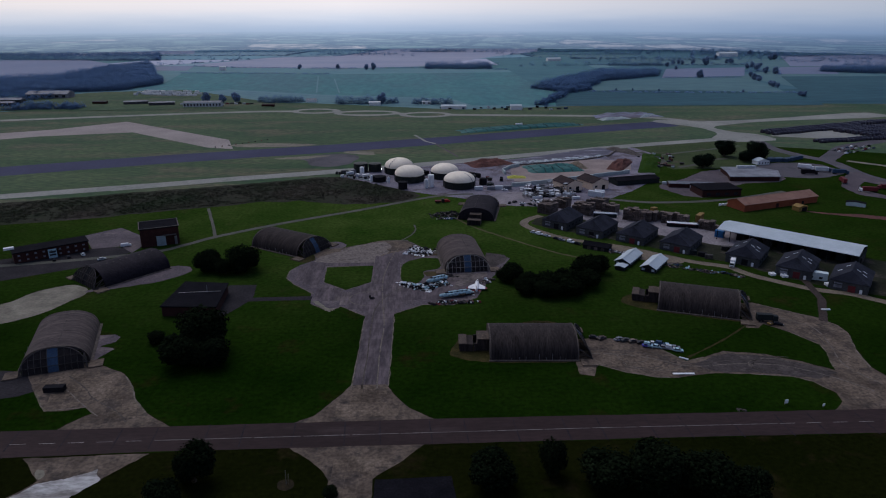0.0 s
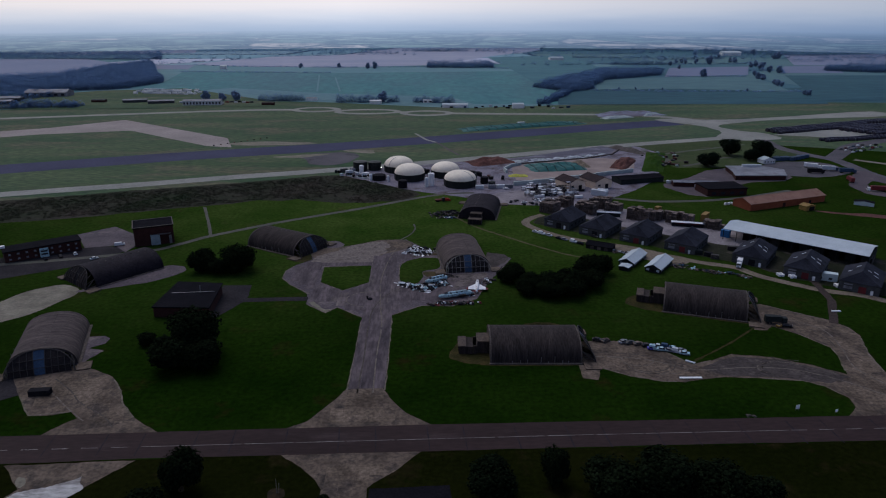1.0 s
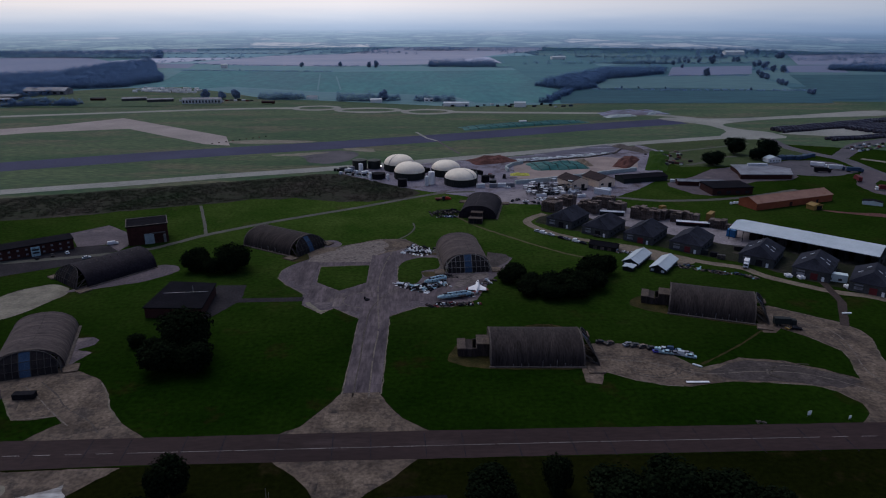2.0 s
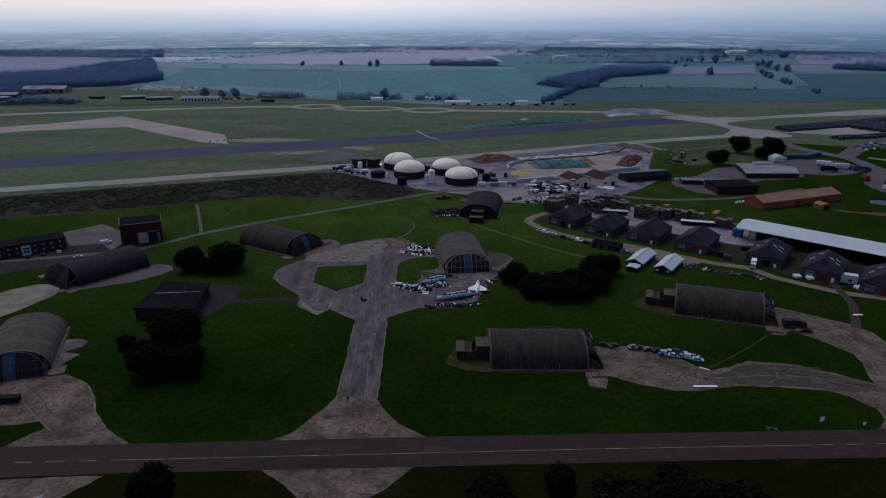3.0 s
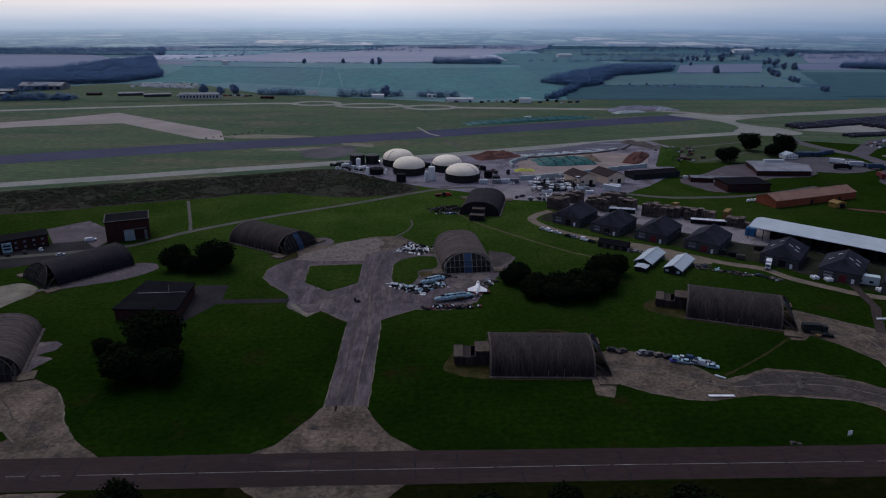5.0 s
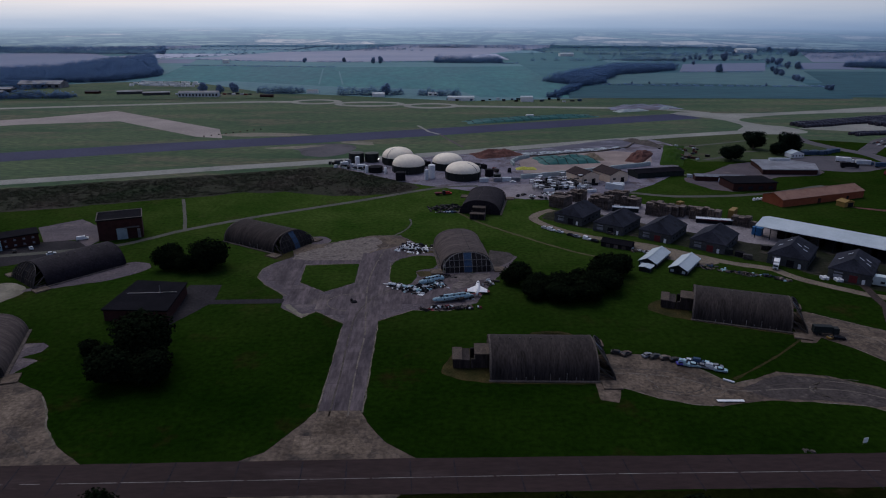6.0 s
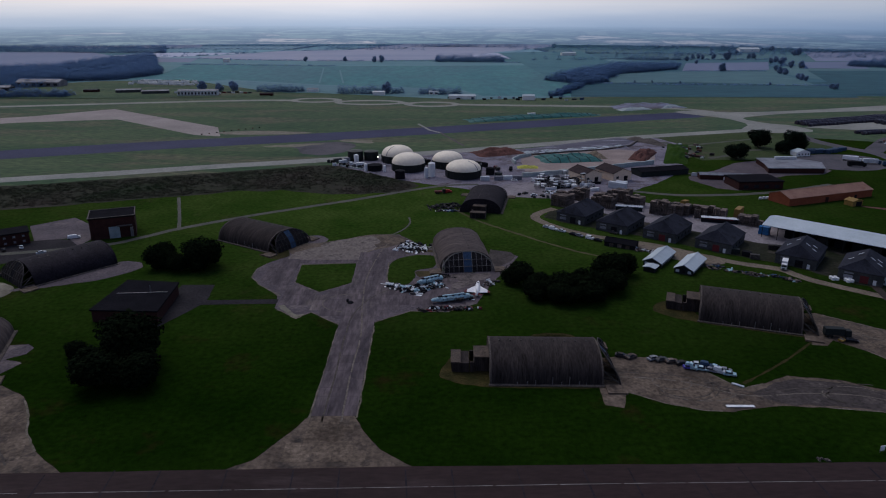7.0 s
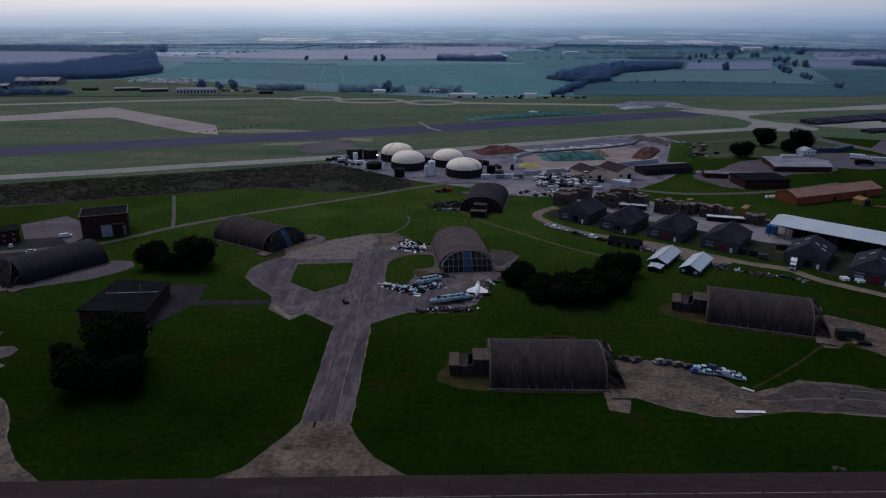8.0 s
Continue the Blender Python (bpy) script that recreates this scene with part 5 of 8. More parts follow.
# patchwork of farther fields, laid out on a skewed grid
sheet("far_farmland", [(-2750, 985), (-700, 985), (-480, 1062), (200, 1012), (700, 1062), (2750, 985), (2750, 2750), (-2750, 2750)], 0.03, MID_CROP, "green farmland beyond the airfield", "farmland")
# far_tone holds the hazed copies of the nearer crops
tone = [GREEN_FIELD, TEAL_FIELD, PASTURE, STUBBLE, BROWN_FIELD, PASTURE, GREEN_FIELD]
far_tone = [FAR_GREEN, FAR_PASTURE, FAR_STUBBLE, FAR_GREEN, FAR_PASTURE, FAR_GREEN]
gx = {}
for i in range(-10, 12):
    for j in range(0, 9):
        gx[i, j] = (i * 290 + j * 60 + rg.uniform(-90, 90), 1000 + j * 215 + rg.uniform(-60, 60))


def taken(x, y):
    return any(inside((x, y), pts) for _, _, pts in FIELDS)


HEDGES = []
for i in range(-10, 11):
    for j in range(0, 8):
        q = [gx[i, j], gx[i + 1, j], gx[i + 1, j + 1], gx[i, j + 1]]
        cx, cy = sum(p[0] for p in q) / 4, sum(p[1] for p in q) / 4
        if abs(cx) > 0.75 * cy + 250 or math.hypot(cx, cy) > 2800:
            continue
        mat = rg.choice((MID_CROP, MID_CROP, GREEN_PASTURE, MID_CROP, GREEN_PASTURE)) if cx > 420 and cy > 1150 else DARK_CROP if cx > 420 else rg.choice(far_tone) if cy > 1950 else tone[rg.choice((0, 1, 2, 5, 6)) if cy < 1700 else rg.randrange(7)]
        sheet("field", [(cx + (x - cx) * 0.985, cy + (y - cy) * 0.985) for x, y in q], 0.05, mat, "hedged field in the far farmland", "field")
        if cy > 1700:
            HEDGES += [e for e, k in (((q[0], q[1]), 0.75), ((q[1], q[2]), 0.5)) if rg.random() < k]


# ---- far woods and hedges ----
def clump_cloud(name, spots, label, category, leaf=2.2, per=46, mat=None, lift=1.3, bed=0.0, dome=True):
    """Far trees too many to count: small ragged sprays round each spot (x, y, radius, height)."""
    rs_ = np.random.RandomState(len(spots))
    base = []
    for x, y, r, h in spots:
        d = rs_.normal(size=(per, 3))
        d /= np.linalg.norm(d, axis=1)[:, None]
        d[:, 2] = np.where(d[:, 2] < -0.55, -d[:, 2], d[:, 2])
        q = rs_.uniform(0.72, 1.05, size=(per, 1))
        if dome:
            d[:, 2] = np.abs(d[:, 2])
        p = d * q * (r, r, h) + (x, y, 0) if dome else d * q * (r, r, h * (0.5 - bed)) + (x, y, h * (0.5 + bed))
        up = d + (0, 0, lift)
        up /= np.linalg.norm(up, axis=1)[:, None]
        t1 = np.cross(up, rs_.normal(size=(per, 3)))
        t1 /= np.linalg.norm(t1, axis=1)[:, None] + 1e-6
        t2 = np.cross(up, t1)
        w = leaf * rs_.uniform(0.6, 1.25, size=(per, 1))
        base.append(np.stack([p + t1 * w, p + t2 * w * 0.8 + d * w * .2, p - t1 * w, p - t2 * w * 0.9], 1).reshape(-1, 3))
    v = np.concatenate(base)
    v[:, 2] = np.maximum(v[:, 2], 0.1)
    f = np.arange(len(v)).reshape(-1, 4)
    me = bpy.data.meshes.new(name)
    me.from_pydata(v.tolist(), [], f.tolist())
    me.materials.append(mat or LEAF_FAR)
    return tagged(new(name, me), label, category, kind="stuff")


def wood(poly, step, r, h, label):
    poly = ragged(poly, 22, 12)
    xs, ys = [p[0] for p in poly], [p[1] for p in poly]
    spots = []
    y = min(ys)
    while y < max(ys):
        x = min(xs)
        while x < max(xs):
            p = (x + rg.uniform(-.5, .5) * step, y + rg.uniform(-.5, .5) * step)
            if inside(p, poly):
                spots.append((*p, r * rg.uniform(0.6, 1.2), h * rg.uniform(0.55, 1.22)))
            x += step
        y += step
    edge = []
    for (x0, y0), (x1, y1) in zip(poly, poly[1:] + poly[:1]):
        k = int(math.hypot(x1 - x0, y1 - y0) / 5)
        edge += [(x0 + (x1 - x0) * i / k + rg.uniform(-3, 3), y0 + (y1 - y0) * i / k + rg.uniform(-3, 3), r * rg.uniform(.4, .8), h * rg.uniform(.35, .95)) for i in range(k)]
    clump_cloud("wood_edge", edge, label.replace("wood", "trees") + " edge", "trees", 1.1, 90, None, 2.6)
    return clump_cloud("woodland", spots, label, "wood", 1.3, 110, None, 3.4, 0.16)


wood([(-715, 1175), (-1300, 1300), (-1350, 1500), (-845, 1420), (-750, 1495), (-750, 1745), (-720, 1900), (-485, 1340), (-525, 1220)], 9.5, 8.5, 14, "dark broadleaf wood at the edge of the airfield")
wood([(-1350, 2115), (-745, 2045), (-850, 2335), (-1385, 2350)], 26, 13, 16, "dark wood in the far farmland")
wood([(30, 1800), (190, 1820), (185, 1700), (35, 1705)], 15, 9, 15, "small dark wood between stubble fields")
wood([(220, 1240), (310, 1405), (420, 1570), (555, 1565), (515, 1480), (375, 1375), (310, 1215), (270, 1165)], 9.5, 8, 14, "dark wood tapering to a point between green fields")
wood([(261, 1196), (267, 1178), (224, 1060), (197, 996), (189, 1003), (223, 1091)], 9, 5, 9, "dark straggling trees below the tip of a wood")
wood([(952, 1589), (1029, 1541), (1160, 1540), (1260, 1640), (1120, 1660), (985, 1640)], 11, 8, 15, "dark wood at the edge of stubble")
wood([(-700, 1060), (-600, 1090), (-560, 1130), (-590, 1160), (-730, 1170), (-900, 1120)], 15, 8, 13, "dark trees round the far camp")
wood([(-575, 978), (-478, 976), (-476, 1000), (-560, 1012)], 10, 6, 11, "trees in front of the far camp")
wood([(-720, 1000), (-640, 1005), (-620, 1030), (-700, 1040)], 10, 6, 10, "trees at the end of the far camp")
hed = []
for (x0, y0), (x1, y1) in HEDGES:
    d = math.hypot(x1 - x0, y1 - y0)
    k = int(d / 11)
    gap = rg.random() < 0.35
    for i in range(k):
        t = i / k
        if gap and rg.random() < 0.5 or taken(x0 + (x1 - x0) * t, y0 + (y1 - y0) * t):
            continue
        tall = rg.random() < 0.3
        hed.append((x0 + (x1 - x0) * t + rg.uniform(-3, 3), y0 + (y1 - y0) * t + rg.uniform(-3, 3), 9 if tall else 5, rg.uniform(8, 16) if tall else rg.uniform(2.5, 5)))
# broken lines of trees between the farther fields
for k in range(64):
    x0, y0 = rg.uniform(-420, 1750), rg.uniform(1780, 2620)
    if abs(x0) > 0.72 * y0 or x0 < 240 and y0 < 2250:
        continue
    turn, run = rg.uniform(-0.35, 0.25), rg.uniform(90, 420)
    for i in range(int(run / 13)):
        if rg.random() < 0.62:
            w = 13 * i + rg.uniform(-5, 5)
            hed.append((x0 + w * math.cos(turn), y0 + w * math.sin(turn) + rg.uniform(-6, 6), rg.uniform(5, 9), rg.uniform(7, 15)))
for (x0, y0), (x1, y1) in (((1150, 2141), (1385, 2208)), ((509, 1800), (654, 1802))):
    for i in range(26):
        hed.append((x0 + (x1 - x0) * i / 26 + rg.uniform(-5, 5), y0 + (y1 - y0) * i / 26 + rg.uniform(-6, 6), rg.uniform(5, 10), rg.uniform(8, 17)))
clump_cloud("hedgerow", hed, "hazed blue-grey hedgerows with trees in the far farmland", "hedge", 1.5, 60, HEDGE_LEAF, 2.6)
for xa, ya, xb, yb in ((-165, 1177, -207, 1498), (-126, 1175, -166, 1443)):
    sheet("tramline", strip([(xa, ya), (xb, yb)], 3.0), 0.56, PASTURE, "pale tractor tramline through a crop field", "track")
hed = []
for line in ([(-570, 1815), (-430, 1757), (-190, 1725), (35, 1735), (225, 1675)], [(-530, 1600), (-180, 1560)], [(265, 1190), (435, 1160), (675, 1150)], [(535, 1450), (705, 1440)],
             [(-445, 2170), (-245, 2250), (-90, 2700)], [(905, 1720), (810, 1510)]):
    for (x0, y0), (x1, y1) in zip(line, line[1:]):
        k = int(math.hypot(x1 - x0, y1 - y0) / 7)
        for i in range(k):
            if rg.random() < 0.75:
                hed.append((x0 + (x1 - x0) * i / k + rg.uniform(-2, 2), y0 + (y1 - y0) * i / k + rg.uniform(-2, 2), 4.5, rg.uniform(2, 4)))
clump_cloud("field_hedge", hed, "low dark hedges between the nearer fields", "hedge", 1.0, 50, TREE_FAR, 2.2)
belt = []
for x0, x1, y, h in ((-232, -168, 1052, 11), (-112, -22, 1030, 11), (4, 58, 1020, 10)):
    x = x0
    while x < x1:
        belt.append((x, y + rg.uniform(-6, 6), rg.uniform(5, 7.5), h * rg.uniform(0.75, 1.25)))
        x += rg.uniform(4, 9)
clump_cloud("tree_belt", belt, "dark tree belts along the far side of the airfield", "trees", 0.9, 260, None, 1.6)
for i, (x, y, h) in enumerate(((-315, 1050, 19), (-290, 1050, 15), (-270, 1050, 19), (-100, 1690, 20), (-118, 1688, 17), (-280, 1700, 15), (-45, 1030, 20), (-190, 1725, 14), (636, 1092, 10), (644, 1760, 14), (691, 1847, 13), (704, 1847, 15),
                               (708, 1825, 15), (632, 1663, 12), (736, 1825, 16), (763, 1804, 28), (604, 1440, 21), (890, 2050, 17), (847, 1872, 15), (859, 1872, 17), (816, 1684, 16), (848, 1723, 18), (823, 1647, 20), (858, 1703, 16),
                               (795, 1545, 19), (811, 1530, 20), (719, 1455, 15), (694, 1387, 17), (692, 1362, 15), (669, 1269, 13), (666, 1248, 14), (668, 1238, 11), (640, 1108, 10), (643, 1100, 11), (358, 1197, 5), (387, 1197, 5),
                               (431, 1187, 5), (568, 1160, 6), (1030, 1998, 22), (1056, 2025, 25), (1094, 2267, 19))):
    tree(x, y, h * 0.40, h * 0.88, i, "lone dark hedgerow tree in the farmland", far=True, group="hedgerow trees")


# ---- vehicles and loose things ----
def car(m, mat, label, kind_name="car", ln=4.3, van=False):
    s = thing(kind_name, label, kind_name, m)
    w, hb = 1.75, 0.75 if not van else 1.0
    b = Builder()
    prof = [(-ln / 2, 0.35), (ln / 2 - 0.05, 0.35), (ln / 2, 0.6), (ln / 2 - 0.1, hb + 0.1), (ln / 2 - 1.0, hb + 0.25), (-ln / 2 + 0.1, hb + 0.25), (-ln / 2, hb)]
    n = len(prof)
    b.add([(x, -w / 2, z) for x, z in prof] + [(x, w / 2, z) for x, z in prof], [tuple(range(n)), tuple(range(2 * n - 1, n - 1, -1))] + [(i, n + i, n + (i + 1) % n, (i + 1) % n) for i in range(n)])
    b.made("body", mat, s)
    top = 1.95 if van else 1.42
    x0, x1 = (-ln / 2 + 0.1, ln / 2 - 1.1) if van else (-ln / 2 + 0.5, ln / 2 - 1.15)
    b = Builder()
    z0 = hb + 0.25
    b.add([(x0, -w / 2 + .05, z0), (x1, -w / 2 + .05, z0), (x1, w / 2 - .05, z0), (x0, w / 2 - .05, z0),
           (x0 + (0.1 if van else 0.5), -w / 2 + .2, top), (x1 - 0.6, -w / 2 + .2, top), (x1 - 0.6, w / 2 - .2, top), (x0 + (0.1 if van else 0.5), w / 2 - .2, top)],
          [(4, 5, 6, 7), (0, 1, 5, 4), (1, 2, 6, 5), (2, 3, 7, 6), (3, 0, 4, 7)])
    b.made("cabin", mat if van else GLASS_DARK, s)
    Builder().box(((x0 + x1) / 2 - 0.05, 0, top - 0.02), (x1 - x0 - 1.0, w - 0.45, 0.07)).made("roof", mat, s)
    if van:
        Builder().add([(x1 - 0.02, -w / 2 + .12, z0 + .05), (x1 - 0.02, w / 2 - .12, z0 + .05), (x1 - 0.5, w / 2 - .25, top - .1), (x1 - 0.5, -w / 2 + .25, top - .1),
                       (x1 + 0.05, -w / 2 + .12, z0 + .05), (x1 + 0.05, w / 2 - .12, z0 + .05), (x1 - 0.43, w / 2 - .25, top - .1), (x1 - 0.43, -w / 2 + .25, top - .1)],
                      [(4, 5, 6, 7), (0, 4, 7, 3), (1, 2, 6, 5), (3, 7, 6, 2)]).made("windscreen", GLASS_DARK, s)
    for sx in (-ln / 2 + 0.8, ln / 2 - 0.85):
        for sy in (-1, 1):
            Builder().lathe((sx, sy * (w / 2 - 0.1) - 0.1, 0.32), [(0.2, 0), (0.32, 0.03), (0.32, 0.17), (0.2, 0.2)], 12, "y").made("wheel", RUBBER, s)
    for sy in (-0.6, 0.6):
        Builder().box((ln / 2 - 0.03, sy, 0.62), (0.08, 0.3, 0.14)).made("headlight", SKYLIGHT, s)
    return s


def lorry(m, cab, load, label, ln=10.0, h=2.8):
    s = thing("lorry", label, "lorry", m)
    Builder().box((-1.2, 0, 1.1), (ln - 2.4, 2.45, h)).made("load_body", load, s)
    Builder().box((0, 0, 0.75), (ln, 1.2, 0.34)).made("chassis", BLACK_STEEL, s)
    Builder().box((ln / 2 - 1.1, 0, 0.6), (2.0, 2.4, 2.3), taper=0.92).made("cab", cab, s)
    Builder().box((ln / 2 - 0.13, 0, 1.7), (0.1, 2.0, 0.8)).made("windscreen", GLASS_DARK, s)
    for x in (-ln / 2 + 1.2, -ln / 2 + 2.5, ln / 2 - 1.3):
        for sy in (-1, 1):
            Builder().lathe((x, sy * 1.0 - 0.15, 0.5), [(0.3, 0), (0.5, 0.04), (0.5, 0.26), (0.3, 0.3)], 12, "y").made("wheel", RUBBER, s)
    return s


def container(m, mat, label, size=(6.1, 2.44, 2.6), category="container", windows=0):
    s = thing("shipping_container" if not windows else "site_cabin", label, category, m)
    lx, ly, lz = size
    k = 1 if windows else int(lx / 0.6)
    side = []
    for i in range(k):
        x, w = -lx / 2 + i * lx / k, lx / k
        side += [(x, ly / 2), (x + w * 0.25, ly / 2 + 0.05), (x + w * 0.6, ly / 2 + 0.05), (x + w * 0.85, ly / 2)]
    b = Builder().prism([(x, -y) for x, y in side] + [(lx / 2, -ly / 2)] + [(-x, y) for x, y in side] + [(-lx / 2, ly / 2)], 0.1, lz + 0.1)
    b.made("body", mat, s)
    Builder().box((0, 0, lz + 0.1), (lx + 0.06, ly + 0.06, 0.1)).made("roof", mat, s)
    Builder().box((lx / 2 + 0.03, 0, 0.3), (0.06, ly - 0.3, lz - 0.4)).made("door", mat, s)
    for i in range(windows):
        x = -lx / 2 + lx * (i + 0.7) / (windows + 0.4)
        w_ = Builder().box((x, -ly / 2 - 0.03, 1.0), (1.6, 0.08, 1.0)).made("window", GLASS_DARK, s)
        Builder().box((x, -ly / 2 - 0.06, 0.9), (1.8, 0.12, 0.08)).made("window_sill", STEEL, w_)
    return s


def mound(name, label, category, m, lx, ly, h, mat, seed=1, n=30, sharp=1.6, ribs=0, rib_mat=None):
    """A heap: a smooth swell broken by noise, resting on the ground."""
    s = thing(name, label, category, m)
    b = Builder()
    vs, fs = [], []
    for i in range(n + 1):
        for j in range(n + 1):
            u, v = 2 * i / n - 1, 2 * j / n - 1
            e = max(0.0, 1 - (abs(u) ** (2 * sharp))) * max(0.0, 1 - (abs(v) ** (2 * sharp)))
            q = 0.75 + 0.5 * noise.noise((u * 2.5 + seed, v * 2.5, seed * 3.1)) + 0.2 * noise.noise((u * 9, v * 9, seed))
            k = 1 + 0.12 * noise.noise((u * 1.5, v * 1.5, seed + 9.0))
            vs.append((u * lx / 2 * k, v * ly / 2 * k, h * e * q if 0 < i < n and 0 < j < n else -0.05))
    for i in range(n):
        for j in range(n):
            fs.append((i * (n + 1) + j, (i + 1) * (n + 1) + j, (i + 1) * (n + 1) + j + 1, i * (n + 1) + j + 1))
    b.add(vs, fs)
    b.made("body", mat, s, smooth=True)
    for r in range(ribs):
        i = int((r + 0.7) * n / ribs)
        bb = Builder()
        line = [Vector(vs[i * (n + 1) + j]) + Vector((0, 0, 0.08)) for j in range(n + 1)]
        for p, q in zip(line, line[1:]):
            bb.bar(p, q, 0.5, 0.3)
        bb.made("weight_rope", rib_mat, s)
    return s


def scrap_pile(m, label, lx, ly, count, mats, seed, h=1.6):
    """A tangle of separate scrap pieces lying on the ground and on each other."""
    s = thing("scrap_pile", label, "scrap", m)
    q = random.Random(seed)
    for i in range(int(count * 2.4)):
        x, y = (max(-0.5, min(0.5, q.gauss(0, 0.27))) * w_ for w_ in (lx, ly))
        z = max(0.0, h * (1 - (2 * x / lx) ** 2 - (2 * y / ly) ** 2)) * q.uniform(0, 0.7)
        kind = q.random()
        b = Builder()
        if kind < 0.45:
            b.box((0, 0, 0), (q.uniform(0.8, 2.8), q.uniform(0.5, 1.3), q.uniform(0.15, 0.9)), 0, q.uniform(0.5, 1))
        elif kind < 0.7:
            r = q.uniform(0.2, 0.5)
            b.lathe((0, 0, r), [(r * 0.6, -1), (r, -0.6), (r, 0.8), (r * 0.3, 1.3)], 8, "x")
        else:
            b.prism([(-1.4, -0.3), (0.9, -0.6), (1.5, 0.2), (-0.6, 0.7)], 0.05, 0.16)
        ob = b.made("scrap_piece", q.choice(mats), s)
        ob.location = (x, y, z)
        ob.rotation_euler = (q.uniform(-.25, .25), q.uniform(-.25, .25), q.uniform(0, 6.28))
        k = q.uniform(0.45, 1.15)
        ob.scale = (k, k, k)
    return s


def fuselage_profile(ln, r):
    return [(0.02, 0), (r * 0.35, ln * 0.05), (r * 0.75, ln * 0.16), (r, ln * 0.32), (r, ln * 0.62), (r * 0.8, ln * 0.82), (r * 0.5, ln), (0.02, ln)]


def jet(m, label, body, trim, ln=11.0, wings=True, fin=True, z=1.2, r=0.85):
    s = thing("jet_aircraft", label, "aircraft", m)
    Builder().lathe((-ln / 2, 0, z), fuselage_profile(ln, r), 16, "x").made("fuselage", body, s, smooth=True)
    Builder().lathe((-ln / 2 + ln * 0.22, 0, z + r * 0.76), [(0.02, 0), (0.32, 0.4), (0.36, 1.2), (0.02, 2.0)], 12, "x").made("canopy", GLASS_DARK, s, smooth=True)
    if wings:
        for sy in (-1, 1):
            pts = [(-2.6, sy * 0.7), (2.9, sy * 5.2), (4.4, sy * 5.2), (4.6, sy * 0.7)]
            w_ = Builder().prism(pts if sy > 0 else pts[::-1], z - 0.25, z - 0.08).made("wing", body, s)
            pts = [(1.75, sy * 4.2), (2.92, sy * 5.23), (4.44, sy * 5.23), (4.5, sy * 4.2)]
            Builder().prism(pts if sy > 0 else pts[::-1], z - 0.27, z - 0.06).made("wing_tip", trim, w_)
            pts = [(ln / 2 - 1.7, sy * 0.5), (ln / 2 - 0.3, sy * 2.2), (ln / 2 + 0.3, sy * 2.2), (ln / 2, sy * 0.5)]
            Builder().prism(pts if sy > 0 else pts[::-1], z + 0.1, z + 0.22).made("tailplane", trim, s)
    if fin:
        b = Builder()
        b.add([(ln / 2 - 2.2, y, z + 0.5) for y in (-.08, .08)] + [(ln / 2 - 0.2, y, z + 0.4) for y in (-.08, .08)] + [(ln / 2 + 0.3, y, z + 2.6) for y in (-.05, .05)] + [(ln / 2 - 0.8, y, z + 2.6) for y in (-.05, .05)],
              [(0, 2, 4, 6), (7, 5, 3, 1), (0, 6, 7, 1), (6, 4, 5, 7), (4, 2, 3, 5), (2, 0, 1, 3)])
        b.made("tail_fin", trim, s)
    for x, y in ((-ln * 0.25, 0), (ln * 0.12, -1.2), (ln * 0.12, 1.2)):
        Builder().bar((x, y, 0.1), (x, y, z - 0.1), 0.14).made("undercarriage_leg", STEEL, s)
    return s


def hulk(m, label, body, ln=13.0, r=1.2, z=1.5):
    """A stripped jet hull: blunt open ends, side intakes, a spine and wing stubs."""
    s = thing("aircraft_hulk", label, "aircraft", m)
    prof = [(0.3, 0), (r * 0.62, ln * 0.04), (r * 0.86, ln * 0.18), (r, ln * 0.3), (r * 0.98, ln * 0.7), (r * 0.9, ln), (r * 0.7, ln), (r * 0.7, ln - 0.6)]
    hull = Builder().lathe((-ln / 2, 0, z), prof, 16, "x").made("hull", body, s, smooth=True)
    hull.scale = (1, 1.05, 0.86)
    Builder().box((ln * 0.08, 0, z + r * 0.72), (ln * 0.62, r * 0.7, r * 0.3), 0, 0.9).made("spine", body, s)
    # dark boxes imitate shade in the cockpit, intakes and open panels
    Builder().box((-ln * 0.24, 0, z + r * 0.7), (ln * 0.16, r * 0.75, r * 0.22), 0, 0.8).made("cockpit", BLACK_STEEL, s, "dark block standing in for the shade of an empty cockpit")
    for sy in (-1, 1):
        Builder().box((-ln * 0.06, sy * r * 0.98, z - r * 0.35), (ln * 0.3, r * 0.5, r * 0.8), 0, 0.9).made("intake", body, s)
        Builder().box((-ln * 0.215, sy * r * 0.98, z - r * 0.25), (0.12, r * 0.4, r * 0.55)).made("intake_mouth", BLACK_STEEL, s)
        pts = [(ln * 0.02, sy * r * 0.9), (ln * 0.16, sy * (r + 1.3)), (ln * 0.3, sy * (r + 1.2)), (ln * 0.32, sy * r * 0.9)]
        Builder().prism(pts if sy > 0 else pts[::-1], z - 0.3, z - 0.1).made("wing_stub", SCRAP, s)
    for x in (-ln * 0.12, ln * 0.06, ln * 0.22, ln * 0.36):
        Builder().box((x, -r * 0.45, z + r * 0.62), (0.9, 0.5, 0.24), 10).made("open_panel", BLACK_STEEL, s)
    for x in (-ln * 0.25, ln * 0.25):
        Builder().box((x, 0, 0), (0.9, 2.0, z - r * 0.7)).made("trestle", TIMBER, s)
    return s


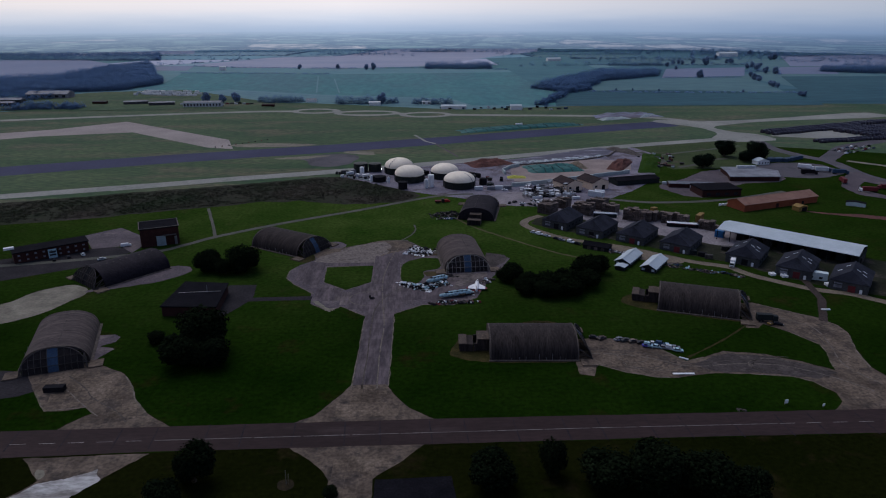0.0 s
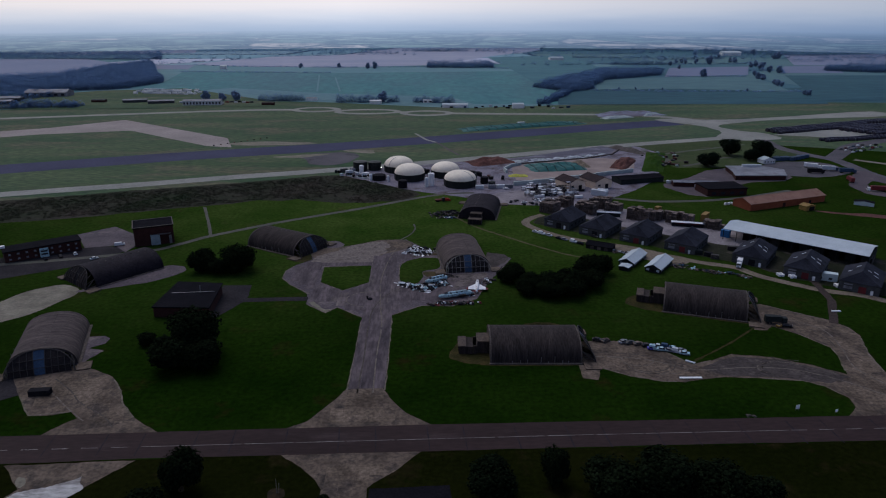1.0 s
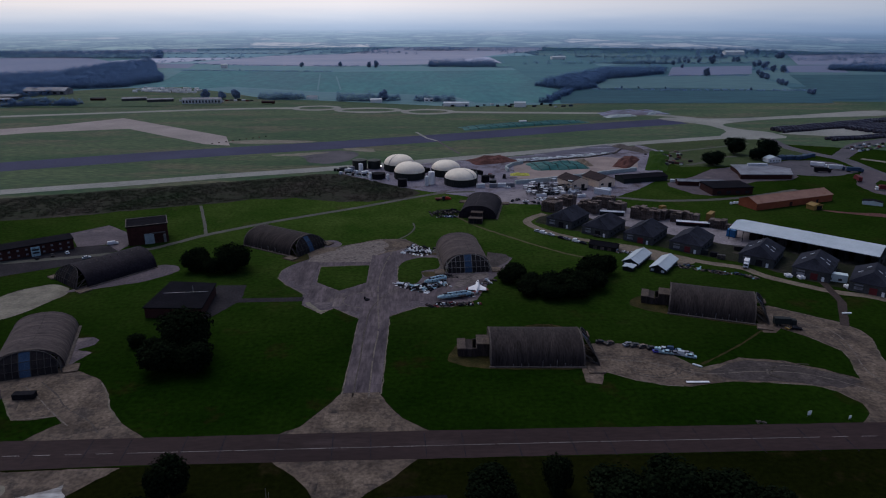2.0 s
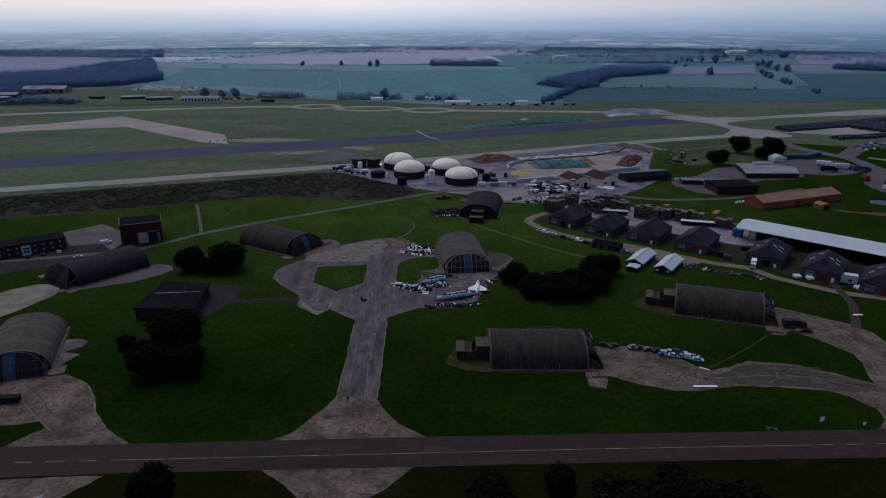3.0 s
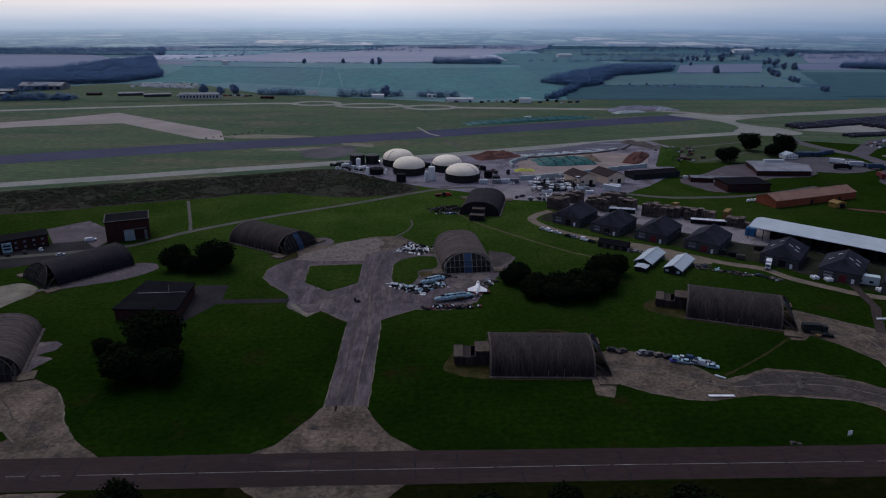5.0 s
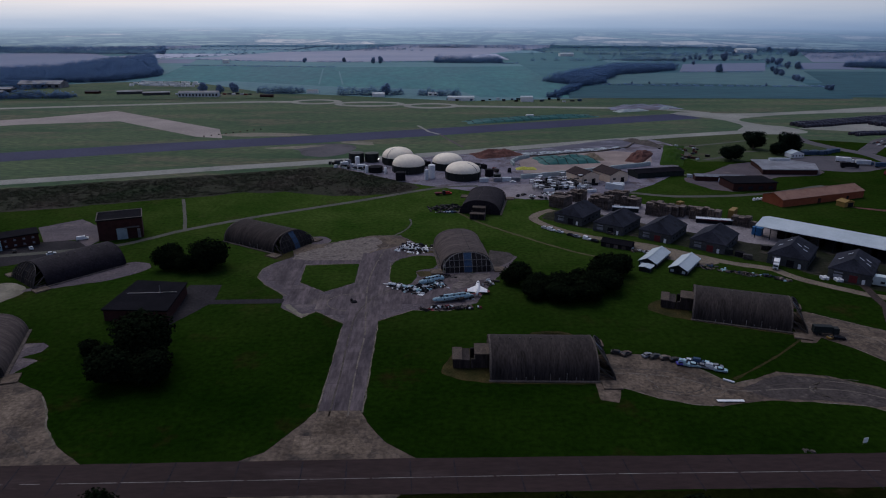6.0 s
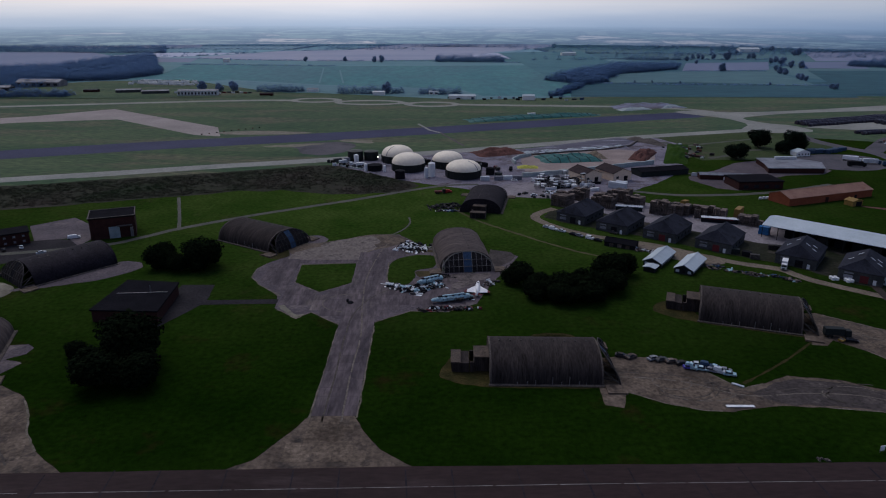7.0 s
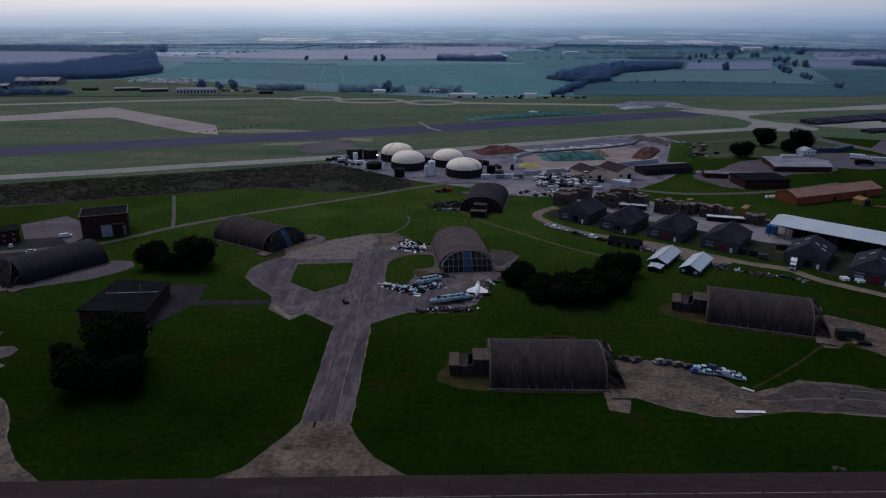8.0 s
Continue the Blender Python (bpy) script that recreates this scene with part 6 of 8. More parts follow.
# aircraft graveyard before the facing shelter
jet(pose(40, 295.5, 0, 0, 0, -96), "white jet aircraft with red trim parked on concrete", WHITE_PAINT, RED_DOOR, 15.5, r=0.95)
hulk(pose(20, 303, 0, 0, 4, 38), "pale blue stripped aircraft hull among scrap", PALE_BLUE, 13, 1.35, 1.9)
hulk(pose(28.5, 284.5, 0, 0, 0, 18), "pale blue stripped aircraft hull lying beside scrap", PALE_BLUE, 16, 1.3, 1.6)
MIX_D = [SCRAP, BLACK_STEEL, PALE_BLUE, SCRAP, SKYLIGHT, BLACK_STEEL, GREY_CLAD, WHITE_PAINT, BLACK_STEEL]
MIX_L = [WHITE_PAINT, BLACK_STEEL, SKYLIGHT, BLACK_STEEL, WHITE_PAINT, SCRAP, BLACK_STEEL]
scrap_pile(pose(10, 297, 0, 0, 0, -30), "heap of dark and white aircraft scrap on concrete", 17, 6, 60, MIX_D, 1)
scrap_pile(pose(19, 299, 0, 0, 0, 20), "heap of mixed aircraft scrap under a fuselage", 15, 8, 64, MIX_D, 2)
scrap_pile(pose(3, 301.5, 0, 0, 0, -30), "white aircraft nose sections on concrete", 5, 2.5, 10, [WHITE_PAINT, WHITE_PAINT, SCRAP], 3, 1.2)
scrap_pile(pose(12, 350, 0, 0, 0, -20), "heap of black and white engine scrap behind the shelter", 15, 14, 80, MIX_L, 4)
scrap_pile(pose(28, 276.5, 0, 0, 0, 3), "low row of dark aircraft wreckage with red panels", 24, 4, 44, [SCRAP, BLACK_STEEL, SCRAP, BLACK_STEEL, SCRAP, RED_DOOR, SKYLIGHT], 5, 1.0)
scrap_pile(pose(34.5, 288, 0, 0, 0, 0), "small heap of wreckage beside a fuselage", 6, 4, 20, MIX_D, 6, 1.3)
scrap_pile(pose(25, 310.5, 0, 0, 0, 5), "low scrap in front of the shelter doors", 12, 3, 24, [SCRAP, BLACK_STEEL, SCRAP], 7, 1.0)
scrap_pile(pose(46, 303, 0, 0, 0, 60), "stacked crates and scrap at the apron edge", 6, 4, 16, [TIMBER, SCRAP, SKYLIGHT], 8, 1.4)
scrap_pile(pose(30, 424, 0, 0, 0, 10), "large heap of black scrap beside a shelter", 22, 14, 80, [BLACK_STEEL, BLACK_STEEL, SCRAP, RUBBER], 9, 2.6)
scrap_pile(pose(30, 415, 0, 0, 0, 0), "row of blue drums and white scrap on grass", 14, 3, 22, [BLUE_PAINT, WHITE_PAINT, SCRAP], 10, 0.8)
car(pose(31, 458, 0, 0, 0, 10), RED_PAINT, "bright red van beside the service road", "van", 5.2, True)
lorry(pose(26, 456, 0, 0, 0, 8), SCRAP, RED_DOOR, "dull red flatbed lorry by the path", 7, 0.7)

# vehicles on the eastern apron
AUTO = [PALE_BLUE, SKYLIGHT, PALE_BLUE, BLUE_PAINT, GREY_ROOF, PALE_BLUE, SKYLIGHT, GREY_ROOF]
for i, (x, y) in enumerate(((105, 229.4), (107.5, 231.2), (108, 228.4), (110.2, 230.4), (110.6, 227.6), (112.8, 229.2), (113, 226.6), (115.2, 227.4), (115.6, 225.0))):
    car(pose(x, y, 0, 0, 0, -35 + (i * 37) % 20), AUTO[i % 8], "pale blue and silver car in a scrapped row on the apron", ln=4.1, van=i % 3 == 0)
for i, (x, y) in enumerate(((84.5, 237.6), (87.5, 236.9), (94.5, 235.6), (97, 234.8), (100, 233.6), (103, 232.2))):
    car(pose(x, y, 0, 0, 0, -20 + (i * 53) % 60), [SCRAP, TIMBER, GREY_ROOF, GREY_CLAD, TIMBER, SCRAP][i], "old dusty car parked at the apron edge")
car(pose(104.6, 229.6, 0, 0, 0, -5), surf("violet_paint", (0.09, 0.08, 0.35), (0.07, 0.06, 0.28), 0.4, 3.0, 0.5), "violet-blue car in a scrapped row on the apron")
panel_long = thing("roof_panel", "long white panel lying on the apron edge", "panel", pose(111.2, 206.8, 0, 0, 0, -1))
Builder().box((0, 0, 0.25), (8.2, 1.1, 0.14)).made("sheet", WHITE_PAINT, panel_long)
for x in (-3.4, 0, 3.4):
    Builder().box((x, 0, 0), (0.3, 1.0, 0.25)).made("bearer", TIMBER, panel_long)
o = thing("roof_panel", "short white panel lying at the apron edge", "panel", pose(115.5, 218.6, 0, 0, 0, -38))
Builder().box((0, 0, 0.2), (3.6, 0.8, 0.3)).made("sheet", SKYLIGHT, o)
o = thing("concrete_beam", "pale concrete beam lying in the grass", "beam", pose(198, 263, 0, 0, 0, 0))
Builder().box((0, 0, 0), (4.0, 0.8, 0.5)).made("beam", WHITE_PAINT, o)
lorry(pose(165, 252, 0, 0, 0, -8), DARK_CLAD, DARK_CLAD, "dark green lorry parked on the apron", 9, 2.4)
car(pose(168, 248, 0, 0, 0, -20), BLACK_STEEL, "dark pickup with tools beside the lorry")
car(pose(165, 248.4, 0, 0, 0, 30), YELLOW_PAINT, "small yellow loader beside the lorry", ln=2.6)
container(pose(-120, 202.5, 0, 0, 0, 4), BLACK_STEEL, "black metal skip on the western apron", (7, 2.6, 1.8))
car(pose(-160, 365, 0, 0, 0, 25), WHITE_PAINT, "white van in the yard of the brick house", "van", 5.8, True)
car(pose(-164, 342, 0, 0, 0, 40), SKYLIGHT, "white car on the road by the house")
for i, (x, y) in enumerate(((-190, 346), (-184, 350), (-178, 354))):
    car(pose(x, y - 4, 0, 0, 0, 125), [BLACK_STEEL, SCRAP, SKYLIGHT][i], "parked car in front of the brick house")

# signs, posts and markers by the road
for x, y, w in ((139, 184.8, 1.5), (151, 182.6, 1.0)):
    s = thing("marker_board", "small white marker board on posts beside the road", "sign", pose(x, y, 0, 0, 0, 15))
    Builder().box((0, 0, 0.6), (w, 0.12, w)).made("board", WHITE_PAINT, s)
    for sx in (-1, 1):
        Builder().box((sx * w * 0.4, 0.1, 0), (0.08, 0.08, 1.2)).made("post", STEEL, s)
s = thing("marker_post", "pale timber pole standing in bare earth", "post", pose(-27, 148, 0))
Builder().lathe((0, 0, 0), [(0.14, 0), (0.11, 4.6), (0.06, 4.7)], 8).made("pole", CONCRETE_PALE, s)
Builder().bar((0.5, 0, 0), (0.7, 0.2, 3.2), 0.14).made("stay", CONCRETE_PALE, s)
sheet("bare_earth", [(-29.5, 146), (-27, 144.6), (-24.8, 146.5), (-25, 149.5), (-27.6, 150.4), (-29.8, 149)], 0.02, surf("bare_brown_earth", (0.010, 0.0085, 0.004), (0.026, 0.018, 0.008), 0.3, 1.5, 0.95), "bare brown earth round a post", "earth", soft=2, step=0.8, amount=0.3)
sheet("dark_pad", [(-1.5, 149), (21, 150), (24, 118), (-1.5, 118)], 0.03, FELT, "dark tarmac pad beside the taxiway", "yard", step=2, amount=0.2)
o = thing("rubble_heap", "small heap of pale rubble on the verge", "rubble", pose(122, 181.8, 0))
for i in range(9):
    q = Builder().box((0, 0, 0), (0.9, 0.6, 0.4), i * 40, 0.7).made("rubble_block", SHELL_EDGE, o)
    q.location, q.rotation_euler = (rg.uniform(-1.3, 1.3), rg.uniform(-.6, .6), 0), (0, 0, rg.uniform(0, 3))

# worn grass margins round the shelters
for lab, pts in (("dry grass margin round a shelter", [(23, 226), (27, 222), (38, 218), (76, 217), (76, 219), (40, 220), (38, 244), (28, 240)]),
                 ("dry grass margin behind a shelter", [(106, 276), (110, 270), (121, 263.5), (154, 251), (155, 252.5), (122, 266), (123, 286), (112, 284)]),
                 ("dry grass at a taxiway bay", [(-62, 340), (-52, 333), (-44, 337), (-48, 346), (-58, 346)])):
    sheet("dry_margin", pts, 0.02, DRY_GRASS, lab, "grass", soft=2, step=1.5, amount=0.6)
sheet("shelter_skirt", [(46, 243.2), (50, 248), (60, 248.4), (64, 243.6)], 0.025, CONCRETE_DARK, "concrete pad beside a shelter", "apron", soft=1, step=2, amount=0.3)
sheet("shelter_skirt", [(-38, 352), (-30, 362), (-36, 370), (-46, 368)], 0.027, CONCRETE_DARK, "concrete pad beside a shelter", "apron", soft=1, step=2, amount=0.4)

s = thing("oil_drum", "black steel drum standing on the taxiway", "drum", pose(-12.2, 284, 0.05))
Builder().lathe((0, 0, 0), [(0.45, 0), (0.48, 0.05), (0.45, 0.5), (0.48, 0.55), (0.45, 1.1), (0.4, 1.12)], 14).made("shell", BLACK_STEEL, s, smooth=True)
s = thing("tarpaulin", "small black tarpaulin heap on the taxiway", "tarpaulin", pose(-11.0, 283, 0.05))
Builder().lathe((0, 0, 0), [(1.3, 0), (1.1, 0.4), (0.6, 0.7), (0.1, 0.75)], 9).made("cover", BLACK_STEEL, s)
for x, y in ((-246, 501), (-222, 508)):
    sheet("taxiway_marking", strip([(x - 1, y - 6), (x + 1.5, y + 6)], 1.2), 0.05, PAINT, "worn white bar painted on the perimeter taxiway", "marking")


# ---- gas plant fittings ----
def tank(x, y, r, h, mat, label, cone=0.6):
    s = thing("storage_tank", label, "tank", pose(x, y, 0))
    Builder().lathe((0, 0, 0), [(r, 0), (r, h), (r * 0.98, h + 0.05)], 24).made("shell", mat, s, smooth=True)
    Builder().lathe((0, 0, h), [(r * 1.02, 0), (r * 0.5, cone * 0.6), (0.1, cone)], 24).made("lid", mat, s, smooth=True)
    Builder().bar((r + 0.15, -0.3, 0), (r + 0.15, -0.3, h + 0.8), 0.1).bar((r + 0.15, 0.3, 0), (r + 0.15, 0.3, h + 0.8), 0.1).made("ladder", STEEL, s)
    for k_ in (0.3, 0.65):
        Builder().lathe((0, 0, h * k_), [(r, 0), (r + 0.06, 0.02), (r + 0.06, 0.16), (r, 0.18)], 24).made("hoop", mat, s)
    return s


tank(20.5, 504, 2.4, 9.5, WHITE_PAINT, "tall white silo among the domes")
tank(16.8, 500, 1.4, 7.0, SKYLIGHT, "slim pale silo beside a dome")
tank(-1.5, 498, 3.4, 5.6, BLACK_STEEL, "dark round tank before a dome")
tank(-39, 560, 6.0, 7.5, TANK, "dark green round tank at the plant edge")
tank(-27, 562, 5.5, 6.8, TANK, "dark green round tank beside the dome")
tank(-37, 548, 1.8, 6.5, WHITE_PAINT, "white upright tank at the plant edge")
tank(-21, 524, 5.2, 4.2, BLACK_STEEL, "low black tank with pale fittings")
tank(-27.5, 522, 1.2, 5.0, WHITE_PAINT, "white upright vessel by a black tank")
tank(-13.5, 519, 1.0, 4.4, WHITE_PAINT, "white upright vessel by a black tank")
tank(62, 510, 3.0, 5.0, BLACK_STEEL, "black round tank beside a dome")
tank(67, 501, 2.6, 3.4, DARK_CLAD, "dark low tank beside a dome")
for x, y, rz, mt in ((57, 492, 4, SKYLIGHT), (66.5, 493, 2, GREY_ROOF), (73, 494, 2, SKYLIGHT), (79.5, 494.5, 3, GREY_ROOF), (-47, 547, 30, SKYLIGHT), (-44, 556, 20, GREY_ROOF), (-33, 538, 25, WHITE_PAINT), (-52, 553, 25, GREY_CLAD)):
    container(pose(x, y, 0, 0, 0, rz), mt, "pale metal container in the gas plant yard")
for i in range(14):
    x = -58 + i * 3.1
    container(pose(x + rg.uniform(-1, 1), 547 - i * 1.6 + rg.uniform(-5, 6), 0, 0, 0, rg.uniform(0, 90)), [DARK_CLAD, SCRAP, SKYLIGHT, GREY_CLAD][i % 4], "small plant cabinet beside the gas plant", (2.6, 1.8, 1.9), "cabinet")
scrap_pile(pose(-28, 530, 0, 0, 0, -30), "pale pipework and plant parts on hardcore", 26, 6, 46, [SKYLIGHT, STEEL, WHITE_PAINT, SCRAP], 21, 1.2)
scrap_pile(pose(-33.2, 542.7, 0, 0, 0, -25), "tangle of pale pipes and dark plant fittings beside the tanks", 34, 10, 40, [WHITE_PAINT, BLACK_STEEL, STEEL, SKYLIGHT, TANK, DARK_CLAD], 22, 2.2)
scrap_pile(pose(114.4, 475.7, 0, 0, 0, 10), "white and black plant parts on the yard", 26, 16, 40, [WHITE_PAINT, BLACK_STEEL, SKYLIGHT, BLACK_STEEL, STEEL], 23, 2.4)
scrap_pile(pose(100.4, 456.6, 0, 0, 0, 10), "dark machinery and bags along the clamp wall", 30, 8, 26, [BLACK_STEEL, SKYLIGHT, DARK_CLAD, TIMBER], 24, 1.6)
upstand = thing("pipe_wall", "long pale concrete upstand at the plant edge", "wall", pose(-36, 530, 0, 0, 0, -36))
Builder().box((0, 0, 0), (30, 0.6, 0.9)).made("upstand", CLAMP_WALL, upstand)
car(pose(77, 490, 0, 0, 0, 5), WHITE_PAINT, "white pickup at the plant gate")
lorry(pose(68, 524, 0, 0, 0, 110), RED_DOOR, SCRAP, "red tractor unit on the plant yard", 7, 1.6)
lorry(pose(78, 522, 0, 0, 0, 80), BLACK_STEEL, BLACK_STEEL, "dark loader on the plant yard", 5, 1.2)
for i, (x, y) in enumerate(((14, 549), (17, 545), (53, 533), (56, 529), (60, 535), (55, 540))):
    container(pose(x, y, 0, 0, 0, 20 + 25 * i), [DARK_CLAD, BLACK_STEEL, SCRAP][i % 3], "dark plant unit behind the domes", (5, 2.4, 3.2), "plant unit")


def lamp_post(x, y, h):
    s = thing("floodlight", "lit white floodlight on a steel mast", "floodlight", pose(x, y, 0))
    Builder().lathe((0, 0, 0), [(0.12, 0), (0.08, h)], 8).made("mast", STEEL, s)
    Builder().box((0, 0, h), (1.0, 0.5, 0.6)).made("housing", STEEL, s)
    Builder().box((0, -0.27, h + 0.05), (0.9, 0.08, 0.6)).made("lens", GLOW, s, "glowing lens")
    return s


GLOW = bpy.data.materials.new("lit_lamp")
GLOW.use_nodes = True
gb = GLOW.node_tree.nodes["Principled BSDF"]
gb.inputs["Emission Color"].default_value, gb.inputs["Emission Strength"].default_value = (1.0, 0.93, 0.8, 1), 3.5
lamp_post(130.1, 487.0, 5.0)
lamp_post(144.8, 492.8, 5.0)
lamp_post(-20, 541, 6.0)

# ---- silage clamp ----
def wall_run(name, label, pts, h, w, mat, lean=0.85):
    s = thing(name, label, "wall", pose(0, 0, 0))
    for (x0, y0), (x1, y1) in zip(pts, pts[1:]):
        d, a_ = math.hypot(x1 - x0, y1 - y0), math.degrees(math.atan2(y1 - y0, x1 - x0))
        k_ = max(1, round(d / 6))
        for i in range(k_):
            t = (i + 0.5) / k_
            ln, sag = d / k_ / 2 - 0.03, h * (1 - 0.05 * ((i * 7) % 3))
            pn = Builder().add([(sx * ln, sy * w / 2 * (lean if up_ else 1), sag * up_) for up_ in (0, 1) for sx, sy in ((-1, -1), (1, -1), (1, 1), (-1, 1))],
                               [(3, 2, 1, 0), (4, 5, 6, 7), (0, 1, 5, 4), (1, 2, 6, 5), (2, 3, 7, 6), (3, 0, 4, 7)]).made("wall_panel", mat, s)
            pn.location, pn.rotation_euler = (x0 + (x1 - x0) * t, y0 + (y1 - y0) * t, 0), (0, 0, radians(a_))
    return s


wall_run("clamp_wall", "long pale grey concrete clamp wall", [(84, 502), (111, 511.5), (140, 524), (166, 536), (190, 546.5)], 3.0, 2.2, CLAMP_WALL, 0.7)
wall_run("clamp_wall", "pale clamp wall on the plant side", [(84, 545), (83, 556), (90, 569), (100, 577)], 2.6, 1.6, CLAMP_WALL, 0.8)
wall_run("clamp_wall", "far clamp wall with dark weathered panels", [(99, 580), (130, 591), (165, 603), (192, 620), (212, 656)], 1.1, 1.4, SHELL_EDGE, 0.8)
sheet("clamp_floor", [(88, 508), (192, 548), (205, 592), (172, 608), (100, 586), (90, 569)], 0.05, surf("silage_floor", (0.185, 0.145, 0.135), (0.27, 0.215, 0.195), 0.06, 0.8, 0.9, fine_amp=0.2), "pinkish concrete clamp floor", "yard", soft=1)
sheet("black_sheeting", [(94, 584), (130, 596), (165, 608), (190, 624), (206, 652), (193, 664), (140, 632), (90, 598)], 0.06, surf("torn_sheeting", (0.030, 0.028, 0.050), (0.058, 0.052, 0.078), 0.06, 0.8, 0.5, c3=(0.26, 0.26, 0.30), c3_scale=0.09, c3_at=0.58, fine_amp=0.4, squash=(0.35, 1.6, 1)), "dark plastic sheeting behind the clamp", "yard", step=3, amount=0.8)
mound("silage_heap", "silage heap under green netting with ropes", "heap", pose(128, 566, 0, 0, 0, 10), 48, 30, 3.6, TARP, 3, sharp=2.2, ribs=6, rib_mat=DARK_CLAD)
mound("maize_heap", "orange-brown cut silage face", "heap", pose(191, 578, 0, 0, 0, 62), 46, 15, 4.6, RED_SOIL, 5, sharp=2.5)
mound("maize_heap", "pale tan silage rim", "heap", pose(154, 577, 0, 0, 0, 100), 26, 8, 3.2, GRAVEL, 6)
mound("grain_heap", "small yellow-green heap in the yard", "heap", pose(92, 534, 0, 0, 0, 0), 16, 9, 1.4, surf("yellow_green_heap", (0.30, 0.30, 0.05), (0.38, 0.36, 0.08), 0.3, 2.0, 0.9), 7)
mound("soil_heap", "red-brown soil heap behind the domes", "heap", pose(74, 590, 0, 0, 0, 25), 40, 26, 5.0, RED_SOIL, 8, sharp=1.2)
mound("grass_bank", "grassy bank at the end of the clamp", "bank", pose(222, 588, 0, 0, 0, 70), 90, 18, 3.6, MEADOW, 9, sharp=1.0)
mound("earth_bank", "brown earth bank behind the clamp", "bank", pose(212, 640, 0, 0, 0, 120), 46, 10, 3.6, SHELL_EDGE, 10)
mound("spoil_bank", "low brown spoil bank behind the shelter", "bank", pose(64, 252.5, 0, 0, 0, 0), 15, 4, 1.3, DRY_GRASS, 15)
q8 = random.Random(8)
s = thing("plastic_litter", "white crumpled plastic sheet along the clamp", "plastic sheet", pose(0, 0, 0))
for i in range(110):
    t = i / 110
    x, y = 97 + 92 * t, 586 + 30 * t + q8.uniform(-2, 9)
    b = Builder()
    a_, r = q8.uniform(0, 6.28), q8.uniform(1.0, 3.2)
    b.add([(x, y, 0.9), *[(x + r * q8.uniform(.5, 1.4) * math.cos(a_ + k_) * 1.6, y + r * q8.uniform(.4, 1) * math.sin(a_ + k_), 0.08 + q8.uniform(0, .3)) for k_ in (0, 1.25, 2.5, 3.8, 5.0)]], [(0, 1, 2), (0, 2, 3), (0, 3, 4), (0, 4, 5), (0, 5, 1)])
    b.made("fold", q8.choice([SKYLIGHT, GREY_ROOF, CLAMP_WALL]), s)
mound("netted_clamp", "long low silage clamp under green netting by the runway", "heap", pose(133, 793, 0, 0, 0, 20), 160, 24, 3.2, TARP, 11, 48, 2.2, 14, DARK_CLAD)
container(pose(132, 808, 0, 0, 0, 20), WHITE_PAINT, "white cabin on the netted clamp", (9, 3, 2.6))
mound("earth_heap", "dark earth heap at the runway end", "heap", pose(285, 885, 0, 0, 0, 10), 90, 30, 6, BROWN_FIELD, 12, sharp=1.2)
mound("rubble_heap", "pale rubble heap at the runway end", "heap", pose(262, 858, 0, 0, 0, 20), 46, 12, 3, CLAMP_WALL, 13)
mound("rubble_heap", "pale rubble heap beside dark earth", "heap", pose(312, 880, 0, 0, 0, 25), 30, 10, 3, CLAMP_WALL, 14)

# ---- rows of black-wrapped bales ----
def bale_row(x0, y0, x1, y1, r, label):
    s = thing("bale_row", label, "bales", pose(0, 0, 0), "rows of wrapped bales")
    d, a_ = math.hypot(x1 - x0, y1 - y0), math.degrees(math.atan2(y1 - y0, x1 - x0))
    k_ = int(d / 5.2)
    for i in range(k_):
        t = (i + 0.5) / k_
        ob = Builder().lathe((0, 0, 0), [(r * 0.5, -2.6), (r * 0.95, -2.3), (r, 0), (r * 0.95, 2.3), (r * 0.5, 2.6)], 12, "x").made("bale", BALE, s)
        ob.location = (x0 + (x1 - x0) * t, y0 + (y1 - y0) * t + 1.2 * math.sin(i * 0.7), r * 0.6)
        ob.rotation_euler = (0, 0, radians(a_ + 8 * math.sin(i * 1.9)))
        if i % 2 == 0:
            Builder().lathe((0, 0, 0), [(r * 1.01, -0.15), (r * 1.03, 0.0), (r * 1.01, 0.15)], 12, "x").made("band", TAXI_PALE if i % 6 == 0 else RUNWAY, ob)
    return s


for x0, y0, x1, y1, r in ((402, 742, 560, 806, 4), (560, 806, 700, 848, 4), (405, 734, 545, 788, 3), (490, 748, 640, 806, 4), (498, 736, 660, 792, 4), (505, 722, 640, 766, 3.5), (520, 712, 640, 752, 3.5), (430, 684, 520, 706, 3), (520, 706, 640, 730, 3)):
    for k_ in (-1, 1):
        bale_row(x0 - k_ * 1.3, y0 + k_ * 3.4, x1 - k_ * 1.3, y1 + k_ * 3.4, r * 0.66, "row of dark purple-black wrapped bales on concrete")
sheet("bale_pad", [(398, 725), (470, 700), (560, 705), (720, 770), (740, 860), (560, 815)], 0.03, TAXI_PALE, "pale concrete pad under wrapped bales", "apron")


